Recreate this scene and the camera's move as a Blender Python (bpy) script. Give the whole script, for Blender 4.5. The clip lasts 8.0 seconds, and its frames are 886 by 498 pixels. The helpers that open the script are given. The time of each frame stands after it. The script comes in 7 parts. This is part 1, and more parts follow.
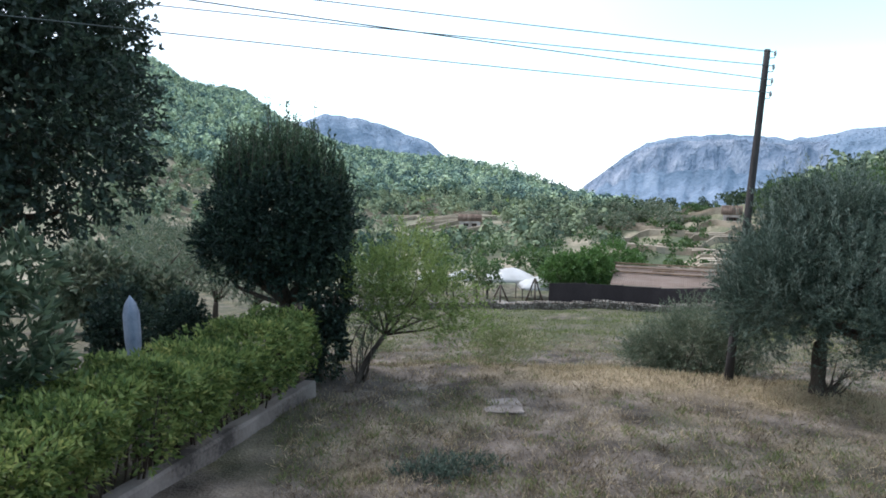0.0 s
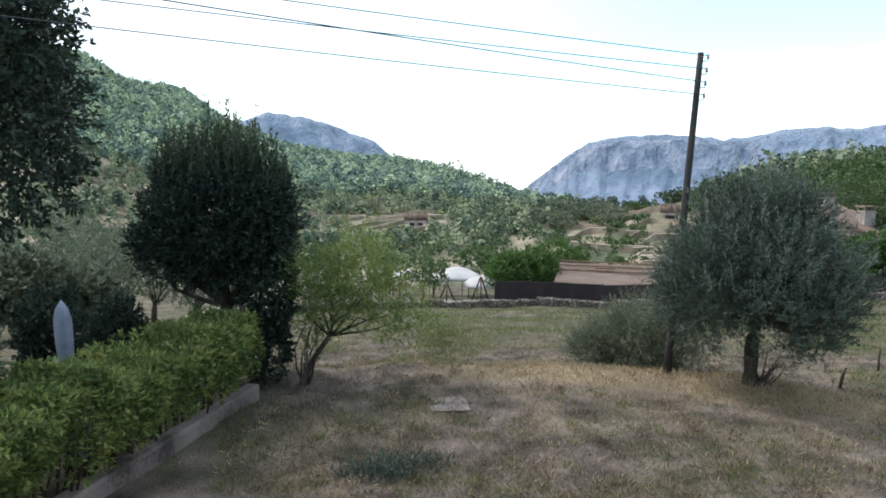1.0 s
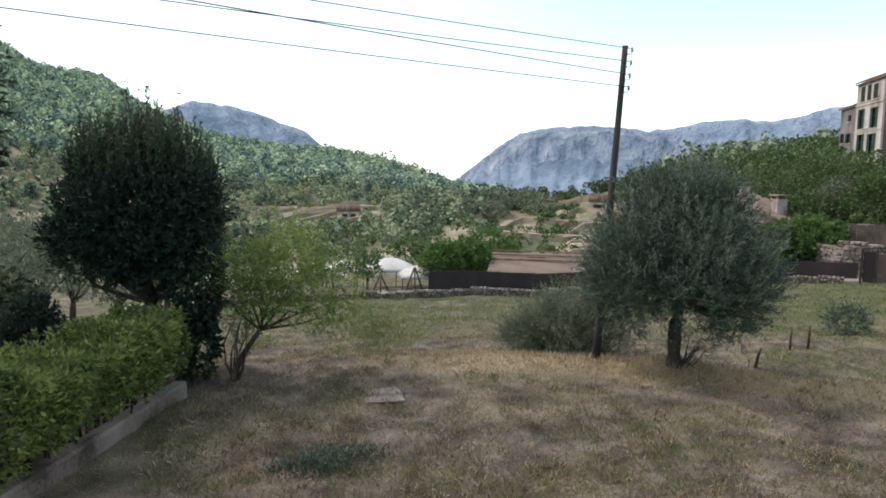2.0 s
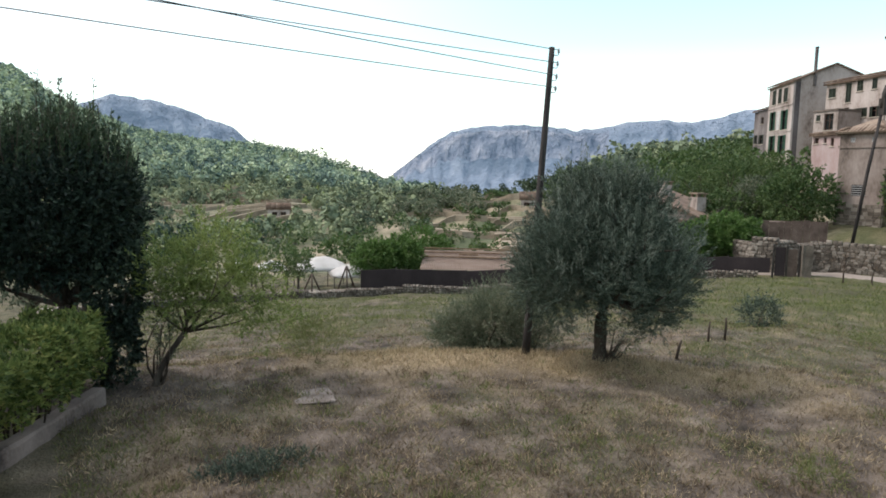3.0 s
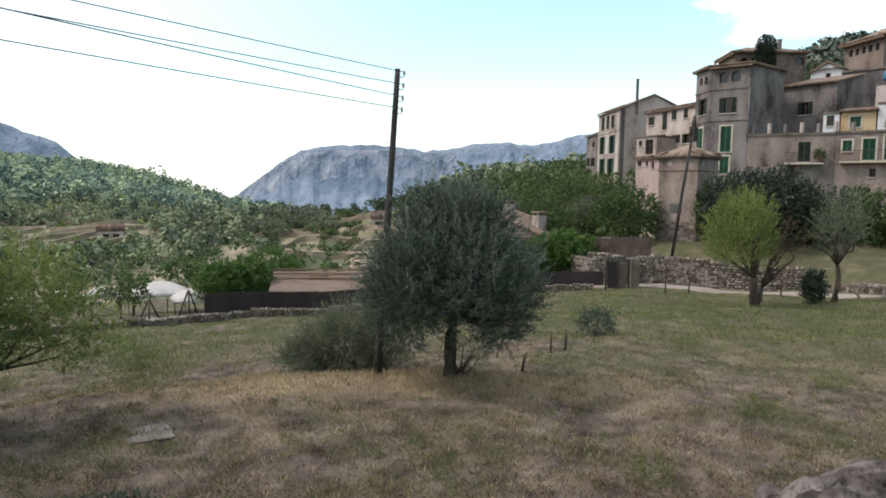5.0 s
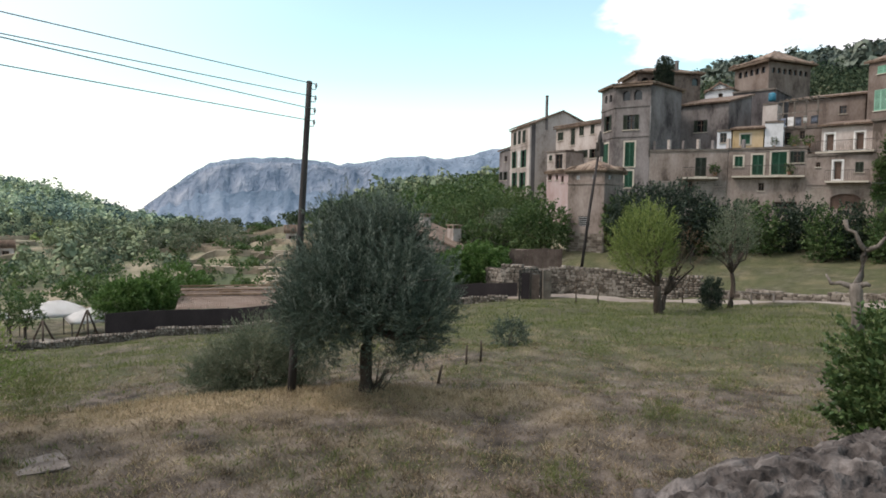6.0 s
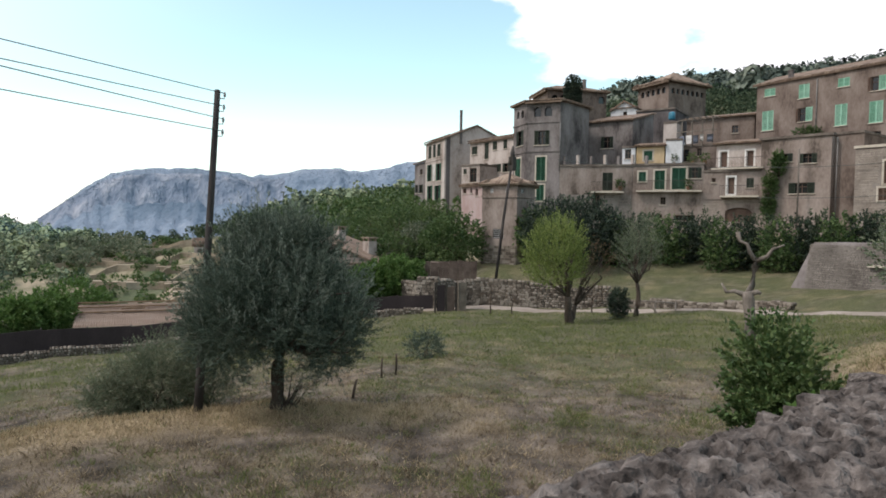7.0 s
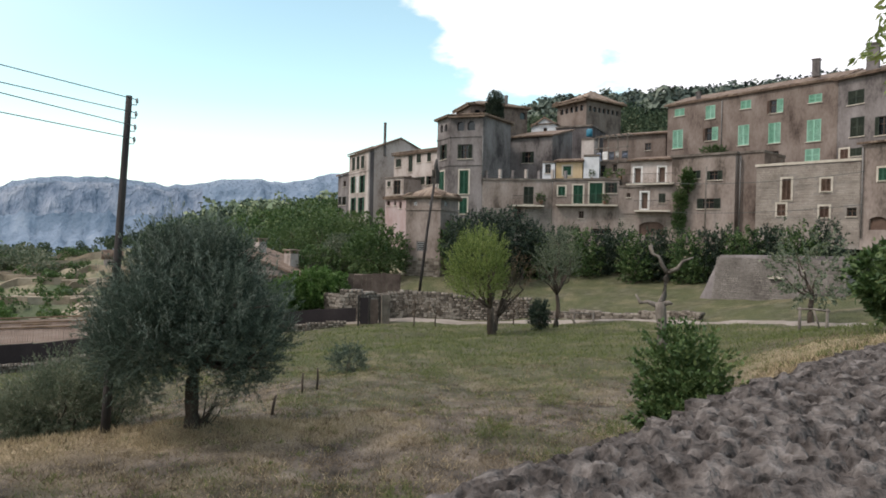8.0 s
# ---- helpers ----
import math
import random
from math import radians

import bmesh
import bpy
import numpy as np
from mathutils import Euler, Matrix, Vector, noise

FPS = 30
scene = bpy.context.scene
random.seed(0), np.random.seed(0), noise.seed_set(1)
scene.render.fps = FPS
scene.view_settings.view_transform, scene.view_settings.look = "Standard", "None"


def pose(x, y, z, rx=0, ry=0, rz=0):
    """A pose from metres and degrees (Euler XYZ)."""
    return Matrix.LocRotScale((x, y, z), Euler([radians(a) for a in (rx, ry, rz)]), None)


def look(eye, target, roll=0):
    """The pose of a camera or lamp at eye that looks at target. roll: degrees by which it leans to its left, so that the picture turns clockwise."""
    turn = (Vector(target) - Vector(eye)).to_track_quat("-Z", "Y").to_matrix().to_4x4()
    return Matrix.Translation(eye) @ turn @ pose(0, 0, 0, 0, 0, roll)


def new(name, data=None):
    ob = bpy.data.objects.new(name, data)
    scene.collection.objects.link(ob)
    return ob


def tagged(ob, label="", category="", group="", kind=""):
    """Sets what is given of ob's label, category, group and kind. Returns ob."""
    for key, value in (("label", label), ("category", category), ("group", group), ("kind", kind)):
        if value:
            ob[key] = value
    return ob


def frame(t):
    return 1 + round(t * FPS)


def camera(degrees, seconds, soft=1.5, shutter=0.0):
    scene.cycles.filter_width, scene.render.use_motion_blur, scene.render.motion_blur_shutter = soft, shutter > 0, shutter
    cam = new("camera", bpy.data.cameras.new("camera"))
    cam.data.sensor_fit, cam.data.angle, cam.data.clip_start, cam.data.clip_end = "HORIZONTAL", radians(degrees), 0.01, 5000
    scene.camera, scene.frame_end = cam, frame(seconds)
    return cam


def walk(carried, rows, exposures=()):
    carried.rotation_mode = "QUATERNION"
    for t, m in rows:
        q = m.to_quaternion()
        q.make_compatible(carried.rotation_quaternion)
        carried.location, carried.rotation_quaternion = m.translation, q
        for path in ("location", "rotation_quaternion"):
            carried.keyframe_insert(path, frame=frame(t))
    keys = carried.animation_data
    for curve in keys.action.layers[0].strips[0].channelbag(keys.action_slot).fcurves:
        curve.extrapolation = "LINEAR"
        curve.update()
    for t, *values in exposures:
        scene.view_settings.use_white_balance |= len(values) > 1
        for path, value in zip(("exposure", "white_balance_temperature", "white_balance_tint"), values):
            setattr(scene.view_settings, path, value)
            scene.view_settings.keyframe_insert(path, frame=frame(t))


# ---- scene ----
cam = camera(66.5, 8.0, soft=1.75)
PATH = [
    (0, (-0.262, 0.03, 4.07), (-0.204, 2.02, 3.877), 1.1),
    (0.5, (-0.253, 0.033, 4.073), (-0.123, 2.02, 3.886), 1.0),
    (1, (-0.238, 0.028, 4.071), (-0.022, 2.007, 3.879), 1.0),
    (1.5, (-0.228, 0.044, 4.065), (0.085, 2.009, 3.859), 0.9),
    (3, (-0.182, 0.034, 4.072), (0.419, 1.929, 3.853), 1.1),
    (3.5, (-0.167, 0.032, 4.078), (0.535, 1.894, 3.872), 1.2),
    (4, (-0.148, 0.037, 4.079), (0.657, 1.858, 3.89), 1.2),
    (5.5, (-0.105, 0.067, 4.077), (0.996, 1.731, 3.944), 1.1),
    (6, (-0.092, 0.051, 4.078), (1.115, 1.642, 3.968), 1.0),
    (6.5, (-0.071, 0.043, 4.076), (1.231, 1.558, 3.988), 1.0),
    (7, (-0.058, 0.032, 4.075), (1.337, 1.463, 4.007), 1.0),
    (7.5, (-0.047, 0.024, 4.075), (1.427, 1.375, 4.025), 1.1),
    (8, (-0.039, 0.009, 4.075), (1.508, 1.276, 4.048), 1.2),
]
# the clip's camera opens up a little where it looks into the light
EXPOSURES = [(0.0, 0.6, 5750, 15), (1.5, 0.45, 6300, 16), (3.5, 0.32, 6600, 17), (5.5, 0.2, 6650, 17), (8.0, 0.12, 6600, 16)]
walk(cam, [(t, look(eye, target, roll)) for t, eye, target, roll in PATH], EXPOSURES)

# ---- world, sun, exposure ----
SUN_AZ, SUN_EL = radians(-60), radians(52)
sun_dir = Vector((math.sin(SUN_AZ) * math.cos(SUN_EL), math.cos(SUN_AZ) * math.cos(SUN_EL), math.sin(SUN_EL)))
world = bpy.data.worlds.new("sky")
scene.world = world
world.use_nodes = True
wn, wl = world.node_tree.nodes, world.node_tree.links
wn.clear()
w_out, w_bg = wn.new("ShaderNodeOutputWorld"), wn.new("ShaderNodeBackground")
w_sky = wn.new("ShaderNodeTexSky")
w_sky.sky_type, w_sky.sun_disc = "NISHITA", False
w_sky.sun_elevation, w_sky.sun_rotation = SUN_EL, SUN_AZ
w_sky.altitude, w_sky.air_density, w_sky.dust_density, w_sky.ozone_density = 400, 1.0, 0.6, 1.0
w_co = wn.new("ShaderNodeTexCoord")
w_map = wn.new("ShaderNodeMapping")
w_map.inputs["Location"].default_value = (0.35, 0.1, 0.0)
w_map.inputs["Scale"].default_value = (1.0, 1.0, 2.1)
w_noise = wn.new("ShaderNodeTexNoise")
w_noise.inputs["Scale"].default_value, w_noise.inputs["Detail"].default_value, w_noise.inputs["Roughness"].default_value = 3.4, 9, 0.52
w_ramp = wn.new("ShaderNodeMapRange")
w_ramp.interpolation_type = "SMOOTHSTEP"
w_ramp.inputs["From Min"].default_value, w_ramp.inputs["From Max"].default_value = 0.49, 0.56
w_dot = wn.new("ShaderNodeVectorMath")
w_dot.operation = "DOT_PRODUCT"
w_dot.inputs[1].default_value = sun_dir
w_veil = wn.new("ShaderNodeMapRange")
w_veil.interpolation_type = "SMOOTHSTEP"
w_veil.inputs["From Min"].default_value, w_veil.inputs["From Max"].default_value = 0.18, 0.8
w_veil.inputs["To Min"].default_value, w_veil.inputs["To Max"].default_value = 0.06, 0.92
w_mix1, w_mix2 = wn.new("ShaderNodeMixRGB"), wn.new("ShaderNodeMixRGB")
w_mix1.inputs[2].default_value = (9.6, 9.8, 10.2, 1)
w_mix2.inputs[2].default_value = (9.6, 9.9, 10.2, 1)
wl.new(w_co.outputs["Generated"], w_map.inputs["Vector"])
wl.new(w_map.outputs["Vector"], w_noise.inputs["Vector"])
# clouds gather towards the side away from the sun
w_side = wn.new("ShaderNodeVectorMath")
w_side.operation = "DOT_PRODUCT"
w_side.inputs[1].default_value = (0.90, 0.12, 0.42)
w_bank = wn.new("ShaderNodeMapRange")
w_bank.interpolation_type = "SMOOTHSTEP"
w_bank.inputs["From Min"].default_value, w_bank.inputs["From Max"].default_value = 0.78, 0.97
w_bank.inputs["To Min"].default_value, w_bank.inputs["To Max"].default_value = -0.17, 0.2
w_sum = wn.new("ShaderNodeMath")
wl.new(w_co.outputs["Generated"], w_side.inputs[0])
wl.new(w_side.outputs["Value"], w_bank.inputs["Value"])
wl.new(w_noise.outputs["Fac"], w_sum.inputs[0])
wl.new(w_bank.outputs["Result"], w_sum.inputs[1])
wl.new(w_sum.outputs[0], w_ramp.inputs["Value"])
wl.new(w_co.outputs["Generated"], w_dot.inputs[0])
wl.new(w_dot.outputs["Value"], w_veil.inputs["Value"])
w_gain = wn.new("ShaderNodeMixRGB")
w_gain.blend_type = "MULTIPLY"
w_gain.inputs[0].default_value, w_gain.inputs[2].default_value = 1.0, (2.1, 2.35, 1.75, 1)
wl.new(w_sky.outputs["Color"], w_gain.inputs[1])
wl.new(w_gain.outputs["Color"], w_mix1.inputs[1])
# milky haze low over the horizon
w_sep, w_low, w_max = wn.new("ShaderNodeSeparateXYZ"), wn.new("ShaderNodeMapRange"), wn.new("ShaderNodeMath")
w_low.inputs["From Min"].default_value, w_low.inputs["From Max"].default_value = 0.0, 0.2
w_low.inputs["To Min"].default_value, w_low.inputs["To Max"].default_value = 0.85, 0.0
w_max.operation = "MAXIMUM"
wl.new(w_co.outputs["Generated"], w_sep.inputs[0])
wl.new(w_sep.outputs["Z"], w_low.inputs["Value"])
wl.new(w_veil.outputs["Result"], w_max.inputs[0])
wl.new(w_low.outputs["Result"], w_max.inputs[1])
wl.new(w_max.outputs[0], w_mix1.inputs[0])
wl.new(w_mix1.outputs["Color"], w_mix2.inputs[1])
wl.new(w_ramp.outputs["Result"], w_mix2.inputs[0])
wl.new(w_mix2.outputs["Color"], w_bg.inputs["Color"])
wl.new(w_bg.outputs["Background"], w_out.inputs["Surface"])
w_bg.inputs["Strength"].default_value = 0.12

lamp = bpy.data.lights.new("sun", "SUN")
lamp.energy, lamp.angle, lamp.color = 2.1, radians(11), (1.0, 0.95, 0.87)
sun = new("sun", lamp)
sun.matrix_world = look(sun_dir * 50, (0, 0, 0))

# ---- materials ----
def ramp_of(nt, stops):
    r = nt.nodes.new("ShaderNodeValToRGB")
    while len(r.color_ramp.elements) < len(stops):
        r.color_ramp.elements.new(0.5)
    for e, (p, c) in zip(r.color_ramp.elements, stops):
        e.position, e.color = p, (*c, 1)
    return r


def mat(name, stops, scale=2.0, fine=25.0, rough=0.85, bump=0.3, dist=0.02, metal=0.0, spec=0.3, coords="Position", stretch=(1, 1, 1), random="", amount=0.5, contrast=1.1):
    """A surface whose colour runs through stops by a coarse and a fine noise; random: 'island', 'object' or 'tone' varies it piece by piece."""
    m = bpy.data.materials.new(name)
    m.use_nodes = True
    nt = m.node_tree
    b = nt.nodes["Principled BSDF"]
    if coords == "Position":
        co = nt.nodes.new("ShaderNodeNewGeometry").outputs["Position"]
    else:
        co = nt.nodes.new("ShaderNodeTexCoord").outputs["Object"]
    mp = nt.nodes.new("ShaderNodeMapping")
    mp.inputs["Scale"].default_value = stretch
    nt.links.new(co, mp.inputs["Vector"])
    n1, n2 = nt.nodes.new("ShaderNodeTexNoise"), nt.nodes.new("ShaderNodeTexNoise")
    n1.inputs["Scale"].default_value, n1.inputs["Detail"].default_value = scale, 6
    n2.inputs["Scale"].default_value, n2.inputs["Detail"].default_value = fine, 5
    for n in (n1, n2):
        nt.links.new(mp.outputs["Vector"], n.inputs["Vector"])
    mix = nt.nodes.new("ShaderNodeMath")
    mix.operation = "MULTIPLY_ADD"
    mix.inputs[1].default_value = 0.45
    nt.links.new(n2.outputs["Fac"], mix.inputs[0])
    sc = nt.nodes.new("ShaderNodeMath")
    sc.operation = "MULTIPLY_ADD"
    sc.inputs[1].default_value, sc.inputs[2].default_value = contrast, 0.275 - 0.5 * contrast
    nt.links.new(n1.outputs["Fac"], sc.inputs[0])
    nt.links.new(sc.outputs[0], mix.inputs[2])
    fac = mix.outputs[0]
    if random:
        if random == "tone":
            at = nt.nodes.new("ShaderNodeAttribute")
            at.attribute_name = "tone"
            src = at.outputs["Fac"]
        else:
            src = nt.nodes.new("ShaderNodeNewGeometry").outputs["Random Per Island"] if random == "island" else nt.nodes.new("ShaderNodeObjectInfo").outputs["Random"]
        add = nt.nodes.new("ShaderNodeMath")
        add.operation = "MULTIPLY_ADD"
        add.inputs[1].default_value = amount
        nt.links.new(src, add.inputs[0])
        sub = nt.nodes.new("ShaderNodeMath")
        sub.operation = "SUBTRACT"
        sub.inputs[1].default_value = amount / 2
        nt.links.new(fac, sub.inputs[0])
        nt.links.new(sub.outputs[0], add.inputs[2])
        fac = add.outputs[0]
    r = ramp_of(nt, stops)
    nt.links.new(fac, r.inputs["Fac"])
    nt.links.new(r.outputs["Color"], b.inputs["Base Color"])
    b.inputs["Roughness"].default_value, b.inputs["Metallic"].default_value = rough, metal
    b.inputs["Specular IOR Level"].default_value = spec
    if bump:
        bp = nt.nodes.new("ShaderNodeBump")
        bp.inputs["Strength"].default_value, bp.inputs["Distance"].default_value = bump, dist
        nt.links.new(mix.outputs[0], bp.inputs["Height"])
        nt.links.new(bp.outputs["Normal"], b.inputs["Normal"])
    return m


def leaf_mat(name, stops, through_leaf=0.35, rough=0.5, gloss=0.25, scale=1.5):
    """Foliage: colour varied leaf by leaf and in larger patches, with light passing through the leaves."""
    m = bpy.data.materials.new(name)
    m.use_nodes = True
    nt = m.node_tree
    b, out = nt.nodes["Principled BSDF"], nt.nodes["Material Output"]
    geo = nt.nodes.new("ShaderNodeNewGeometry")
    n1 = nt.nodes.new("ShaderNodeTexNoise")
    n1.inputs["Scale"].default_value, n1.inputs["Detail"].default_value = scale, 3
    nt.links.new(geo.outputs["Position"], n1.inputs["Vector"])
    mx = nt.nodes.new("ShaderNodeMath")
    mx.operation = "MULTIPLY_ADD"
    mx.inputs[1].default_value = 0.55
    nt.links.new(geo.outputs["Random Per Island"], mx.inputs[0])
    s2 = nt.nodes.new("ShaderNodeMath")
    s2.operation = "MULTIPLY_ADD"
    s2.inputs[1].default_value, s2.inputs[2].default_value = 0.9, -0.225
    nt.links.new(n1.outputs["Fac"], s2.inputs[0])
    nt.links.new(s2.outputs[0], mx.inputs[2])
    r = ramp_of(nt, stops)
    nt.links.new(mx.outputs[0], r.inputs["Fac"])
    nt.links.new(r.outputs["Color"], b.inputs["Base Color"])
    b.inputs["Roughness"].default_value, b.inputs["Specular IOR Level"].default_value = rough, gloss
    if through_leaf:
        tr = nt.nodes.new("ShaderNodeBsdfTranslucent")
        nt.links.new(r.outputs["Color"], tr.inputs["Color"])
        ms = nt.nodes.new("ShaderNodeMixShader")
        ms.inputs[0].default_value = through_leaf
        nt.links.new(b.outputs[0], ms.inputs[1])
        nt.links.new(tr.outputs[0], ms.inputs[2])
        nt.links.new(ms.outputs[0], out.inputs["Surface"])
    return m


M = {}
M["hill"] = mat("hillside_scrub", [(0.25, (0.070, 0.088, 0.045)), (0.5, (0.135, 0.135, 0.078)), (0.78, (0.300, 0.250, 0.175))], 0.12, 1.8, bump=0.8, dist=0.6, contrast=1.5)
# both mountain colours carry the blue of distance haze
M["mountain"] = mat("hazy_limestone_mountain", [(0.25, (0.108, 0.148, 0.205)), (0.45, (0.162, 0.204, 0.266)), (0.6, (0.218, 0.254, 0.312)), (0.82, (0.310, 0.338, 0.388))], 0.022, 0.11, bump=1.0, dist=22, stretch=(1, 1, 0.22), contrast=1.7)
M["far_slope"] = mat("hazy_scrub_slope", [(0.28, (0.120, 0.168, 0.225)), (0.55, (0.178, 0.232, 0.300)), (0.85, (0.255, 0.305, 0.365))], 0.014, 0.09, bump=1.0, dist=12, contrast=1.5)
M["road"] = mat("pale_gravel_road", [(0.3, (0.205, 0.172, 0.142)), (0.6, (0.285, 0.246, 0.210)), (0.8, (0.340, 0.300, 0.264))], 0.7, 14)
M["rubble"] = mat("weathered_mortar", [(0.25, (0.024, 0.021, 0.019)), (0.42, (0.078, 0.068, 0.062)), (0.58, (0.128, 0.113, 0.103)), (0.84, (0.235, 0.211, 0.194))], 34, 140, bump=1.0, dist=0.014, rough=0.98, spec=0.05, contrast=1.35)
M["stone"] = mat("limestone_rubble", [(0.2, (0.085, 0.070, 0.055)), (0.5, (0.165, 0.140, 0.113)), (0.8, (0.270, 0.238, 0.198))], 1.5, 16, bump=0.7, random="island", amount=0.7)
M["joint"] = mat("dark_stone_joint", [(0.3, (0.063, 0.052, 0.042)), (0.7, (0.119, 0.101, 0.081))], 2, 16)
M["kerb"] = mat("old_cement_kerb", [(0.2, (0.060, 0.051, 0.045)), (0.42, (0.185, 0.156, 0.138)), (0.8, (0.270, 0.236, 0.212))], 1.6, 22, bump=0.6, contrast=1.5)
M["slab"] = mat("sunk_pale_slab", [(0.25, (0.100, 0.082, 0.068)), (0.5, (0.185, 0.156, 0.132)), (0.8, (0.265, 0.230, 0.200))], 4.0, 30, bump=0.6, contrast=1.5)
M["cap"] = mat("dark_eave_tile_and_slab", [(0.25, (0.070, 0.056, 0.046)), (0.5, (0.140, 0.117, 0.098)), (0.8, (0.230, 0.200, 0.172))], 1.2, 12, bump=0.5)
M["pipe"] = mat("dull_zinc_pipe", [(0.3, (0.120, 0.115, 0.108)), (0.7, (0.220, 0.212, 0.200))], 3, 30, rough=0.6, bump=0.1)
M["bark"] = mat("dark_bark", [(0.25, (0.03, 0.023, 0.017)), (0.6, (0.085, 0.065, 0.05)), (0.85, (0.16, 0.13, 0.1))], 5, 40, bump=1.0, stretch=(1, 1, 0.25), rough=0.95)
M["bark_grey"] = mat("grey_bark", [(0.25, (0.08, 0.07, 0.06)), (0.6, (0.19, 0.165, 0.14)), (0.85, (0.3, 0.27, 0.24))], 5, 40, bump=1.0, stretch=(1, 1, 0.25), rough=0.95)
M["pole"] = mat("tarred_pole_wood", [(0.25, (0.022, 0.019, 0.018)), (0.6, (0.052, 0.045, 0.042)), (0.85, (0.105, 0.092, 0.084))], 6, 50, bump=0.6, stretch=(1, 1, 0.08))
M["wire"] = mat("grey_cable", [(0.3, (0.05, 0.06, 0.058)), (0.7, (0.09, 0.105, 0.1))], 5, 30, bump=0)
M["ceramic"] = mat("grey_ceramic", [(0.3, (0.3, 0.3, 0.3)), (0.7, (0.5, 0.5, 0.48))], 20, 90, rough=0.3, bump=0)
M["fence"] = mat("dark_brown_screen", [(0.3, (0.024, 0.018, 0.018)), (0.6, (0.04, 0.03, 0.03)), (0.85, (0.065, 0.05, 0.047))], 0.8, 18, bump=0.3, stretch=(1, 1, 0.4))
M["cloth"] = mat("white_canvas", [(0.3, (0.68, 0.67, 0.64)), (0.7, (0.82, 0.81, 0.79))], 1.2, 15, rough=0.9, bump=0.2)
M["parasol"] = mat("grey_blue_parasol_cloth", [(0.3, (0.190, 0.215, 0.270)), (0.7, (0.300, 0.330, 0.395))], 3, 30, rough=0.9, bump=0.3)
M["sheet"] = mat("tan_roof_sheet", [(0.25, (0.2, 0.15, 0.115)), (0.5, (0.33, 0.25, 0.2)), (0.8, (0.42, 0.34, 0.28))], 1.1, 12, bump=0.4, stretch=(0.3, 1, 1), coords="Object")
M["timber"] = mat("brown_timber", [(0.25, (0.1, 0.065, 0.04)), (0.6, (0.22, 0.14, 0.085)), (0.85, (0.3, 0.21, 0.13))], 2, 30, bump=0.4)
M["rust"] = mat("rusty_sheet_metal", [(0.25, (0.06, 0.04, 0.032)), (0.6, (0.13, 0.095, 0.075)), (0.85, (0.22, 0.18, 0.15))], 1.5, 14, bump=0.4, rough=0.8)
M["tile"] = mat("weathered_roof_tile", [(0.2, (0.094, 0.065, 0.048)), (0.5, (0.194, 0.137, 0.100)), (0.8, (0.288, 0.223, 0.170))], 1.4, 14, bump=0.8, dist=0.05, random="island", amount=0.5)
M["pale_stone"] = mat("pale_house_stone", [(0.2, (0.165, 0.138, 0.115)), (0.5, (0.250, 0.215, 0.180)), (0.8, (0.345, 0.305, 0.262))], 0.8, 10, bump=0.6, random="island", amount=0.18)
M["grey_stone"] = mat("grey_buttress_stone", [(0.2, (0.100, 0.088, 0.075)), (0.5, (0.178, 0.160, 0.140)), (0.8, (0.255, 0.232, 0.205))], 0.8, 10, bump=0.6, random="island", amount=0.18)
WALLS = {
    "grey": [(0.22, (0.070, 0.059, 0.054)), (0.45, (0.185, 0.158, 0.139)), (0.8, (0.300, 0.261, 0.235))],
    "dark": [(0.22, (0.055, 0.046, 0.043)), (0.46, (0.115, 0.099, 0.091)), (0.8, (0.190, 0.167, 0.155))],
    "cream": [(0.22, (0.220, 0.172, 0.134)), (0.46, (0.460, 0.379, 0.316)), (0.8, (0.600, 0.522, 0.449))],
    "sand": [(0.22, (0.100, 0.077, 0.059)), (0.46, (0.260, 0.202, 0.161)), (0.8, (0.400, 0.325, 0.268))],
    "ochre": [(0.2, (0.340, 0.227, 0.107)), (0.48, (0.520, 0.364, 0.193)), (0.8, (0.600, 0.453, 0.278))],
    "pink": [(0.2, (0.340, 0.226, 0.193)), (0.48, (0.442, 0.317, 0.275)), (0.8, (0.510, 0.408, 0.366))],
    "stone": [(0.25, (0.130, 0.099, 0.080)), (0.45, (0.255, 0.215, 0.175)), (0.8, (0.370, 0.325, 0.270))],
    "brown": [(0.22, (0.085, 0.061, 0.048)), (0.46, (0.190, 0.143, 0.112)), (0.8, (0.290, 0.231, 0.187))],
    "white": [(0.2, (0.5, 0.48, 0.44)), (0.48, (0.68, 0.66, 0.62)), (0.8, (0.76, 0.74, 0.71))],
}
for k, v in WALLS.items():
    v = [(p, (0.88 * r, 0.92 * g, 0.99 * b)) for p, (r, g, b) in v]
    M["wall_" + k] = mat("plaster_" + k, v, 0.65, 6.0, rough=0.95, bump=0.7, dist=0.04, stretch=(1, 1, 0.55), spec=0.1, contrast=1.3)
M["green"] = mat("green_shutter_paint", [(0.3, (0.018, 0.070, 0.042)), (0.7, (0.032, 0.108, 0.066))], 1.5, 20, rough=0.6, bump=0.2)
M["mint"] = mat("faded_mint_shutter_paint", [(0.25, (0.17, 0.38, 0.27)), (0.7, (0.29, 0.52, 0.4))], 1.3, 20, rough=0.65, bump=0.2, random="object", amount=0.4)
M["darkgreen"] = mat("dark_green_shutter_paint", [(0.3, (0.02, 0.03, 0.022)), (0.7, (0.045, 0.055, 0.04))], 1.5, 20, rough=0.65, bump=0.2)
M["brownpaint"] = mat("brown_shutter_paint", [(0.3, (0.075, 0.045, 0.033)), (0.7, (0.14, 0.09, 0.065))], 1.5, 20, rough=0.65, bump=0.2)
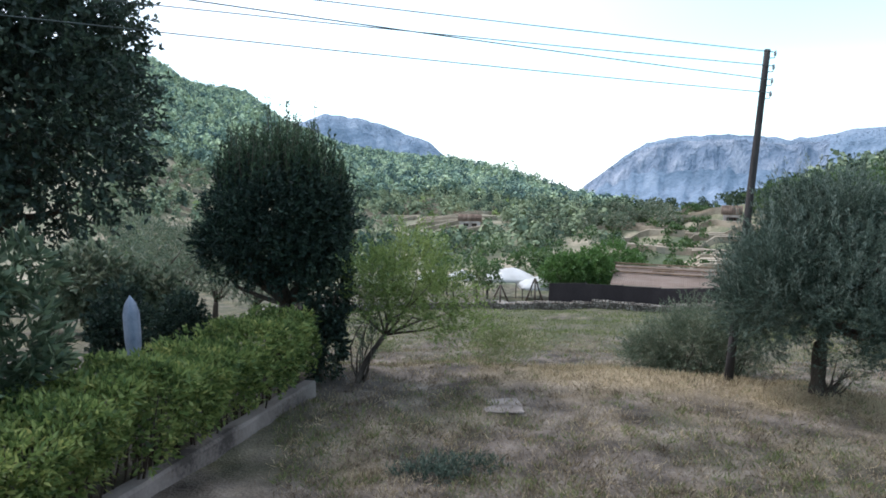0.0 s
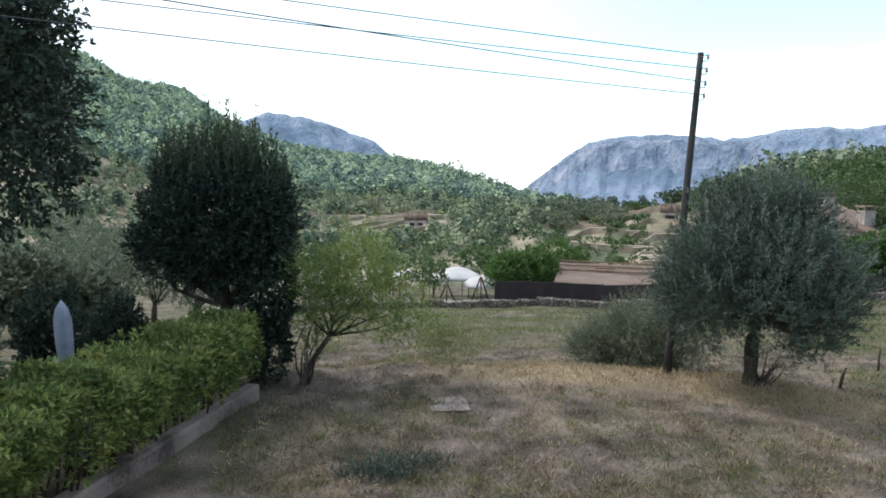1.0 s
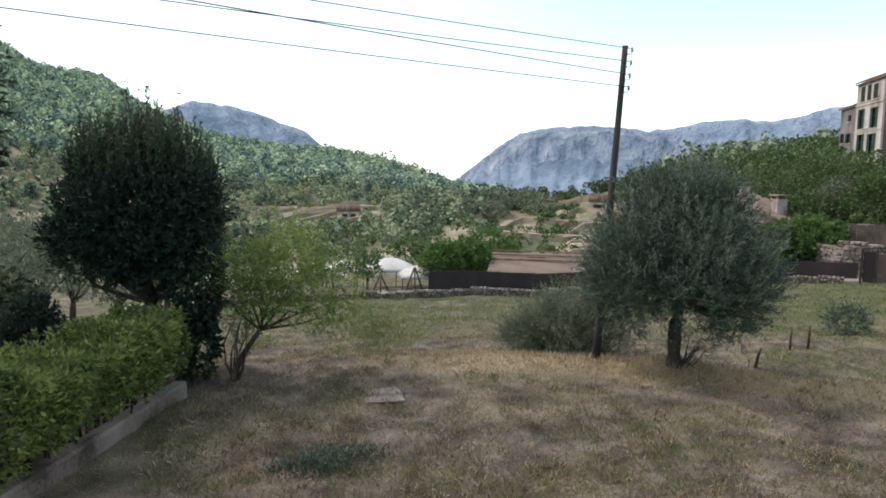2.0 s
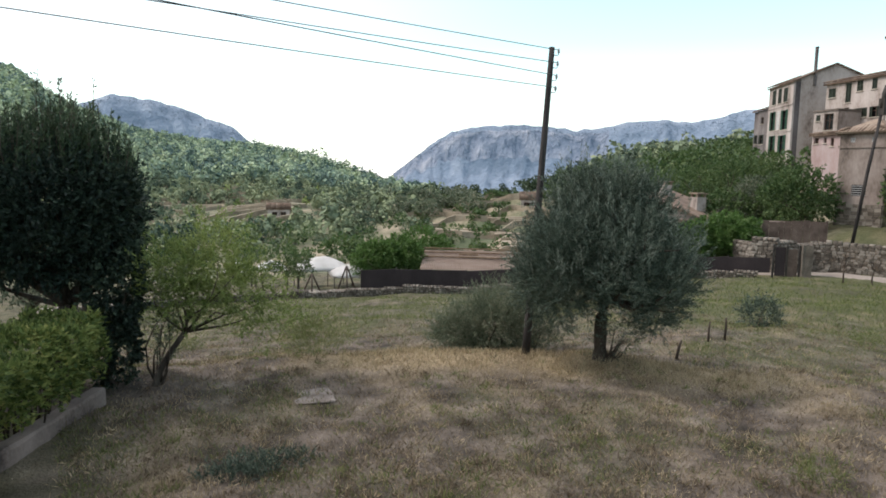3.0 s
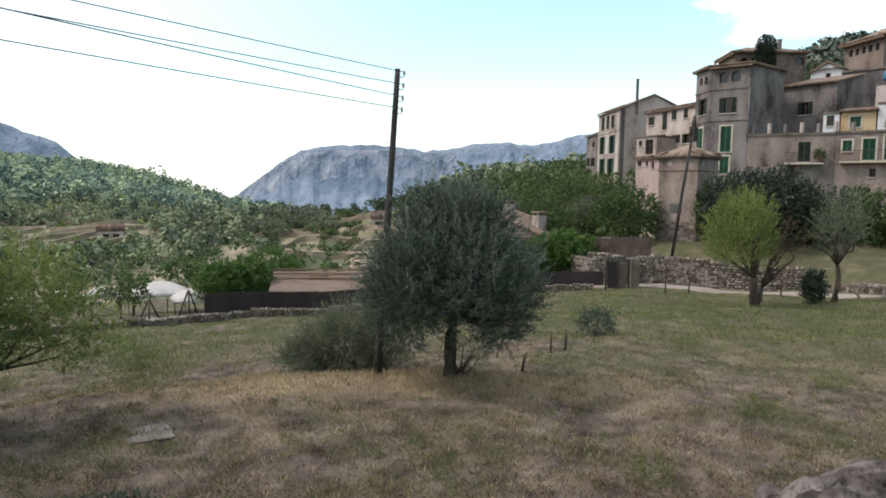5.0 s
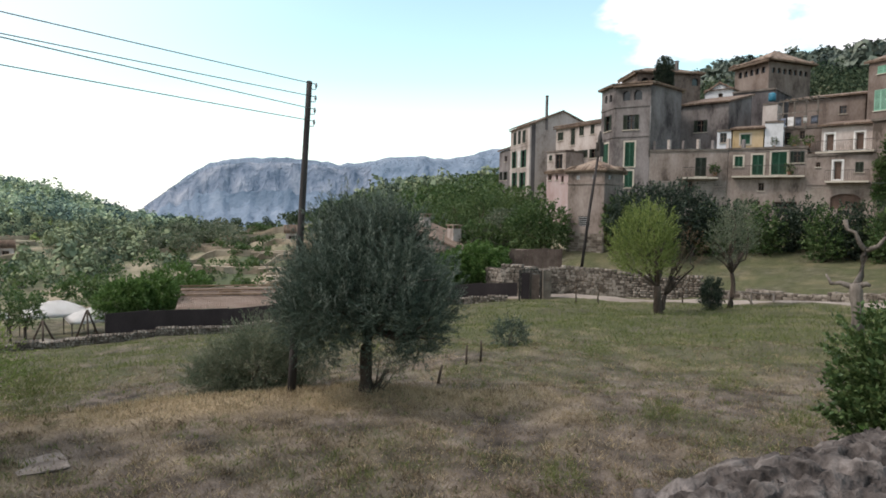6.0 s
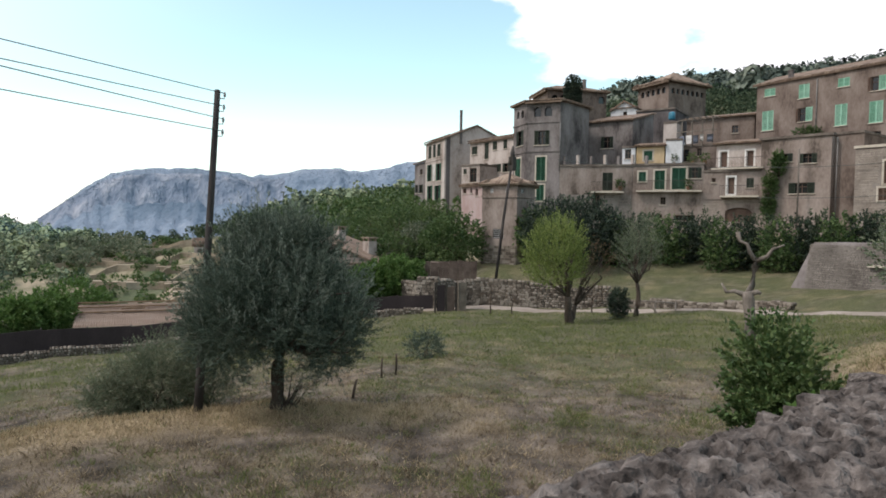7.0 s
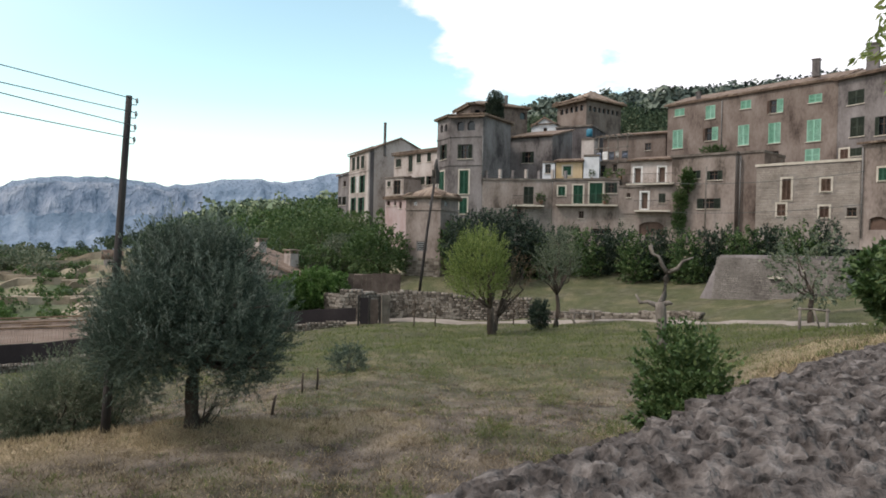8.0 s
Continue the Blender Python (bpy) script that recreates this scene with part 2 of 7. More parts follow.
M["whitepaint"] = mat("white_frame_paint", [(0.3, (0.6, 0.59, 0.56)), (0.7, (0.75, 0.74, 0.71))], 2, 20, rough=0.6, bump=0.1)
M["surround"] = mat("pale_stone_surround", [(0.3, (0.42, 0.37, 0.3)), (0.7, (0.55, 0.5, 0.42))], 2, 20, bump=0.3)
M["pane"] = mat("dark_window_glass", [(0.3, (0.006, 0.007, 0.008)), (0.7, (0.018, 0.02, 0.022))], 0.8, 4, rough=0.12, bump=0, spec=0.5)
M["iron"] = mat("dark_iron", [(0.3, (0.025, 0.023, 0.02)), (0.7, (0.06, 0.05, 0.042))], 4, 40, rough=0.6, bump=0.2)
M["terracotta"] = mat("terracotta", [(0.3, (0.25, 0.13, 0.08)), (0.7, (0.38, 0.22, 0.14))], 3, 30, bump=0.2)

L_OLIVE = leaf_mat("olive_leaf", [(0.12, (0.028, 0.044, 0.032)), (0.45, (0.066, 0.094, 0.068)), (0.75, (0.118, 0.150, 0.112)), (0.95, (0.220, 0.255, 0.195))], 0.2, 0.6, 0.15, 1.2)
L_SILVER = leaf_mat("silver_olive_leaf", [(0.12, (0.075, 0.102, 0.078)), (0.5, (0.150, 0.182, 0.142)), (0.9, (0.270, 0.305, 0.250))], 0.25, 0.6, 0.15, 1.0)
L_DARK = leaf_mat("dark_evergreen_leaf", [(0.15, (0.018, 0.029, 0.022)), (0.55, (0.040, 0.060, 0.042)), (0.9, (0.105, 0.138, 0.085))], 0.25, 0.5, 0.25)
L_CLIP = leaf_mat("bay_leaf", [(0.15, (0.012, 0.022, 0.018)), (0.55, (0.028, 0.047, 0.034)), (0.9, (0.070, 0.105, 0.066))], 0.25, 0.5, 0.25, 0.8)
L_SHOOT = leaf_mat("bay_shoot_leaf", [(0.15, (0.030, 0.052, 0.032)), (0.55, (0.068, 0.105, 0.058)), (0.9, (0.140, 0.190, 0.100))], 0.35, 0.5, 0.25, 0.8)
L_HEDGE = leaf_mat("creeper_leaf", [(0.08, (0.040, 0.070, 0.028)), (0.4, (0.135, 0.195, 0.056)), (0.7, (0.280, 0.335, 0.105)), (0.97, (0.53, 0.49, 0.17))], 0.45, 0.5, 0.25, 2.6)
L_ALMOND = leaf_mat("almond_leaf", [(0.12, (0.085, 0.120, 0.034)), (0.5, (0.180, 0.238, 0.066)), (0.9, (0.320, 0.360, 0.130))], 0.42, 0.5, 0.2)
L_LOQUAT = leaf_mat("loquat_leaf", [(0.12, (0.030, 0.048, 0.030)), (0.5, (0.082, 0.115, 0.066)), (0.9, (0.220, 0.265, 0.150))], 0.25, 0.5, 0.25)
L_SHRUB = leaf_mat("fine_grey_shrub_leaf", [(0.12, (0.062, 0.087, 0.052)), (0.5, (0.124, 0.156, 0.097)), (0.9, (0.248, 0.248, 0.168))], 0.3)
L_LIME = leaf_mat("bright_green_leaf", [(0.12, (0.041, 0.090, 0.020)), (0.5, (0.088, 0.165, 0.041)), (0.9, (0.162, 0.240, 0.082))], 0.4)
L_MID = leaf_mat("mid_green_leaf", [(0.12, (0.027, 0.062, 0.021)), (0.5, (0.068, 0.118, 0.039)), (0.9, (0.162, 0.210, 0.078))], 0.25, scale=0.4)
L_FOREST = leaf_mat("dark_wood_leaf", [(0.1, (0.030, 0.051, 0.034)), (0.5, (0.064, 0.092, 0.055)), (0.9, (0.128, 0.153, 0.091))], 0.2, 0.8, 0.05, 0.05)
# scrub leaves painted haze blue to match the slopes behind
L_HAZE = leaf_mat("hazed_mountain_scrub_leaf", [(0.1, (0.096, 0.144, 0.180)), (0.9, (0.160, 0.212, 0.254))], 0.1, 0.9, 0.0, 0.01)
# far pines made paler and bluer, aerial haze put into their colour
W_FAR = mat("hazed_pine_crown", [(0.12, (0.085, 0.130, 0.125)), (0.42, (0.205, 0.280, 0.215)), (0.8, (0.430, 0.500, 0.320))], 0.05, 1.1, rough=0.95, bump=0, spec=0.02, random="tone", amount=0.75, contrast=0.9)
W_VALLEY = mat("valley_tree_crown", [(0.12, (0.060, 0.088, 0.066)), (0.42, (0.165, 0.208, 0.135)), (0.82, (0.275, 0.312, 0.185))], 0.08, 2.2, rough=0.95, bump=0, spec=0.02, random="tone", amount=0.8, contrast=0.9)
# dark forest green lifted towards grey-blue, standing in for haze
W_DARK = mat("hazed_dark_wood_crown", [(0.15, (0.050, 0.066, 0.060)), (0.5, (0.092, 0.115, 0.098)), (0.88, (0.180, 0.205, 0.160))], 0.08, 2.2, rough=0.95, bump=0, spec=0.02, random="tone", amount=0.6, contrast=0.9)
W_LIME = mat("pale_green_crown", [(0.15, (0.100, 0.150, 0.050)), (0.5, (0.220, 0.290, 0.095)), (0.88, (0.380, 0.430, 0.180))], 0.08, 2.2, rough=0.95, bump=0, spec=0.02, random="tone", amount=0.6, contrast=0.9)
L_DRY = leaf_mat("brown_twig_leaf", [(0.2, (0.1, 0.06, 0.035)), (0.8, (0.2, 0.14, 0.08))], 0.2)
L_STRAW = leaf_mat("straw_grass", [(0.1, (0.2, 0.155, 0.09)), (0.5, (0.37, 0.3, 0.185)), (0.9, (0.55, 0.46, 0.3))], 0.3, 0.7, 0.1)
L_THATCH = leaf_mat("dead_grass", [(0.1, (0.06, 0.046, 0.03)), (0.5, (0.15, 0.118, 0.08)), (0.95, (0.36, 0.29, 0.2))], 0.15, 0.8, 0.05, 2.0)
L_LITTER = leaf_mat("fallen_leaf", [(0.2, (0.25, 0.2, 0.13)), (0.6, (0.45, 0.4, 0.3)), (0.9, (0.6, 0.56, 0.46))], 0.1, 0.7, 0.1)
L_WEED = leaf_mat("weed_green", [(0.1, (0.075, 0.1, 0.035)), (0.5, (0.14, 0.17, 0.06)), (0.9, (0.23, 0.24, 0.1))], 0.35, 0.6, 0.1)


# ---- mesh helpers ----
def mesh_of(name, verts, faces, material=None, smooth=False):
    """A mesh from an array of corners and an array of equal-sided faces."""
    verts, faces = np.asarray(verts, np.float32), np.asarray(faces, np.int32)
    me = bpy.data.meshes.new(name)
    k = faces.shape[1]
    me.vertices.add(len(verts))
    me.vertices.foreach_set("co", verts.ravel())
    me.loops.add(faces.size)
    me.loops.foreach_set("vertex_index", faces.ravel())
    me.polygons.add(len(faces))
    me.polygons.foreach_set("loop_start", np.arange(0, faces.size, k, dtype=np.int32))
    if smooth:
        me.polygons.foreach_set("use_smooth", np.ones(len(faces), bool))
    me.update(calc_edges=True)
    if material:
        me.materials.append(material)
    return me


def part(name, bm, material, parent, label=""):
    """Links a bmesh, or a mesh, as one object under a thing or under a part."""
    if isinstance(bm, bmesh.types.BMesh):
        me = bpy.data.meshes.new(name)
        bmesh.ops.recalc_face_normals(bm, faces=bm.faces)
        bm.to_mesh(me)
        bm.free()
    else:
        me = bm
    if material and not me.materials:
        me.materials.append(material)
    ob = new(name, me)
    ob.parent = parent
    if label:
        tagged(ob, label)
    return ob


def thing(name, label, category, place=(0, 0, 0), group="", kind=""):
    ob = new(name)
    ob.location = place
    return tagged(ob, label, category, group, kind)


def box(bm, x0, y0, z0, x1, y1, z1, m=None):
    r = bmesh.ops.create_cube(bm, size=1.0)
    for v in r["verts"]:
        v.co = Vector(((x0 + x1) / 2 + v.co.x * (x1 - x0), (y0 + y1) / 2 + v.co.y * (y1 - y0), (z0 + z1) / 2 + v.co.z * (z1 - z0)))
        if m:
            v.co = m @ v.co
    return r["verts"]


def boxes(*dims):
    bm = bmesh.new()
    for d in dims:
        box(bm, *d)
    return bm


def tube(bm, pts, radii, sides=7, wobble=0.0):
    """A tapered tube through points."""
    rings = []
    pts = [Vector(p) for p in pts]
    for i, (p, r) in enumerate(zip(pts, radii)):
        d = (pts[min(i + 1, len(pts) - 1)] - pts[max(i - 1, 0)]).normalized()
        a = d.orthogonal().normalized() if abs(d.z) > 0.99 else d.cross(Vector((0, 0, 1))).normalized()
        b = d.cross(a)
        rings.append([bm.verts.new(p + (a * math.cos(t) + b * math.sin(t)) * r * (1 + wobble * random.uniform(-1, 1))) for t in [2 * math.pi * k / sides for k in range(sides)]])
    for q, s in zip(rings, rings[1:]):
        for k in range(sides):
            f = bm.faces.new((q[k], q[(k + 1) % sides], s[(k + 1) % sides], s[k]))
            f.smooth = True
    bm.faces.new(rings[0][::-1])
    bm.faces.new(rings[-1])


def unit(v):
    return v / np.maximum(np.linalg.norm(v, axis=1, keepdims=True), 1e-9)


def leaf_mesh(name, places, ways, length, width, material, rng):
    """One mesh of many leaves: a pointed quad each, folded a little along its rib."""
    n = len(places)
    ways = unit(ways)
    side = unit(np.cross(ways, unit(rng.normal(size=(n, 3)))))
    up = np.cross(side, ways)
    ln = (length * rng.uniform(0.65, 1.3, (n, 1)))
    wd = (width * rng.uniform(0.7, 1.25, (n, 1)))
    v = np.empty((n, 4, 3))
    v[:, 0] = places
    v[:, 1] = places + ways * ln * 0.45 + side * wd * 0.5 + up * wd * 0.12
    v[:, 2] = places + ways * ln
    v[:, 3] = places + ways * ln * 0.45 - side * wd * 0.5 + up * wd * 0.12
    return mesh_of(name, v.reshape(-1, 3), np.arange(n * 4).reshape(-1, 4), material)


def lobe_points(lobes, n, rng, inner=0.55):
    """Random places in the outer shells of ellipsoids (x, y, z, rx, ry, rz), and the ways outwards there."""
    lobes = np.array(lobes, float)
    w = lobes[:, 3] * lobes[:, 4] * lobes[:, 5]
    pick = rng.choice(len(lobes), n, p=w / w.sum())
    d = unit(rng.normal(size=(n, 3)))
    r = rng.uniform(inner, 1.0, (n, 1)) ** 0.7
    c = lobes[pick]
    return c[:, :3] + d * c[:, 3:] * r, unit(d / c[:, 3:])


def twig_leaves(starts, ways, per, twig, spread, rng):
    """Leaves set along twigs: places and ways."""
    n = len(starts)
    s = rng.uniform(0.05, 1.0, (n, per, 1))
    ln = twig * rng.uniform(0.6, 1.3, (n, 1, 1))
    p = starts[:, None] + ways[:, None] * s * ln + rng.normal(size=(n, per, 3)) * 0.012
    w = ways[:, None] * 1.0 + rng.normal(size=(n, per, 3)) * spread
    return p.reshape(-1, 3), w.reshape(-1, 3)

# ---- the lie of the land ----
EYE_Z = 4.08
AZ = [-180, -45, -10, 20, 32, 44, 48, 53, 58, 65, 72, 76, 80, 84, 95, 180]
NEAR_Z = [0.6, 0.6, 0.6, 0.65, 0.65, 0.6, 0.6, 0.6, 0.6, 0.6, 0.8, 1.3, 1.9, 2.4, 2.7, 2.7]
ROAD_R = [42, 42, 42, 42, 42, 42, 42, 41.5, 41, 38, 35, 32.5, 30, 28.5, 26, 42]
ROAD_Z = [2.7, -2, -4.1, -3.35, -2.2, -1.3, -1.2, -1.2, -0.95, -0.32, 0.18, 0.55, 1.0, 1.3, 1.8, 2.7]
Z57 = [3, -3, -5.2, -4.4, -3.2, -0.6, 0.7, 0.75, 0.8, 1.0, 1.4, 1.8, 2.2, 2.4, 2.6, 3]
Z62 = [3, -3.5, -5.6, -4.8, -3.5, 0.0, 1.6, 3.2, 3.8, 4.0, 4.2, 4.2, 4.3, 4.3, 4.3, 3]
Z85 = [4, -8, -9, -5.2, -2.2, 3.5, 5.5, 10, 13, 13.5, 13.5, 13.5, 13.5, 13.5, 13, 4]
Z130 = [6, -12, -10, 0.0, 3.5, 9, 13, 19, 24, 26, 26, 26, 26, 26, 25, 6]
RIDGE_AZ = [-180, -45, -30, -21.4, -19, -16.5, -14.4, -11.7, -7.2, -2.5, 2.3, 6.1, 9.9, 13.1, 16, 20, 26, 28.6, 31.5, 34.6, 42, 50, 57, 60, 82, 100, 180]
RIDGE_EL = [4, 9.3, 9.2, 8.5, 7.0, 6.8, 6.4, 4.5, 2.7, 2.0, 1.7, 0.85, -0.25, -1.1, -1.8, -2.3, -2.3, -1.0, 0.9, 1.8, 1.8, 4.6, 10.1, 10.8, 11.4, 11.2, 4]
MESA_AZ = [-180, -25, -14, -11, -9.7, -8.1, -4.9, -2.5, 0.3, 2, 5, 9, 12.5, 13.3, 14.4, 17, 18.1, 21.3, 24.6, 28.5, 32, 34.3, 37.2, 40, 42.3, 46, 60, 100, 180]
MESA_EL = [2, 1, 3, 4.6, 4.95, 5.65, 5.2, 4.45, 3.5, 2.25, 0.4, -2.2, -1.6, -0.1, 0.9, 3.0, 3.68, 4.2, 4.25, 3.84, 4.42, 4.6, 4.5, 5.05, 5.6, 6, 6, 4, 2]


def fractal(x, y, size, seed):
    """Smooth rolling noise, about -1 to 1, from a few crossed waves."""
    g = np.random.default_rng(seed)
    out = np.zeros_like(x)
    for o in range(5):
        for k in range(3):
            a, p = g.uniform(0, 2 * math.pi), g.uniform(0, 2 * math.pi)
            f = 2 * math.pi / (size / 1.9 ** o) * g.uniform(0.7, 1.3)
            out += np.sin((x * math.cos(a) + y * math.sin(a)) * f + p + 1.3 * np.sin((y * math.cos(a) - x * math.sin(a)) * f * 0.6 + p * 2)) * 0.5 ** o / 3
    return out


def smooth01(t):
    t = np.clip(t, 0, 1)
    return t * t * (3 - 2 * t)


def wall_line(x):
    """Where the outer face of the parapet runs."""
    x = np.asarray(x, float)
    q = np.clip(x, 0.0, 1.8)
    return 0.388 - 0.45 * np.clip(0.36 - x, 0, 0.3) - 0.045 * np.minimum(x, q) - 0.035 * q * q - 0.171 * np.maximum(x - 1.8, 0)


def land(x, y):
    """The height of the ground."""
    x, y = np.asarray(x, float), np.asarray(y, float)
    r, az = np.hypot(x, y), np.degrees(np.arctan2(x, y))
    near, rr, rz = np.interp(az, AZ, NEAR_Z), np.interp(az, AZ, ROAD_R), np.interp(az, AZ, ROAD_Z)
    z57, z62, z85, z130 = (np.interp(az, AZ, a) for a in (Z57, Z62, Z85, Z130))
    R = np.interp(az, [-180, -45, 13, 20, 28, 42, 50, 100, 180], [600, 800, 800, 500, 350, 350, 280, 280, 600])
    zr = EYE_Z + R * np.tan(np.radians(np.interp(az, RIDGE_AZ, RIDGE_EL)))
    mel = np.interp(az, MESA_AZ, MESA_EL)
    mel = mel + 0.12 * fractal(az * 10, r * 0 + 3, 25, 5)
    zm = EYE_Z + 2000 * np.tan(np.radians(mel))
    foot = np.minimum(zr - 40, -60)
    knots = [(0 * r, near), (0 * r + 12.6, near), (0 * r + 15, near + (rz - near) * 0.13), (rr, rz), (rr + 4, rz - 0.1), (np.maximum(rr + 8, 54), z57), (0 * r + 66, z62), (0 * r + 85, z85), (0 * r + 130, z130),
             (R * 0.97, zr - 2), (R, zr), (R * 1.3, np.minimum(foot, zr - 25)), (0 * r + 1650, -70 + 0 * r), (0 * r + 1880, zm * 0.3 - 25), (0 * r + 1915, zm * 0.66), (0 * r + 2000, zm), (0 * r + 2500, zm - 60), (0 * r + 4700, zm * 0 - 110)]
    z = knots[0][1] + 0 * r
    for (ra, za), (rb, zb) in zip(knots, knots[1:]):
        t = (r - ra) / np.maximum(rb - ra, 1e-6)
        z = np.where((r >= ra) & (r < rb), za + (zb - za) * t, z)
    z = np.where(r >= 4700, -110, z)
    # terraces on the slopes across the valley
    step = 1.5
    q = np.floor(z / step) * step + step * smooth01((z / step - np.floor(z / step)) * 4 - 3)
    on = smooth01((az - 13) / 2) * smooth01((30 - az) / 3) * smooth01((r - 64) / 4) * smooth01((140 - r) / 8)
    z = z + (q - z) * on
    # roughness growing with distance
    z = z + 0.05 * fractal(x, y, 3.0, 1) * smooth01((r - 3) / 4) + 0.10 * fractal(x, y, 9.0, 7) * smooth01((r - 12) / 10)
    z = z + fractal(x, y, 60, 2) * 0.8 * smooth01((r - 75) / 60) + fractal(x, y, 160, 3) * 5 * smooth01((r - 260) / 200) * smooth01((R * 0.9 - r) / 100)
    gul = fractal(az * 14 + 0.004 * r, r * 0.1, 31, 4) + 0.6 * fractal(az * 35, r * 0.3, 17, 44)
    z = z + np.where(r > 1500, gul * 10 * smooth01((r - 1600) / 200) * smooth01((1990 - r) / 60), 0)
    # the bank with the pole and the olive
    z = z + 0.05 * np.exp(-((r - 12.8) / 0.9) ** 2) * smooth01((az - 8) / 8) * smooth01((50 - az) / 10)
    # the dry hump against the parapet
    hump = np.interp(az, [-180, 70, 74, 76, 79, 82, 84, 90, 110, 180], [0, 0.6, 2.0, 2.62, 2.8, 2.95, 3.1, 3.2, 2.7, 2.7])
    z = np.maximum(z, z + (hump - z) * smooth01((12.0 - r) / 3.5) * smooth01((r - 2) / 3) * smooth01((az - 71) / 3))
    # the lane behind the parapet
    s = y - wall_line(x)
    z = np.where(s < -0.05, np.maximum(2.72 + 0.01 * fractal(x, y, 2, 9), np.where(r > 20, z, 2.72)), z)
    return z


def h(x, y):
    return float(land(np.array([x]), np.array([y]))[0])


def polar(az, r):
    return r * math.sin(radians(az)), r * math.cos(radians(az))


def lushness(x, y):
    """Where the meadow is greener (1) or burnt to straw (0)."""
    r, az = np.hypot(x, y), np.degrees(np.arctan2(x, y))
    g = 0.42 * smooth01((r - 13) / 12) + 0.36 * smooth01((az - 30) / 15) * smooth01((r - 12) / 10) + 0.28 * fractal(x, y, 7, 21) + 0.14 * fractal(x, y, 1.6, 22)
    g = g - 0.55 * np.exp(-((r - 12.3) / 1.5) ** 2) * smooth01((az - 0) / 8) * smooth01((52 - az) / 10)
    return np.clip(g + 0.1, 0, 1)


def strawness(x, y):
    r, az = np.hypot(x, y), np.degrees(np.arctan2(x, y))
    s = np.exp(-((r - 12.5) / 1.0) ** 2) * smooth01((az - 2) / 8) * smooth01((50 - az) / 10) * 1.15
    s = s + 0.8 * smooth01((az - 73) / 4) * smooth01((24 - r) / 5)
    return np.clip(s + 0.25 * fractal(x, y, 2.2, 31) + 0.12 * fractal(x, y, 6, 32), 0, 1)


def make_ground():
    azs = np.radians(np.concatenate([np.arange(-180, -44, 4.0), np.arange(-44, 96, 0.28), np.arange(96, 180, 4.0)]))
    rs = [0.05]
    while rs[-1] < 4800:
        rs.append(rs[-1] + max(0.12, rs[-1] * 0.017) if rs[-1] < 600 else rs[-1] * 1.02)
    rs = np.array(rs)
    A, Rr = np.meshgrid(azs, rs)
    X, Y = Rr * np.sin(A), Rr * np.cos(A)
    Z = land(X, Y)
    v = np.stack([X, Y, Z], -1).reshape(-1, 3)
    nr, na = len(rs), len(azs)
    i = np.arange(nr - 1)[:, None] * na
    j = np.arange(na)[None]
    k = (j + 1) % na
    f = np.stack([i + j, i + k, i + na + k, i + na + j], -1).reshape(-1, 4)
    me = mesh_of("ground", v, f, None, True)
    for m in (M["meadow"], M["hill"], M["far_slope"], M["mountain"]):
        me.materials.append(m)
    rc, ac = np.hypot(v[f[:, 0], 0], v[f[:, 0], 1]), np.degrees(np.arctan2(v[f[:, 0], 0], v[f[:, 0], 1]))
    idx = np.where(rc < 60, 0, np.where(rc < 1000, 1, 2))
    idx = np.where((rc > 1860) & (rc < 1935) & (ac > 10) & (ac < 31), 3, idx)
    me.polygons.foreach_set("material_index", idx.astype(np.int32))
    for nm, fn in (("lush", lushness), ("straw", strawness)):
        at = me.attributes.new(nm, "FLOAT", "POINT")
        at.data.foreach_set("value", fn(v[:, 0], v[:, 1]).astype(np.float32))
    return tagged(new("ground", me), "dry mown meadow falling to a wooded valley and mountains", "ground", kind="structure")


def meadow_mat():
    m = mat("dry_meadow", [(0.2, (0.028, 0.024, 0.020)), (0.42, (0.082, 0.069, 0.057)), (0.6, (0.140, 0.117, 0.097)), (0.86, (0.265, 0.226, 0.186))], 1.7, 30, rough=0.95, bump=1.0, dist=0.09, spec=0.1, contrast=1.25)
    nt = m.node_tree
    b = nt.nodes["Principled BSDF"]
    first = b.inputs["Base Color"].links[0].from_socket
    tex = nt.nodes.new("ShaderNodeTexNoise")
    tex.inputs["Scale"].default_value, tex.inputs["Detail"].default_value = 24, 8
    nt.links.new(nt.nodes.new("ShaderNodeNewGeometry").outputs["Position"], tex.inputs["Vector"])
    for attr, stops in (("lush", [(0.32, (0.034, 0.044, 0.018)), (0.68, (0.132, 0.142, 0.066))]), ("straw", [(0.32, (0.2, 0.15, 0.085)), (0.68, (0.5, 0.4, 0.26))])):
        a = nt.nodes.new("ShaderNodeAttribute")
        a.attribute_name = attr
        r = ramp_of(nt, stops)
        nt.links.new(tex.outputs["Fac"], r.inputs["Fac"])
        mx = nt.nodes.new("ShaderNodeMixRGB")
        sc = nt.nodes.new("ShaderNodeMath")
        sc.operation = "MULTIPLY"
        sc.use_clamp = True
        sc.inputs[1].default_value = 0.85
        nt.links.new(a.outputs["Fac"], sc.inputs[0])
        nt.links.new(sc.outputs[0], mx.inputs[0])
        nt.links.new(first, mx.inputs[1])
        nt.links.new(r.outputs["Color"], mx.inputs[2])
        first = mx.outputs["Color"]
    nt.links.new(first, b.inputs["Base Color"])
    return m


M["meadow"] = meadow_mat()
make_ground()


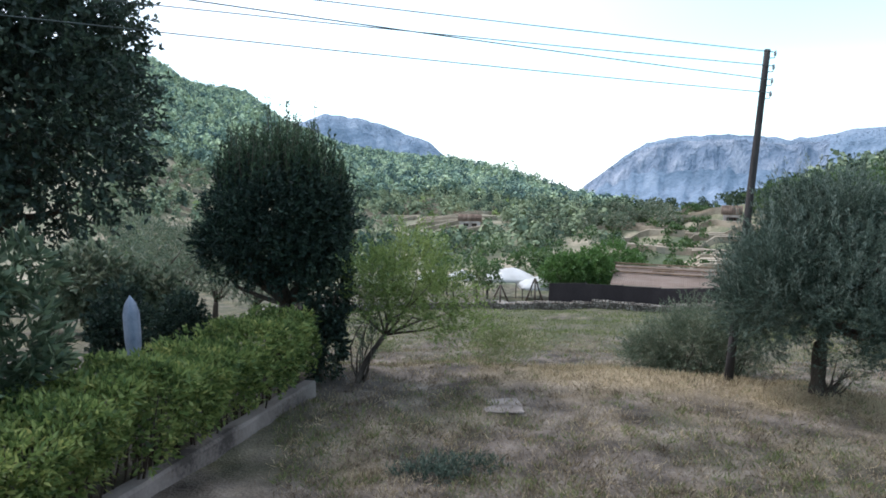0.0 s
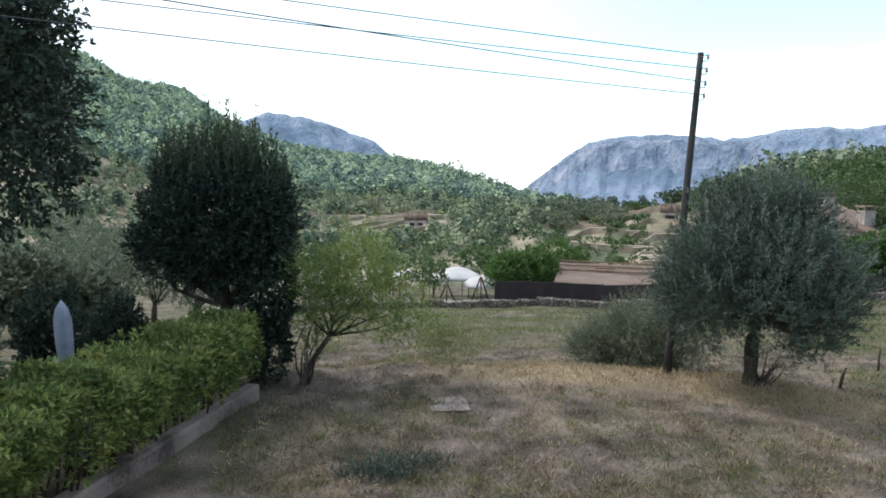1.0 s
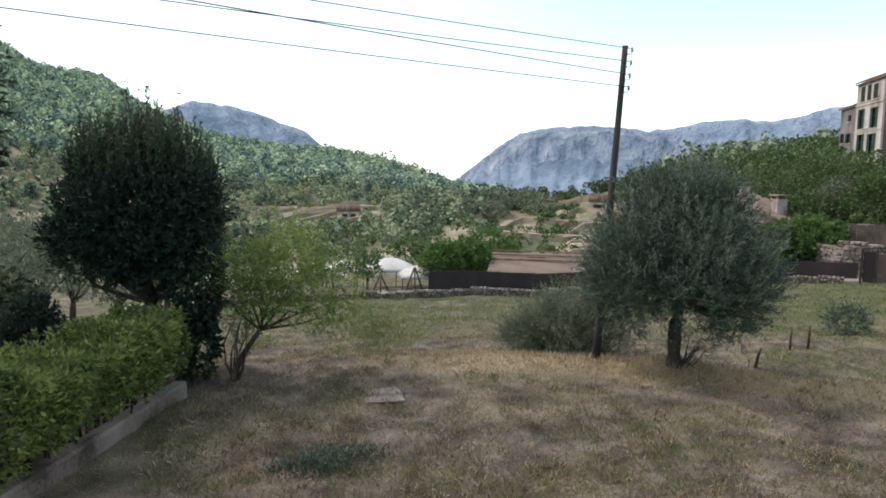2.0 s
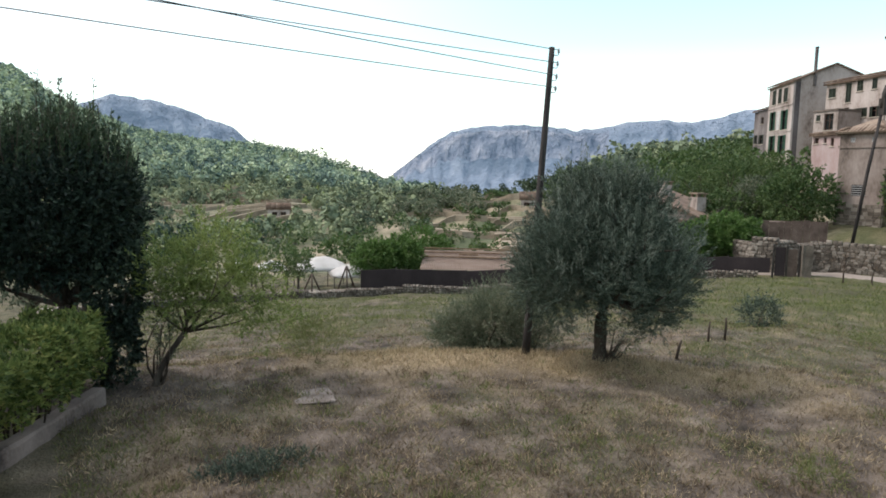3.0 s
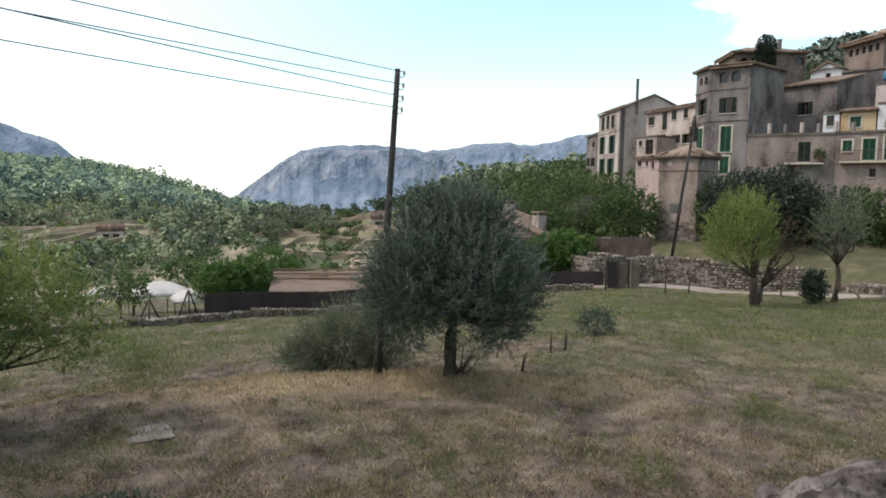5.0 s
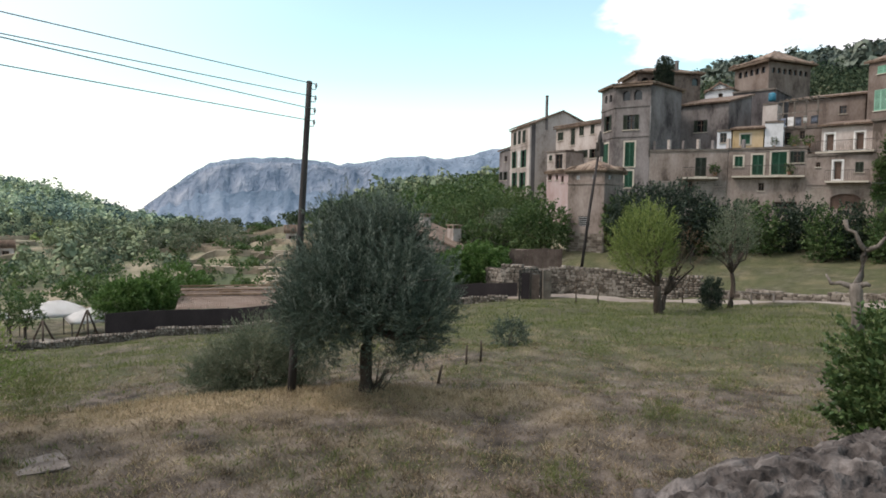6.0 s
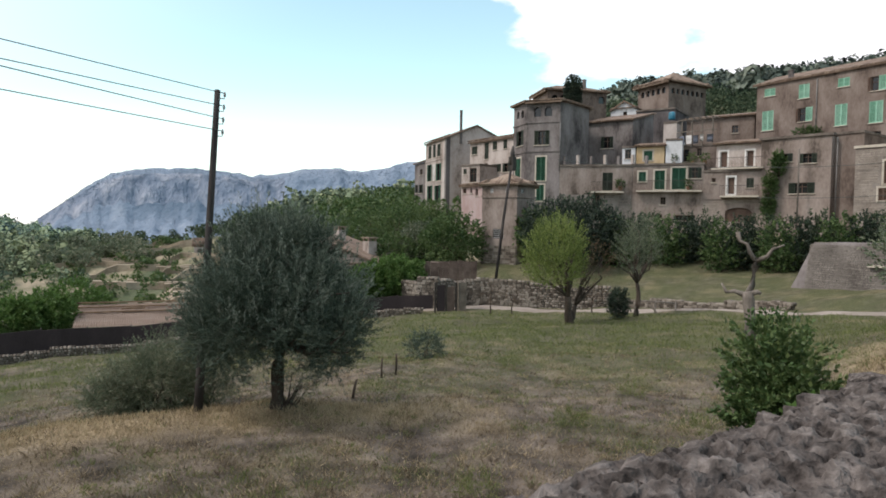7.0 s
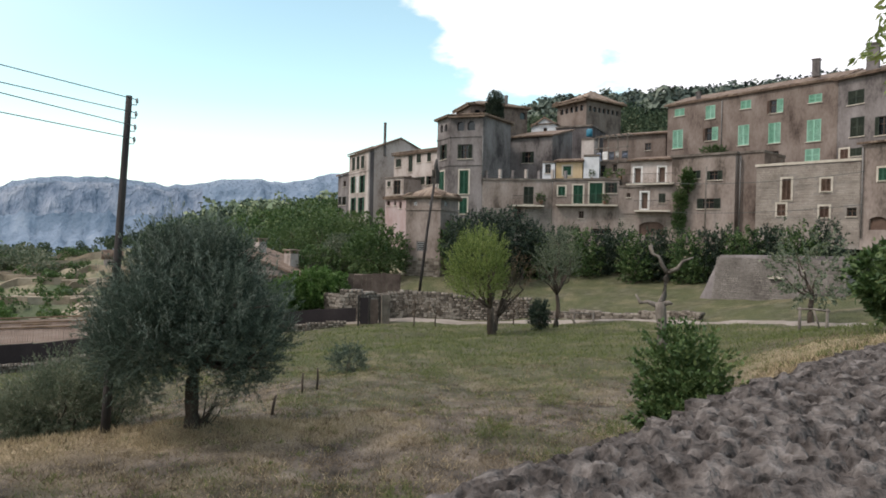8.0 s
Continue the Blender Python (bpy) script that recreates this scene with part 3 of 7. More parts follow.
# the lane across the field
def strip(name, az0, az1, off0, off1, lift, material, label, category):
    a = np.arange(az0, az1 + 0.01, 0.5)
    rr = np.interp(a, AZ, ROAD_R)
    vs, fs = [], []
    for q, r in zip(a, rr):
        for o in np.linspace(off0, off1, 4):
            x, y = polar(q, r + o)
            vs.append((x, y, h(x, y) + (lift if off0 < o < off1 else -0.06)))
    for i in range(len(a) - 1):
        for k in range(3):
            fs.append((i * 4 + k, i * 4 + k + 1, i * 4 + 5 + k, i * 4 + 4 + k))
    return tagged(new(name, mesh_of(name, vs, fs, material, True)), label, category, kind="structure")


strip("road", -14, 92, 0.9, 3.4, 0.05, M["road"], "pale dusty gravel lane along the meadow", "road")


# ---- stone walls ----
def stone_shapes(n):
    """A few uneven stones of unit size, shared by the walls."""
    rng = random.Random(17)
    out = []
    for k in range(n):
        bm = bmesh.new()
        bmesh.ops.create_cube(bm, size=1)
        bmesh.ops.bevel(bm, geom=bm.edges[:], offset=0.14, segments=1, affect="EDGES")
        for v in bm.verts:
            v.co *= rng.uniform(0.86, 1.06)
        me = bpy.data.meshes.new("stone")
        bm.to_mesh(me)
        bm.free()
        me.materials.append(M["stone_single"])
        out.append(me)
    return out


M["stone_single"] = mat("limestone_block", [(0.2, (0.085, 0.070, 0.055)), (0.5, (0.165, 0.140, 0.113)), (0.8, (0.270, 0.238, 0.198))], 1.5, 16, bump=0.7, random="object", amount=0.7)
STONES = stone_shapes(7)


def stone_wall(name, pts, height, thick, stone, label, parent=None, seed=3, cap=True, single=0):
    """A rubble wall along points of the plan: a dark core and rows of uneven stones on both faces, one mesh of stones."""
    rng = random.Random(seed)
    root = thing(name, label, "stone wall", kind="structure") if parent is None else parent
    core = bmesh.new()
    vs, fs = [], []

    made = [0]

    def block(c, ux, uy, w, t, hh, front=False):
        if front and made[0] < single:
            made[0] += 1
            o = new("stone", STONES[made[0] % len(STONES)])
            o.parent = root
            o.matrix_basis = Matrix(((ux[0] * w, uy[0] * t, 0, c[0]), (ux[1] * w, uy[1] * t, 0, c[1]), (0, 0, hh, c[2]), (0, 0, 0, 1)))
            return
        jit = [(sx * w / 2 * rng.uniform(0.72, 1.0), sy * t / 2 * rng.uniform(0.7, 1.15), sz * hh / 2 * rng.uniform(0.72, 1.0)) for sx in (-1, 1) for sy in (-1, 1) for sz in (-1, 1)]
        b = len(vs)
        for a, bb, cc in jit:
            vs.append((c[0] + ux[0] * a + uy[0] * bb, c[1] + ux[1] * a + uy[1] * bb, c[2] + cc))
        for q in ((0, 1, 3, 2), (4, 6, 7, 5), (0, 4, 5, 1), (2, 3, 7, 6), (0, 2, 6, 4), (1, 5, 7, 3)):
            fs.append(tuple(b + k for k in q))

    for (x0, y0, h0), (x1, y1, h1) in zip(pts, pts[1:]):
        L = math.hypot(x1 - x0, y1 - y0)
        ux, uy = ((x1 - x0) / L, (y1 - y0) / L), (-(y1 - y0) / L, (x1 - x0) / L)
        n = max(1, int(L / 1.2))
        for i in range(n):
            xa, ya, xb, yb = x0 + (x1 - x0) * i / n, y0 + (y1 - y0) * i / n, x0 + (x1 - x0) * (i + 1) / n, y0 + (y1 - y0) * (i + 1) / n
            hh = (h0 + (h1 - h0) * (i + 0.5) / n) * height
            g = h((xa + xb) / 2, (ya + yb) / 2)
            mm = Matrix(((ux[0], uy[0], 0, xa), (ux[1], uy[1], 0, ya), (0, 0, 1, 0), (0, 0, 0, 1)))
            box(core, 0, -thick / 2 + 0.05, g - 0.6, L / n, thick / 2 - 0.05, g + hh - 0.08, mm)
            z = g - 0.1
            while z < g + hh - stone * 0.3:
                rh = stone * rng.uniform(0.55, 0.9)
                s = -rng.uniform(0, stone * 0.5)
                while s < L / n:
                    w = stone * rng.uniform(0.7, 1.7)
                    for side in (-1, 1):
                        o = side * (thick / 2 - 0.06 + rng.uniform(-0.02, 0.03))
                        block((xa + ux[0] * (s + w / 2) + uy[0] * o, ya + ux[1] * (s + w / 2) + uy[1] * o, z + rh / 2), ux, uy, w * 0.95, 0.16, rh * rng.uniform(0.85, 1.05), side < 0)
                    if cap and z + rh >= g + hh - stone * 0.3:
                        block((xa + ux[0] * (s + w / 2), ya + ux[1] * (s + w / 2), z + rh * 0.8), ux, uy, w * 0.95, thick * rng.uniform(0.8, 1.05), rh * rng.uniform(0.7, 1.2))
                    s += w
                z += rh
    part("wall_core", core, M["joint"], root)
    ob = part("stones", mesh_of("stones", vs, fs, M["stone"]), None, root)
    tagged(ob, kind="stuff")
    return root


def arc(az0, az1, step, off, height0=1.0, height1=1.0):
    n = int(abs(az1 - az0) / step) + 1
    out = []
    for i in range(n + 1):
        a = az0 + (az1 - az0) * i / n
        out.append((*polar(a, float(np.interp(a, AZ, ROAD_R)) + off), height0 + (height1 - height0) * i / n))
    return out


stone_wall("field_wall", arc(-13, 42.5, 1.6, 0.1), 0.42, 0.45, 0.15, "low grey rubble wall along the meadow's lower edge", seed=5)
stone_wall("lane_wall", arc(46.0, 58.0, 1.2, 3.8, 1.0, 0.62), 1.9, 0.5, 0.21, "tall rubble wall of pale stones beside the lane", seed=6, single=300)
stone_wall("lane_kerb_wall", arc(58.2, 71.5, 1.2, 3.8, 0.95, 0.6), 0.5, 0.45, 0.22, "low tumbled rubble wall beside the lane", seed=8, single=200)
gx, gy = polar(42.4, 44.5)
stone_wall("broken_wall", [(*polar(41.0, 45.5), 0.75), (*polar(42.2, 44.6), 1.0), (*polar(43.6, 44.3), 0.95), (*polar(46.0, 46.0), 0.8)], 2.1, 0.6, 0.24, "broken rubble wall end above the gate", seed=9, single=120)


# ---- the parapet beside the camera ----
def parapet():
    """A thick old wall whose mortared top is rough, pitted and rounded at its edge."""
    rng = np.random.default_rng(4)
    xs = np.concatenate([np.arange(-4.4, 0.15, 0.06), np.arange(0.15, 2.3, 0.0045), np.arange(2.31, 9.0, 0.06)])
    prof = np.concatenate([np.linspace(0, 0.34, 20), np.linspace(0.345, 0.76, 105), np.linspace(0.77, 1, 26)])
    X, T = np.meshgrid(xs, prof)
    # across: from the lane side over the top and down the field side
    width = 0.62
    w = np.clip((T - 0.12) / 0.62, 0, 1)
    yoff = -width + w * width
    down = np.where(T < 0.12, (0.12 - T) / 0.12 * 1.1, np.where(T > 0.74, (T - 0.74) / 0.26 * 3.3, 0))
    edge = np.minimum(w, 1 - w) * width
    rnd = 0.03 * np.exp(-(edge / 0.03) ** 1.2)
    Y = wall_line(X) + yoff + 0.02 * fractal(X, X * 0 + T * 0.5, 0.6, 12) * (T > 0.5)
    nz = np.zeros(X.shape)
    for i, j in np.ndindex(X.shape):
        p = Vector((X[i, j], Y[i, j] * 1.5, 0.3 * down[i, j]))
        bend = p + 0.02 * noise.noise_vector(p * 21)
        small = noise.voronoi(bend * 46)
        chip = noise.cell(small[1][0] * 57.3)
        pit = max(0.0, noise.noise(Vector((p.x * 24, p.y * 46, 5))) - 0.04) + 0.8 * max(0.0, noise.noise(Vector((p.x * 52, p.y * 80, 9))) - 0.1)
        jag = abs(noise.noise(p * 24)) + 0.7 * abs(noise.noise(p * 52)) + 0.5 * abs(noise.noise(p * 105))
        nz[i, j] = 0.005 + 0.005 * chip - 0.0055 * jag - 0.020 * pit + 0.004 * noise.noise(p * 4)
    rise = 0.03 * smooth01((X - 1.0) / 2.0)
    Z = 3.879 + rise - rnd - down + nz * np.where(down > 0.3, 0.4, 1)
    Y = Y + np.where(T > 0.74, 1.6 * nz + 0.02 * np.sin(X * 9), 0)
    v = np.stack([X, Y, Z], -1).reshape(-1, 3)
    n = len(xs)
    i = np.arange(len(prof) - 1)[:, None] * n
    j = np.arange(n - 1)[None]
    f = np.stack([i + j, i + j + 1, i + n + j + 1, i + n + j], -1).reshape(-1, 4)
    ob = new("parapet_wall", mesh_of("parapet_wall", v, f, M["rubble"]))
    tagged(ob, "thick old parapet with a rough pitted mortar top", "stone wall", kind="structure")
    for x in (xs[0], xs[-1]):
        y = wall_line(x)
        part("end_stone", boxes((x - 0.09, y - 0.6, 0.3, x + 0.09, y - 0.02, 3.8)), M["rubble"], ob)


parapet()


# ---- trees and shrubs ----
def limb(bm, a, b, r0, r1, bend, rng, n=6, sides=6):
    a, b = np.array(a, float), np.array(b, float)
    off = rng.normal(size=3) * bend * np.linalg.norm(b - a)
    pts = [a + (b - a) * t + off * math.sin(math.pi * t) for t in np.linspace(0, 1, n)]
    tube(bm, pts, [r0 + (r1 - r0) * t for t in np.linspace(0, 1, n)], sides, 0.1)


def tree(name, label, base, fork, lobes, leaf, seed, bark="bark", r0=0.12, limbs=10, twigs=900, per=26, twig=0.35, leaf_len=0.06, leaf_w=0.018, up=0.4, spread=0.6, inner=0.55, category="tree", group="", trunk=True, stems=1):
    """A tapered trunk that forks into limbs and a crown of leaves set on twigs. Lobes are ellipsoids relative to the base."""
    rng = np.random.default_rng(seed)
    random.seed(seed)
    root = thing(name, label, category, base, group)
    L = np.array(lobes, float)
    if trunk:
        bm = bmesh.new()
        for s in range(stems):
            o = np.array([rng.normal() * 0.12, rng.normal() * 0.12, 0]) if stems > 1 else np.zeros(3)
            limb(bm, o + (0, 0, -0.15), np.array(fork) + o, r0 * 1.25, r0 * 0.8, 0.05, rng, 7, 9)
            for k in range(limbs):
                q = L[k % len(L)]
                end = q[:3] + unit(rng.normal(size=(1, 3)))[0] * q[3:] * 0.75
                mid = np.array(fork) + o + (end - fork) * 0.5 + rng.normal(size=3) * 0.1 * np.linalg.norm(end - fork)
                limb(bm, np.array(fork) + o, mid, r0 * 0.55, r0 * 0.3, 0.08, rng, 4)
                limb(bm, mid, end, r0 * 0.3, r0 * 0.08, 0.1, rng, 4, 5)
        part("trunk", bm, M[bark], root)
    st, out = lobe_points(lobes, twigs, rng, inner)
    ways = unit(out + np.array([0, 0, up]) + rng.normal(size=out.shape) * 0.35)
    p, w = twig_leaves(st, ways, per, twig, spread, rng)
    part("crown", leaf_mesh("crown", p, w, leaf_len, leaf_w, leaf, rng), None, root)
    return root


# the olive, with many fine upright shoots
ox, oy = 6.28, 10.7
rng0 = np.random.default_rng(77)
OLIVE = [(0, 0, 2.25, 0.95, 0.95, 1.0), (-0.7, -0.1, 1.8, 0.9, 0.9, 0.75), (0.7, 0.1, 1.75, 0.9, 0.9, 0.75),
         (-0.95, 0.5, 1.75, 0.46, 0.46, 0.75), (-0.75, 0.4, 2.45, 0.42, 0.42, 0.5), (-0.95, 0.5, 1.2, 0.38, 0.38, 0.4), (-0.9, 0.45, 1.5, 0.48, 0.48, 0.6)]
for k in range(64):
    a0, e0 = rng0.uniform(0, 2 * math.pi), rng0.uniform(-0.85, 1.4)
    q0 = rng0.uniform(0.18, 0.4)
    rr0 = rng0.uniform(0.85, 1.06)
    wide = 1.4 * rr0 * math.cos(e0) * (1 - 0.24 * max(math.sin(e0), 0))
    OLIVE.append((wide * math.cos(a0), wide * math.sin(a0), 1.8 + (1.5 if e0 > 0 else 1.3) * rr0 * math.sin(e0), q0, q0, q0 * 1.2))
olive = tree("olive_tree", "round grey-green olive tree on a short dark trunk", (ox, oy, h(ox, oy) - 0.08), (0.04, 0, 1.25), OLIVE,
     L_OLIVE, 11, r0=0.115, limbs=26, twigs=6400, per=32, twig=0.34, leaf_len=0.058, leaf_w=0.0125, up=0.7, spread=0.38, inner=0.4)
st0, out0 = lobe_points(OLIVE, 1100, rng0, 0.85)
low0 = st0[:, 2] > 1.5
p0_, w0_ = twig_leaves(st0[low0], unit(out0[low0] * 0.6 + np.array([0, 0, 1.0]) + rng0.normal(size=out0[low0].shape) * 0.2), 22, 0.5, 0.3, rng0)
part("shoot_foliage", leaf_mesh("shoot_foliage", p0_, w0_, 0.07, 0.015, L_SILVER, rng0), None, olive, "silvery upright young shoots")


def shrub(name, label, x, y, lobes, leaf, seed, twigs=300, per=20, twig=0.35, leaf_len=0.07, leaf_w=0.025, up=0.6, spread=0.6, category="shrub", group="", z=None, inner=0.2, stems=7):
    rng = np.random.default_rng(seed)
    random.seed(seed)
    root = thing(name, label, category, (x, y, (h(x, y) if z is None else z)), group)
    bm = bmesh.new()
    for k in range(stems):
        q = lobes[k % len(lobes)]
        limb(bm, rng.normal(size=3) * (0.06, 0.06, 0) + (0, 0, -0.06), np.array(q[:3]) + rng.normal(size=3) * np.array(q[3:]) * 0.4, 0.016 + 0.008 * q[5], 0.005, 0.12, rng, 5, 5)
    if stems:
        tagged(part("stem_cluster", bm, M["bark"], root), kind="stuff")
    else:
        bm.free()
    st, out = lobe_points(lobes, twigs, rng, inner)
    st[:, 2] = np.maximum(st[:, 2], 0.02)
    p, w = twig_leaves(st, unit(out + np.array([0, 0, up]) + rng.normal(size=out.shape) * 0.4), per, twig, spread, rng)
    part("foliage", leaf_mesh("foliage", p, w, leaf_len, leaf_w, leaf, rng), None, root)
    return root


# shoots and dry sprigs at the olive's foot
shrub("sucker_clump", "thin bare suckers and dark weeds at the olive's foot", ox + 0.12, oy - 0.05, [(0.0, 0, 0.25, 0.45, 0.35, 0.35), (0.3, 0, 0.45, 0.2, 0.2, 0.35)], L_SHRUB, 12, twigs=170, per=9, twig=0.4, leaf_len=0.045, leaf_w=0.012, stems=18)

# the clipped bay tree at the hedge's end
tree("bay_tree", "dense dark clipped bay tree with tall new shoots", (-2.75, 11.9, 0.6), (0.1, 0, 1.3),
     [(-0.12, 0, 2.72, 1.15, 1.1, 0.95), (0.1, 0, 3.05, 1.0, 0.95, 0.7), (-0.6, 0, 2.3, 0.8, 0.75, 0.55), (-0.95, 0, 2.25, 0.42, 0.5, 0.5), (-0.1, 0, 2.05, 0.85, 0.7, 0.4), (0.62, 0.0, 2.8, 0.62, 0.7, 0.95), (0.5, 0, 2.25, 0.6, 0.5, 0.5), (-0.5, 0, 3.05, 0.6, 0.6, 0.5)],
     L_CLIP, 21, r0=0.1, limbs=12, twigs=3400, per=16, twig=0.28, leaf_len=0.085, leaf_w=0.03, up=0.7, spread=0.6, stems=2)
tree("ivy_column", "ivy-clad stems hanging beside the bay tree", (-1.95, 11.55, 0.58), (0, 0, 1.0),
     [(0, 0, 0.75, 0.27, 0.26, 0.75), (0.02, 0, 1.7, 0.36, 0.34, 0.9), (-0.05, 0, 2.7, 0.38, 0.36, 0.9)], L_DARK, 22, r0=0.05, limbs=4, twigs=1300, per=16, twig=0.2, leaf_len=0.07, leaf_w=0.045, up=-0.3)


def shoots():
    """The bay tree's upright leading shoots."""
    rng = np.random.default_rng(5)
    root = thing("bay_shoots", "upright leafy shoots above the dark bay tree", "shrub", (-2.75, 11.9, 4.2))
    n = 230
    a, q = rng.uniform(0, 2 * math.pi, n), np.sqrt(rng.uniform(0, 1, n))
    st = np.stack([0.0 + 1.12 * q * np.cos(a), 0.8 * q * np.sin(a), 0.05 - 0.5 * q ** 2 + 0 * q], -1)
    ln = rng.uniform(0.5, 1.05, n)
    ln[:6] = 1.3
    bm = bmesh.new()
    P, W = [], []
    for s, l in zip(st, ln):
        e = s + np.array([rng.normal() * 0.06, rng.normal() * 0.06, l])
        tube(bm, [s, (s + e) / 2 + rng.normal(size=3) * 0.02, e], [0.008, 0.006, 0.003], 4)
        t = rng.uniform(0.0, 1.0, (60, 1))
        P.append(s + (e - s) * t)
        W.append(rng.normal(size=(60, 3)) * 0.6 + (0, 0, 0.9))
    tagged(part("stems", bm, M["bark"], root), kind="stuff")
    part("foliage", leaf_mesh("foliage", np.concatenate(P), np.concatenate(W), 0.085, 0.026, L_SHOOT, rng), None, root)


shoots()

# the great dark tree over the garden
bx, by = polar(-35.5, 15)
tree("carob_tree", "huge dark evergreen tree over the garden", (bx, by, 0.4), (0.3, 0, 2.3),
     [(0, 0, 5.6, 3.2, 3.0, 2.4), (1.9, -0.3, 4.4, 1.75, 1.9, 1.7), (1.5, 0.2, 6.6, 1.7, 1.8, 1.6), (-0.6, -0.8, 8.2, 2.6, 2.2, 1.9), (0.2, -1.5, 3.7, 1.7, 1.2, 0.9), (1.0, -0.2, 8.0, 1.9, 1.9, 1.4)],
     L_DARK, 31, r0=0.24, limbs=16, twigs=6500, per=15, twig=0.5, leaf_len=0.13, leaf_w=0.065, up=-0.1, spread=0.8)
lx, ly = polar(-35.2, 8.6)
tree("loquat_shrub", "leafy loquat with long ribbed leaves behind the hedge", (lx, ly, 0.6), (0, 0, 0.9),
     [(0, 0, 1.7, 0.85, 0.8, 0.75), (0.4, 0.1, 1.2, 0.6, 0.6, 0.6), (-0.3, 0.2, 1.0, 0.8, 0.7, 0.6), (-0.6, 0, 2.1, 0.7, 0.7, 0.6), (-0.1, 0.1, 2.35, 0.75, 0.7, 0.55)], L_LOQUAT, 32, r0=0.05, limbs=8, twigs=620, per=13, twig=0.2, leaf_len=0.18, leaf_w=0.055, up=0.5, spread=0.75)

# the leaning young almond
tree("almond_tree", "leaning young almond tree with thin willowy leaves", (-1.42, 11.5, 0.6), (0.52, 0.05, 0.85),
     [(0.9, 0, 1.85, 0.75, 0.5, 0.5), (1.45, 0.1, 1.45, 0.55, 0.45, 0.5), (0.3, 0, 1.7, 0.45, 0.4, 0.55), (1.9, 0, 1.0, 0.4, 0.35, 0.35), (1.0, 0.1, 2.3, 0.45, 0.35, 0.35), (0.6, 0, 1.35, 0.5, 0.4, 0.35)],
     L_ALMOND, 41, r0=0.05, limbs=9, twigs=820, per=18, twig=0.4, leaf_len=0.08, leaf_w=0.019, up=0.45, spread=0.55, inner=0.15)
shrub("sucker_clump", "upright pale green suckers at the almond's foot", -1.3, 11.6, [(0.1, 0, 0.95, 0.17, 0.16, 0.85)], L_SHRUB, 42, twigs=110, per=16, twig=0.3, leaf_len=0.06, leaf_w=0.015, up=1.5)

# scrub beside the pole, beyond the bank
for k, (az, r, rx, rz) in enumerate(((20.0, 14.6, 0.9, 0.75), (22.6, 14.8, 0.85, 1.05), (24.6, 14.6, 0.5, 0.7), (18.2, 14.4, 0.5, 0.4), (21.0, 14.2, 0.7, 0.85))):
    x, y = polar(az, r)
    shrub("fennel_bush", "soft feathery grey-green bush on the bank", x, y, [(0, 0, rz * 0.7, rx, rx * 0.8, rz * 0.8)], L_SHRUB, 50 + k, twigs=520, per=22, twig=0.4, leaf_len=0.07, leaf_w=0.012, group="bushes on the bank")
x, y = polar(42.8, 20.5)
shrub("grey_bush", "low grey-green bush in the meadow", x, y, [(0, 0, 0.35, 0.55, 0.5, 0.4)], L_OLIVE, 56, twigs=240, per=14, twig=0.3)
x, y = 1.3, 12.4
shrub("tall_weed_clump", "clump of tall pale green weeds in dry grass", x, y, [(0, 0, 0.25, 0.75, 0.5, 0.3), (-0.2, 0, 0.4, 0.4, 0.3, 0.3)], L_WEED, 57, twigs=420, per=9, twig=0.4, leaf_len=0.09, leaf_w=0.009, up=1.6, stems=0)
x, y = polar(1.5, 8.0)
shrub("low_weed_patch", "flat patch of green weeds in the mown grass", x, y, [(0, 0, 0.02, 0.65, 0.3, 0.06), (-0.4, -0.25, 0.02, 0.5, 0.25, 0.05)], L_OLIVE, 58, twigs=420, per=8, twig=0.12, leaf_len=0.06, leaf_w=0.014, up=0.8, stems=0)
for k, (az, r) in enumerate(((47, 8.6), (55, 12), (31, 20), (60, 15), (50, 19), (65, 12), (38, 15), (-4, 17))):
    x, y = polar(az, r)
    shrub("weed_tuft", "thin tuft of yellow-green weeds in the meadow", x, y, [(0, 0, 0.06, 0.35, 0.3, 0.1)], L_WEED, 60 + k, twigs=110, per=7, twig=0.25, leaf_len=0.08, leaf_w=0.009, up=1.4, group="weeds in the meadow", stems=0)

# the bush under the parapet and the weeds against it
x, y = polar(70.4, 8.6)
shrub("glossy_bush", "dense glossy green bush below the parapet", x, y, [(0.05, 0, 1.15, 0.5, 0.52, 0.8), (0.0, -0.2, 0.8, 0.55, 0.5, 0.65), (0.2, 0.2, 1.45, 0.34, 0.34, 0.45)], L_MID, 71, twigs=900, per=17, twig=0.25, leaf_len=0.07, leaf_w=0.04, z=1.05)
for k, (az, r, lz) in enumerate(((72.8, 6.2, 1.75), (70.4, 5.8, 1.5), (68.2, 5.6, 1.2))):
    x, y = polar(az, r)
    shrub("creeper_weed", "bright yellow-green climbing weeds against the parapet", x, y, [(0, 0, 0.42, 0.26, 0.24, 0.36)], L_LIME, 80 + k, twigs=90, per=12, twig=0.2, leaf_len=0.075, leaf_w=0.04, z=lz, group="weeds against the parapet")

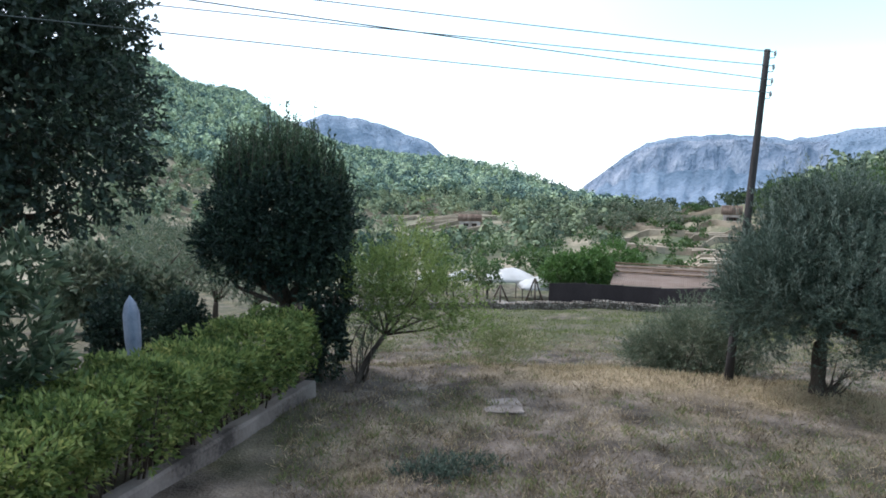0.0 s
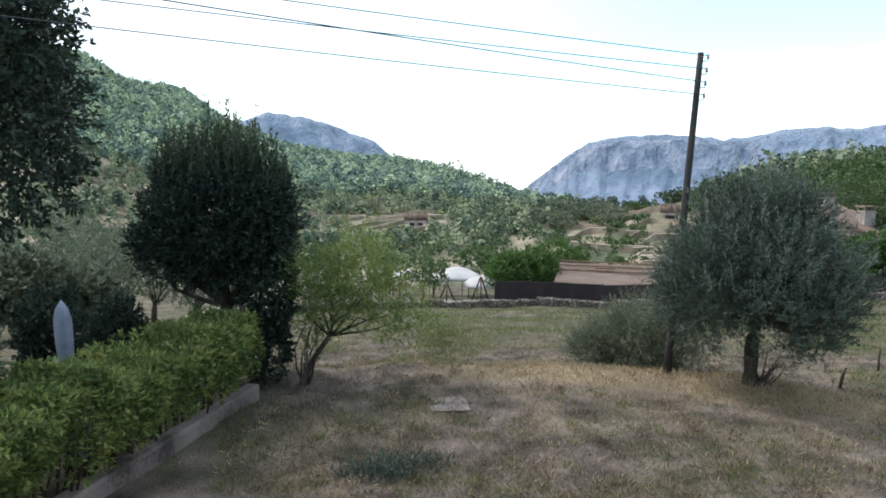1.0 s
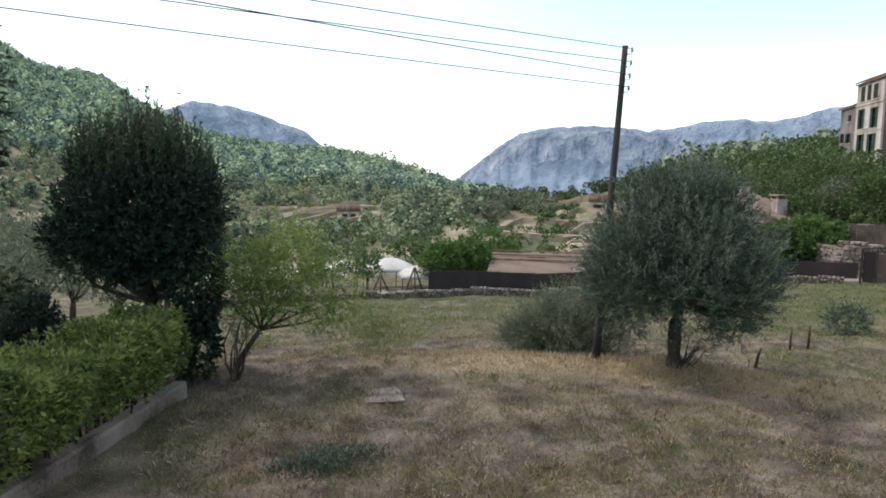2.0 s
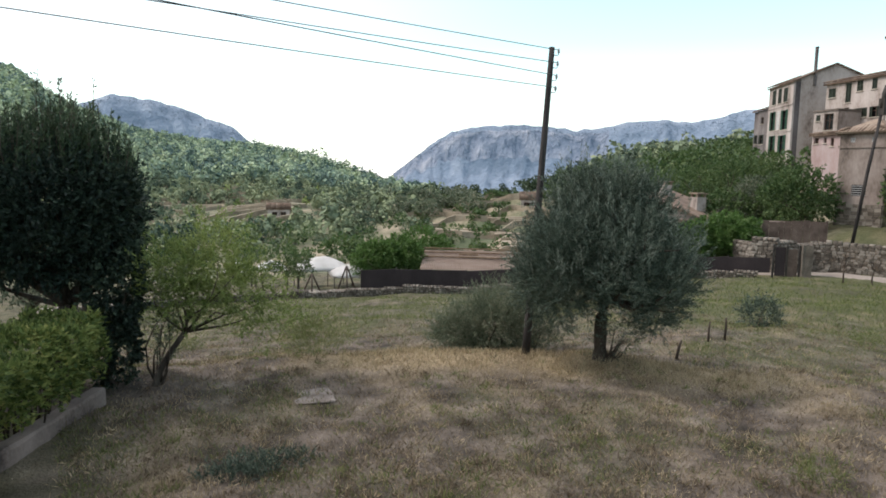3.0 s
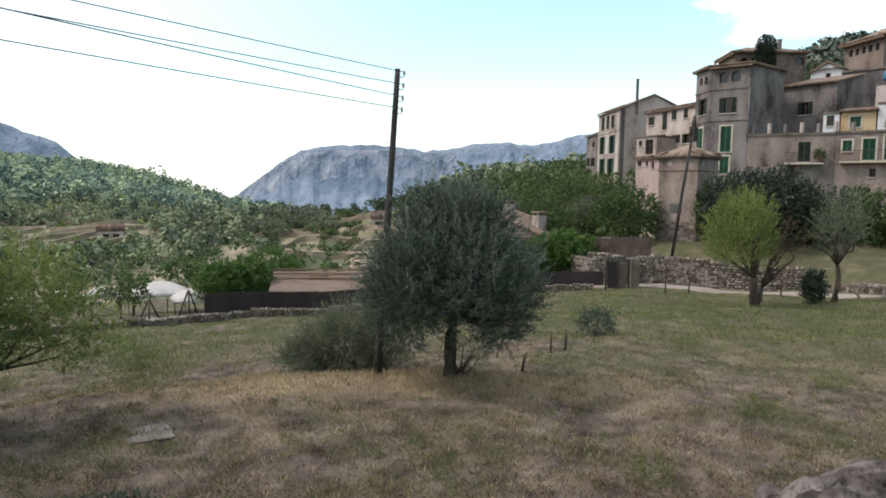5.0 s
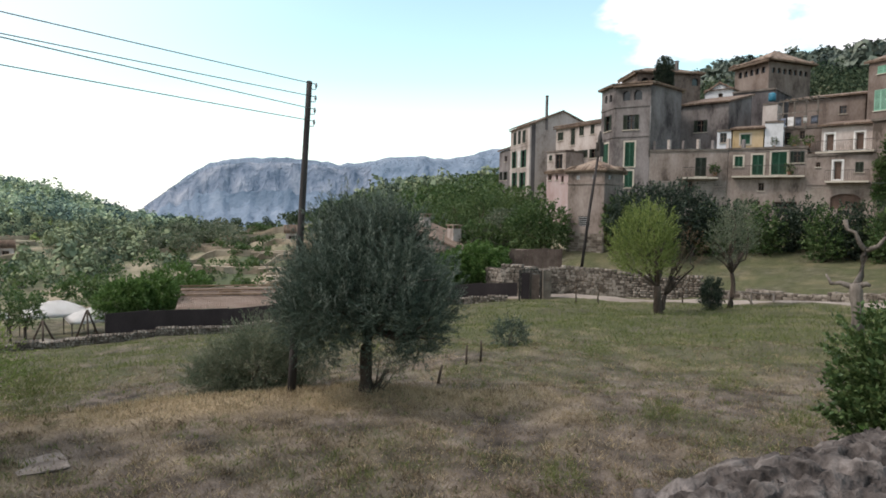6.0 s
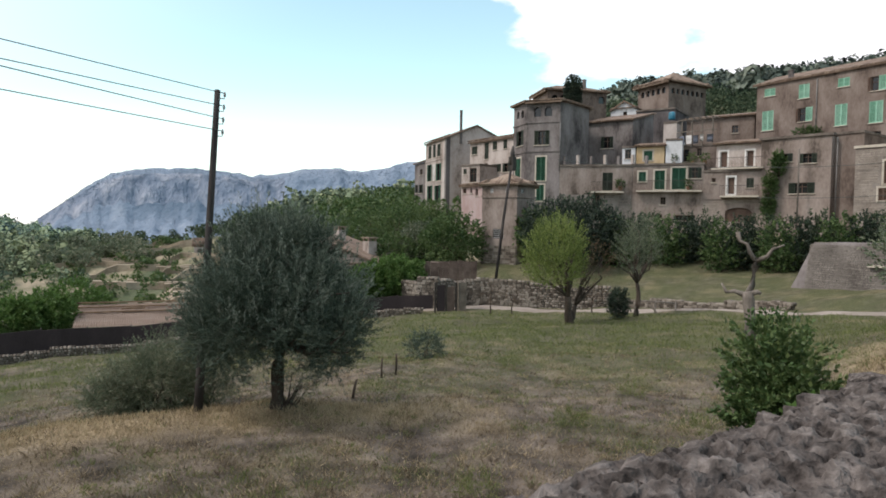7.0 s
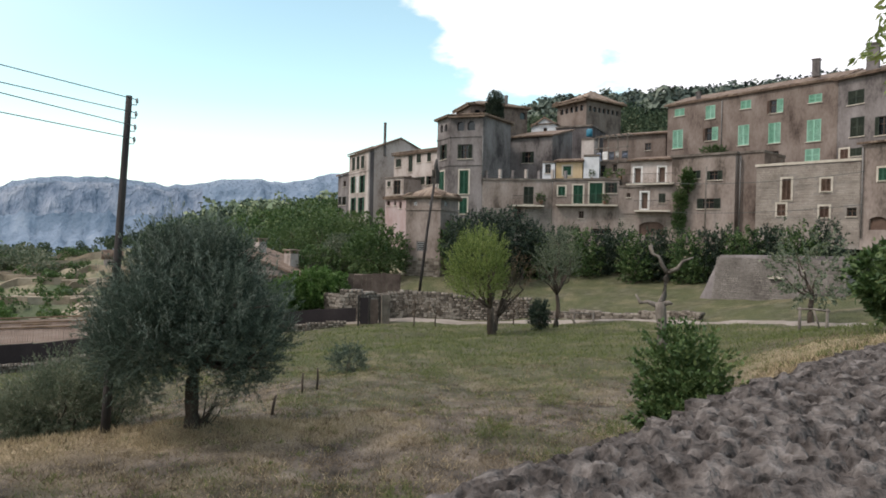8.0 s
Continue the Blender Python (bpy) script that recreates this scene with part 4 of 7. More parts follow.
# trees along the lane
x, y = polar(55.0, 34.6)
tree("round_almond_tree", "almond tree with a tight yellow-green crown and dark forked trunk", (x, y, h(x, y)), (-0.25, 0, 1.5),
     [(-1.1, 0.3, 3.3, 1.3, 1.3, 1.5), (-0.7, 0.2, 4.2, 0.95, 0.95, 1.0), (-0.2, 0.2, 3.0, 0.9, 0.9, 0.9)], L_ALMOND, 91, r0=0.2, limbs=9, twigs=1000, per=16, twig=0.75, leaf_len=0.13, leaf_w=0.035, up=1.3, spread=0.4)
tree("bare_almond_limb", "almost leafless brown almond limbs", (x + 0.15, y, h(x, y)), (0.2, 0, 1.0), [(1.1, -0.5, 3.0, 0.8, 0.8, 1.1), (0.9, -0.3, 2.2, 0.5, 0.5, 0.5)], L_DRY, 92, r0=0.12, limbs=14, twigs=190, per=8, twig=0.5, leaf_len=0.1, leaf_w=0.02)
x, y = polar(60.2, 37.5)
tree("airy_almond_tree", "tall airy almond tree with loose pale foliage", (x, y, h(x, y)), (0.1, 0, 1.8),
     [(0.1, 0, 3.5, 1.2, 1.1, 1.2), (0.3, 0, 4.6, 0.8, 0.8, 0.8), (-0.9, 0, 3.3, 0.6, 0.6, 0.8), (1.1, 0, 3.4, 0.6, 0.6, 0.9)], L_SHRUB, 93, r0=0.12, limbs=18, twigs=560, per=13, twig=0.7, leaf_len=0.11, leaf_w=0.026, up=1.0, inner=0.1, spread=0.45)
x, y = polar(58.9, 36.8)
shrub("cypress_bush", "small dark upright bush by the lane", x, y, [(0, 0, 0.75, 0.42, 0.4, 0.85)], L_DARK, 94, twigs=420, per=12, twig=0.3, leaf_len=0.12, leaf_w=0.04)
for k, az in enumerate((48.3, 50.2, 56.8)):
    x, y = polar(az, 41)
    tree("young_street_tree", "thin bare young tree beside the lane", (x, y, h(x, y)), (0, 0, 0.8), [(0, 0, 1.3, 0.5, 0.5, 0.5)], L_DRY, 95 + k, r0=0.04, limbs=9, twigs=40, per=6, twig=0.3, leaf_len=0.08, leaf_w=0.02, group="young trees on the lane")


# the dead, pollarded trunk
def snag():
    random.seed(8)
    rng = np.random.default_rng(8)
    x, y = 23.2, 9.0
    root = thing("dead_tree", "grey pollarded dead tree with bare stubs", "tree", (x, y, h(x, y)))
    bm = bmesh.new()
    tube(bm, [(0, 0, -0.2), (-0.02, 0, 0.7), (-0.1, 0.05, 1.5), (-0.14, 0.1, 1.75)], [0.22, 0.17, 0.2, 0.17], 9, 0.08)
    tube(bm, [(-0.1, 0.1, 1.6), (0.05, 0, 2.0), (0.1, -0.05, 2.6), (0.14, -0.08, 2.9)], [0.13, 0.1, 0.11, 0.12], 7, 0.1)
    tube(bm, [(-0.12, 0.1, 1.6), (-0.3, 0.45, 1.75), (-0.35, 0.7, 1.7), (-0.4, 0.85, 2.0)], [0.12, 0.07, 0.07, 0.03], 6, 0.12)
    tube(bm, [(0.12, -0.05, 2.8), (0.05, 0.1, 3.05), (0.0, 0.2, 3.35), (-0.05, 0.42, 3.45), (-0.05, 0.5, 3.75)], [0.09, 0.07, 0.06, 0.06, 0.07], 6, 0.12)
    tube(bm, [(0.14, -0.1, 2.8), (0.2, -0.4, 2.95), (0.25, -0.55, 3.2), (0.3, -0.9, 3.35)], [0.1, 0.07, 0.06, 0.025], 6, 0.12)
    tube(bm, [(-0.12, 0.05, 1.65), (0.0, -0.2, 1.75), (0.0, -0.3, 1.7)], [0.12, 0.09, 0.05], 6, 0.12)
    part("trunk", bm, M["bark_grey"], root)


snag()


# ---- hedge on its kerb ----
def hedge():
    rng = np.random.default_rng(6)
    a, b = np.array([-1.98, 10.85]), np.array([-4.85, 2.0])
    d = (b - a) / np.linalg.norm(b - a)
    nrm = np.array([d[1], -d[0]])
    if nrm[0] > 0:
        nrm = -nrm
    L = np.linalg.norm(b - a)
    kroot = thing("kerb_wall", "stained old cement kerb below the hedge", "kerb", kind="structure")
    bm = bmesh.new()
    n = 44
    rows = []
    for i in range(n + 1):
        p = a + d * (L * i / n)
        g = h(p[0], p[1])
        j = lambda s: random.uniform(-s, s)
        rows.append([bm.verts.new((*(p + nrm * (w + j(0.008))), z + j(0.01))) for w, z in ((0, g - 0.3), (0, 0.78), (0.02, 0.82), (0.2, 0.82), (0.22, 0.5))])
    for p, q in zip(rows, rows[1:]):
        for k in range(4):
            bm.faces.new((p[k], p[k + 1], q[k + 1], q[k]))
    bm.faces.new(rows[0])
    part("kerb", bm, M["kerb"], kroot)
    root = thing("hedge", "clipped creeper hedge in bright and yellowing green", "hedge", (0, 0, 0))
    m = 17000
    s = rng.uniform(0.05, L, m)
    top = 1.8 + 0.08 * np.sin(s * 2.1) + 0.07 * np.sin(s * 5.3 + 1) + 0.05 * np.sin(s * 11)
    face = rng.uniform(0, 1, m)
    w = np.where(face < 0.42, 0.03 + 0.16 * rng.uniform(0, 1, m) ** 2, np.where(face < 0.85, rng.uniform(0.05, 1.05, m), rng.uniform(0.9, 1.1, m)))
    z = np.where(face < 0.42, 0.92 + (top - 0.92) * rng.uniform(0, 1, m) ** 0.5, np.where(face < 0.85, top - 0.14 * rng.uniform(0, 1, m) ** 2, rng.uniform(0.9, 1.9, m)))
    bulge = 0.09 * np.sin(s * 3.1 + z * 3) + 0.05 * np.sin(s * 7 + z * 5)
    w = w - np.where(face < 0.42, bulge + 0.1 * np.sin((z - 0.9) * 3), 0)
    p = np.stack([a[0] + d[0] * s + nrm[0] * w, a[1] + d[1] * s + nrm[1] * w, z], -1)
    out = np.stack([-nrm[0] * (face < 0.42), -nrm[1] * (face < 0.42), 0.35 + 0.6 * (face > 0.42)], -1) + rng.normal(size=(m, 3)) * 0.5
    P, W = twig_leaves(p, unit(out), 3, 0.1, 0.7, rng)
    part("foliage", leaf_mesh("foliage", P, W, 0.09, 0.036, L_HEDGE, rng), None, root)
    bm = bmesh.new()
    for k in range(150):
        t = rng.uniform(0.1, L)
        q = a + d * t + nrm * rng.uniform(0.1, 0.5)
        e = q + rng.normal(size=2) * 0.16
        tube(bm, [(q[0], q[1], 0.6), ((q[0] + e[0]) / 2, (q[1] + e[1]) / 2, 1.15), (e[0], e[1], 1.75)], [0.016, 0.012, 0.005], 5, 0.1)
    tagged(part("stems", bm, M["bark"], root), kind="stuff")


hedge()


# ---- utility pole with its wires ----
def utility_pole():
    random.seed(2)
    b = Vector((5.25, 11.75, h(5.25, 11.75) - 0.1))
    t = Vector((5.72, 12.02, 6.52))
    root = thing("utility_pole", "leaning dark wooden utility pole in the meadow", "pole", b)
    bm = bmesh.new()
    d = t - b
    tube(bm, [d * k / 8 for k in range(9)], [0.078 - 0.0032 * k for k in range(9)], 10, 0.02)
    part("post", bm, M["pole"], root)
    aims = ((4.5, 13.32), (7.6, 11.6), (9.6, 9.31), (-17.9, 13.55))
    for f, (waz, wel) in zip((0.98, 0.94, 0.862, 0.9), aims):
        q = d * f
        bm = bmesh.new()
        tube(bm, [q + Vector((0.05, -0.02, -0.03)), q + Vector((0.12, -0.04, -0.03)), q + Vector((0.13, -0.04, 0.03))], [0.01, 0.01, 0.01], 6)
        tube(bm, [q + Vector((0.13, -0.04, 0.01)), q + Vector((0.13, -0.04, 0.05)), q + Vector((0.13, -0.04, 0.1))], [0.022, 0.026, 0.015], 8)
        ins = part("insulator", bm, M["ceramic"], root)
        a = q + Vector((0.13, -0.04, 0.07))
        wr = (b.z + a.z - EYE_Z + 0.1) / math.tan(radians(wel))
        aim = Vector((*polar(waz, wr), EYE_Z + wr * math.tan(radians(wel)))) - b
        z = a + (aim - a) * (19.0 / (aim - a).length)
        bm = bmesh.new()
        pts = [a + (z - a) * s + Vector((0, 0, -0.25 * s * (1 - s))) for s in [i / 24 for i in range(25)]]
        tube(bm, pts, [0.0085] * 25, 5)
        part("wire", bm, M["wire"], root, "thin grey overhead cable")


utility_pole()

# the thin leaning pole before the village
bm = bmesh.new()
pb = Vector((37.5, 33.0, h(37.5, 33.0) - 0.1))
tube(bm, [Vector((0, 0, 0)), Vector((0.35, -0.4, 5.0)), Vector((0.72, -0.82, 9.4))], [0.11, 0.1, 0.085], 8)
lp = thing("leaning_pole", "thin leaning wooden pole beside the lane", "pole", pb)
part("post", bm, M["pole"], lp)
bm = bmesh.new()
box(bm, 0.55, -1.0, 8.6, 0.95, -0.6, 9.6)
tube(bm, [(0.7, -0.8, 9.0), (0.72, -0.82, 9.9), (0.74, -0.84, 10.4)], [0.22, 0.18, 0.06], 7, 0.2)
part("cable_box", bm, M["iron"], lp)

# ---- fence, gate and what stands behind it ----
def screen_fence():
    root = thing("screen_fence", "dark brown mesh screen fence on the low wall", "fence", kind="structure")
    a = 10.4
    while a < 43.0:
        step = min(3.0, 43.4 - a)
        p, q = polar(a, 42.45), polar(a + step, 42.45)
        zp, zq = h(*p), h(*q)
        bm = bmesh.new()
        vs = []
        n = Vector((p[0], p[1], 0)).normalized() * 0.03
        for (x, y), z in ((p, zp), (q, zq)):
            for hh in (0.3, 1.5 - 0.011 * (a - 10.4) + random.uniform(-0.04, 0.04)):
                for s in (-1, 1):
                    vs.append(bm.verts.new((x + n.x * s, y + n.y * s, z + hh)))
        for f in ((0, 2, 6, 4), (1, 5, 7, 3), (2, 3, 7, 6), (0, 4, 5, 1), (0, 1, 3, 2), (4, 6, 7, 5)):
            bm.faces.new([vs[i] for i in f])
        part("screen", bm, M["fence"], root)
        bm = bmesh.new()
        tube(bm, [(p[0], p[1], zp - 0.2), (p[0], p[1], zp + 1.6 - 0.011 * (a - 10.4))], [0.03, 0.03], 6)
        part("post", bm, M["iron"], root)
        a += 3.0


screen_fence()


def along(az0, r0, az1, r1):
    """The pose of a thing whose x axis runs between two places of the plan."""
    p, q = Vector(polar(az0, r0)), Vector(polar(az1, r1))
    d = (q - p).normalized()
    return Matrix(((d.x, -d.y, 0, p.x), (d.y, d.x, 0, p.y), (0, 0, 1, 0), (0, 0, 0, 1))), (q - p).length


def gate():
    m, L = along(43.6, 42.6, 45.9, 42.9)
    z = h(m[0][3], m[1][3])
    root = thing("gate", "rusty sheet-metal gate between rough stone posts", "gate")
    root.matrix_world = Matrix.Translation((0, 0, z)) @ m
    part("gate_leaf", boxes((0.1, 0.0, 0.1, 0.62, 0.05, 1.75)), M["fence"], root, "grey painted gate leaf")
    part("gate_leaf", boxes((0.7, 0.0, 0.05, 1.25, 0.05, 1.65)), M["rust"], root, "brown wooden gate leaf")
    for x in (-0.05, 0.64, 1.3):
        part("gate_post", boxes((x, -0.06, -0.2, x + 0.1, 0.08, 1.9)), M["iron"], root)
    bm = boxes((1.42, -0.2, -0.3, 1.95, 0.4, 1.95))
    bmesh.ops.subdivide_edges(bm, edges=bm.edges[:], cuts=3)
    for v in bm.verts:
        v.co += Vector((random.uniform(-0.04, 0.04), random.uniform(-0.04, 0.04), random.uniform(-0.03, 0.03)))
    part("stone_post", bm, M["stone"], root, "pale rough stone gate post")


gate()


def shelter():
    """The long sheet roof behind the fence."""
    m, L = along(15.4, 45.0, 25.2, 45.0)
    root = thing("long_shelter", "long low shelter with a tan sheet roof behind the fence", "shelter")
    root.matrix_world = m
    bm = bmesh.new()
    n = 120
    rows = [(bm.verts.new((L * i / n, 0, -2.3 + 0.025 * (i % 2))), bm.verts.new((L * i / n, 4.6, -1.46 + 0.025 * (i % 2)))) for i in range(n + 1)]
    for p, q in zip(rows, rows[1:]):
        bm.faces.new((p[0], q[0], q[1], p[1]))
    bmesh.ops.solidify(bm, geom=bm.faces[:], thickness=0.04)
    part("roof", bm, M["sheet"], root)
    for k, (y, z) in enumerate(((4.6, -1.38), (3.6, -1.56), (2.6, -1.76))):
        part("batten", boxes((-0.1, y - 0.06, z, L + 0.1, y + 0.06, z + 0.09)), M["timber"], root)
    part("loose_board", boxes((L * 0.33, 2.7, -1.6, L * 0.33 + 1.4, 2.85, -1.5)), M["timber"], root)
    for i in range(5):
        part("post", boxes((L * i / 4 - 0.06, 4.45, -6, L * i / 4 + 0.06, 4.57, -1.5)), M["timber"], root)
        part("post", boxes((L * i / 4 - 0.06, 0.05, -6, L * i / 4 + 0.06, 0.17, -2.35)), M["timber"], root)


shelter()


def canopy(az, r, w, ztop, slope):
    x, y = polar(az, r)
    z0 = h(x, y)
    root = thing("canopy_tent", "white canvas canopy on thin legs behind the lane", "tent", (x, y, z0), "white canopies")
    bm = bmesh.new()
    n = 10
    g = {}
    for i in range(n + 1):
        for j in range(n + 1):
            u, v = i / n * 2 - 1, j / n * 2 - 1
            e = max(abs(u), abs(v))
            g[i, j] = bm.verts.new((u * w / 2, v * w / 2, ztop - z0 - slope * e ** 1.4 + 0.06 * (u * u - 1) * (v * v - 1)))
    for i in range(n):
        for j in range(n):
            bm.faces.new((g[i, j], g[i + 1, j], g[i + 1, j + 1], g[i, j + 1])).smooth = True
    bmesh.ops.solidify(bm, geom=bm.faces[:], thickness=0.02)
    part("canopy", bm, M["cloth"], root)
    for u in (-1, 1):
        for v in (-1, 1):
            part("leg", boxes((u * w * 0.48 - 0.03, v * w * 0.48 - 0.03, -0.2, u * w * 0.48 + 0.03, v * w * 0.48 + 0.03, ztop - z0 - slope + 0.03)), M["iron"], root)


canopy(7.2, 50.0, 3.9, -2.1, 0.8)
canopy(9.8, 47.4, 3.3, -2.3, 0.7)
canopy(3.0, 51.0, 2.3, -2.5, 0.6)
canopy(0.4, 52.0, 2.0, -2.7, 0.6)

for az in (9.2, 6.3):
    x, y = polar(az, 43.4)
    root = thing("tree_stake", "wooden tripod of tree stakes beside the lane", "stake", (x, y, h(x, y)), "stakes on the lane")
    for k in range(3):
        bm = bmesh.new()
        a = 2 * math.pi * k / 3 + 0.4
        tube(bm, [(0.75 * math.cos(a), 0.75 * math.sin(a), -0.1), (0.02 * math.cos(a), 0.02 * math.sin(a), 1.75 if az > 8 else 1.4)], [0.06, 0.05], 6)
        part("stake", bm, M["bark"], root)
x, y = polar(6.4, 43.2)
bm = bmesh.new()
bmesh.ops.create_icosphere(bm, subdivisions=2, radius=0.5)
for v in bm.verts:
    v.co = Vector((v.co.x * 1.1 + random.uniform(-0.05, 0.05), v.co.y * 0.7, v.co.z * 0.5 + random.uniform(-0.04, 0.04)))
rk = part("boulder", bm, M["stone"], None)
rk.location = (x, y, h(x, y) + 0.15)
tagged(rk, "brown boulder lying on the lane's edge", "rock")

for k, (az, r, s) in enumerate(((0.5, 45.5, 1.0), (2.2, 46, 1.1), (4.2, 45.6, 1.15), (5.2, 46, 0.9), (-2.4, 45.5, 1.1), (-4.5, 46, 1.0))):
    x, y = polar(az, r)
    tree("citrus_tree", "small round citrus tree beyond the lane", (x, y, h(x, y)), (0, 0, 0.9), [(0, 0, 1.75 * s, 0.8 * s, 0.8 * s, 0.75 * s), (0.3, 0, 1.4 * s, 0.6, 0.6, 0.5)], L_MID, 200 + k, r0=0.06, limbs=6, twigs=150, per=10, twig=0.4, leaf_len=0.16, leaf_w=0.07, group="citrus trees")


# ---- things in the garden beyond the hedge ----
def parasol():
    x, y = polar(-24.2, 10.6)
    root = thing("closed_parasol", "closed grey-blue garden parasol tied at the waist", "parasol", (x, y, h(x, y)))
    root.scale = (0.78, 0.78, 0.87)
    root.rotation_euler = (0.0, -0.05, 0.0)
    bm = bmesh.new()
    n, rows = 20, [(2.06, 0.006), (1.92, 0.075), (1.75, 0.105), (1.4, 0.105), (1.15, 0.095), (0.98, 0.07), (0.92, 0.08), (0.8, 0.125), (0.62, 0.15)]
    rings = [[bm.verts.new((q * (1 + 0.4 * (k % 2)) * math.cos(2 * math.pi * k / n), q * (1 + 0.4 * (k % 2)) * math.sin(2 * math.pi * k / n), z)) for k in range(n)] for z, q in rows]
    for p, q in zip(rings, rings[1:]):
        for k in range(n):
            bm.faces.new((p[k], p[(k + 1) % n], q[(k + 1) % n], q[k])).smooth = True
    bm.faces.new(rings[0])
    part("cover", bm, M["parasol"], root)
    bm = bmesh.new()
    tube(bm, [(0, 0, 0), (0, 0, 1.0)], [0.025, 0.025], 8)
    tube(bm, [(0, 0, 0), (0, 0, 0.08)], [0.28, 0.24], 16)
    part("pole", bm, M["ceramic"], root)
    bm = bmesh.new()
    tube(bm, [(0, 0, 0.93), (0, 0, 0.97)], [0.1, 0.1], 16)
    part("strap", bm, M["parasol"], root)


parasol()
for az, r, rr, top in ((-25.3, 11.6, 0.42, 1.75), (-20.6, 13.2, 0.46, 1.45)):
    x, y = polar(az, r)
    shrub("clipped_bush", "dark clipped round bush in the garden", x, y, [(0, 0, top * 0.55, rr, rr, top * 0.5)], L_DARK, int(100 + az), twigs=800, per=14, twig=0.14, leaf_len=0.06, leaf_w=0.04, group="clipped bushes")
x, y = polar(-26.2, 10.2)
bm = bmesh.new()
bmesh.ops.create_cone(bm, segments=20, radius1=0.32, radius2=0.42, depth=0.4, cap_ends=True)
pt0 = thing("planter", "low grey stone planter with a brown plant", "planter", (x, y, h(x, y) + 0.2))
part("bowl", bm, M["kerb"], pt0)
rgp = np.random.default_rng(9)
st, out = lobe_points([(0, 0, 0.32, 0.36, 0.36, 0.2)], 120, rgp, 0.2)
pp, ww = twig_leaves(st, out, 8, 0.12, 0.6, rgp)
part("plant", leaf_mesh("plant", pp, ww, 0.08, 0.03, L_DRY, rgp), None, pt0)
for k, (az, r, s) in enumerate(((-21.5, 27, 1.3), (-17.5, 30, 1.4), (-14.5, 26, 1.2), (-19.5, 34, 1.5), (-24, 31, 1.5), (-11, 33, 1.3))):
    x, y = polar(az, r)
    tree("garden_olive", "pale grey-green olive in the orchard below", (x, y, h(x, y)), (0, 0, 1.0), [(0, 0, 2.0 * s, 1.4 * s, 1.3 * s, 0.9 * s), (0.5, 0, 1.7 * s, 1.0 * s, 1.0, 0.7)], L_SHRUB, 110 + k, r0=0.12, limbs=7, twigs=380, per=12, twig=0.5, leaf_len=0.15, leaf_w=0.045, group="orchard olives")

# small finds in the meadow
x, y = 1.0, 10.3
bm = bmesh.new()
bmesh.ops.create_cube(bm, size=1)
bmesh.ops.subdivide_edges(bm, edges=bm.edges[:], cuts=5, use_grid_fill=True)
for v in bm.verts:
    v.co = Vector((v.co.x * 0.6 + random.uniform(-0.04, 0.04), v.co.y * 0.62 + random.uniform(-0.03, 0.03), v.co.z * 0.1 + random.uniform(-0.008, 0.008)))
sl = part("stone_slab", bm, M["slab"], None)
sl.location = (x, y, h(x, y) - 0.04)
tagged(sl, "flat pale stone slab sunk in the grass", "stone")
for k, (az, r, ln) in enumerate(((39.0, 17.0, 0.5), (40.2, 17.3, 0.55), (36.5, 14.2, 0.4))):
    x, y = polar(az, r)
    bm = bmesh.new()
    tube(bm, [(0, 0, -0.1), (0.03 * k, 0, ln * 0.6), (0.12 if k == 2 else 0.02, 0, ln)], [0.03, 0.028, 0.02], 6, 0.15)
    s = part("wooden_stump", bm, M["bark"], None)
    s.location = (x, y, h(x, y))
    tagged(s, "short dark broken stake in the meadow", "stake", "broken stakes")
for az, r, s in ((76.9, 7.2, 0.14), (79.9, 7.4, 0.13)):
    x, y = polar(az, r)
    bm = bmesh.new()
    bmesh.ops.create_icosphere(bm, subdivisions=3, radius=1)
    for v in bm.verts:
        nse = noise.noise(v.co * 1.7 + Vector((az, 0, 0))) * 0.3 + noise.noise(v.co * 6) * 0.08
        v.co = Vector((v.co.x * s * 1.3, v.co.y * s * 1.6, v.co.z * s * 0.8)) * (1 + nse)
    rk = part("rough_rock", bm, M["rubble"], None)
    rk.location = (x, y, h(x, y) + 0.03)
    tagged(rk, "rough brown rock on the dry bank", "rock", "rocks on the bank")


# ---- grass ----
def grass(name, n, r0, r1, az0, az1, length, width, want, material, label, seed, power=1.0, lean=0.6):
    rng = np.random.default_rng(seed)
    a = rng.uniform(az0, az1, n * 4)
    r = r0 * (r1 / r0) ** rng.uniform(0, 1, n * 4) ** power
    x, y = r * np.sin(np.radians(a)), r * np.cos(np.radians(a))
    keep = (rng.uniform(0, 1, n * 4) < want(x, y)) & (y > wall_line(x) + 0.4)
    # nothing grows in the garden or on the lane
    dx = (x + 2.12) * 0.944 - (y - 10.8) * 0.330
    keep &= ((dx > 0.05) | (y > 11.5)) & (r < np.interp(a, AZ, ROAD_R) - 0.2)
    x, y = x[keep][:n], y[keep][:n]
    p = np.stack([x, y, land(x, y) - 0.01], -1)
    w = rng.normal(size=p.shape) * lean + (0, 0, 1.0)
    ob = new(name, leaf_mesh(name, p, w * 1.0, length, width, material, rng))
    return tagged(ob, label, "grass", kind="stuff")


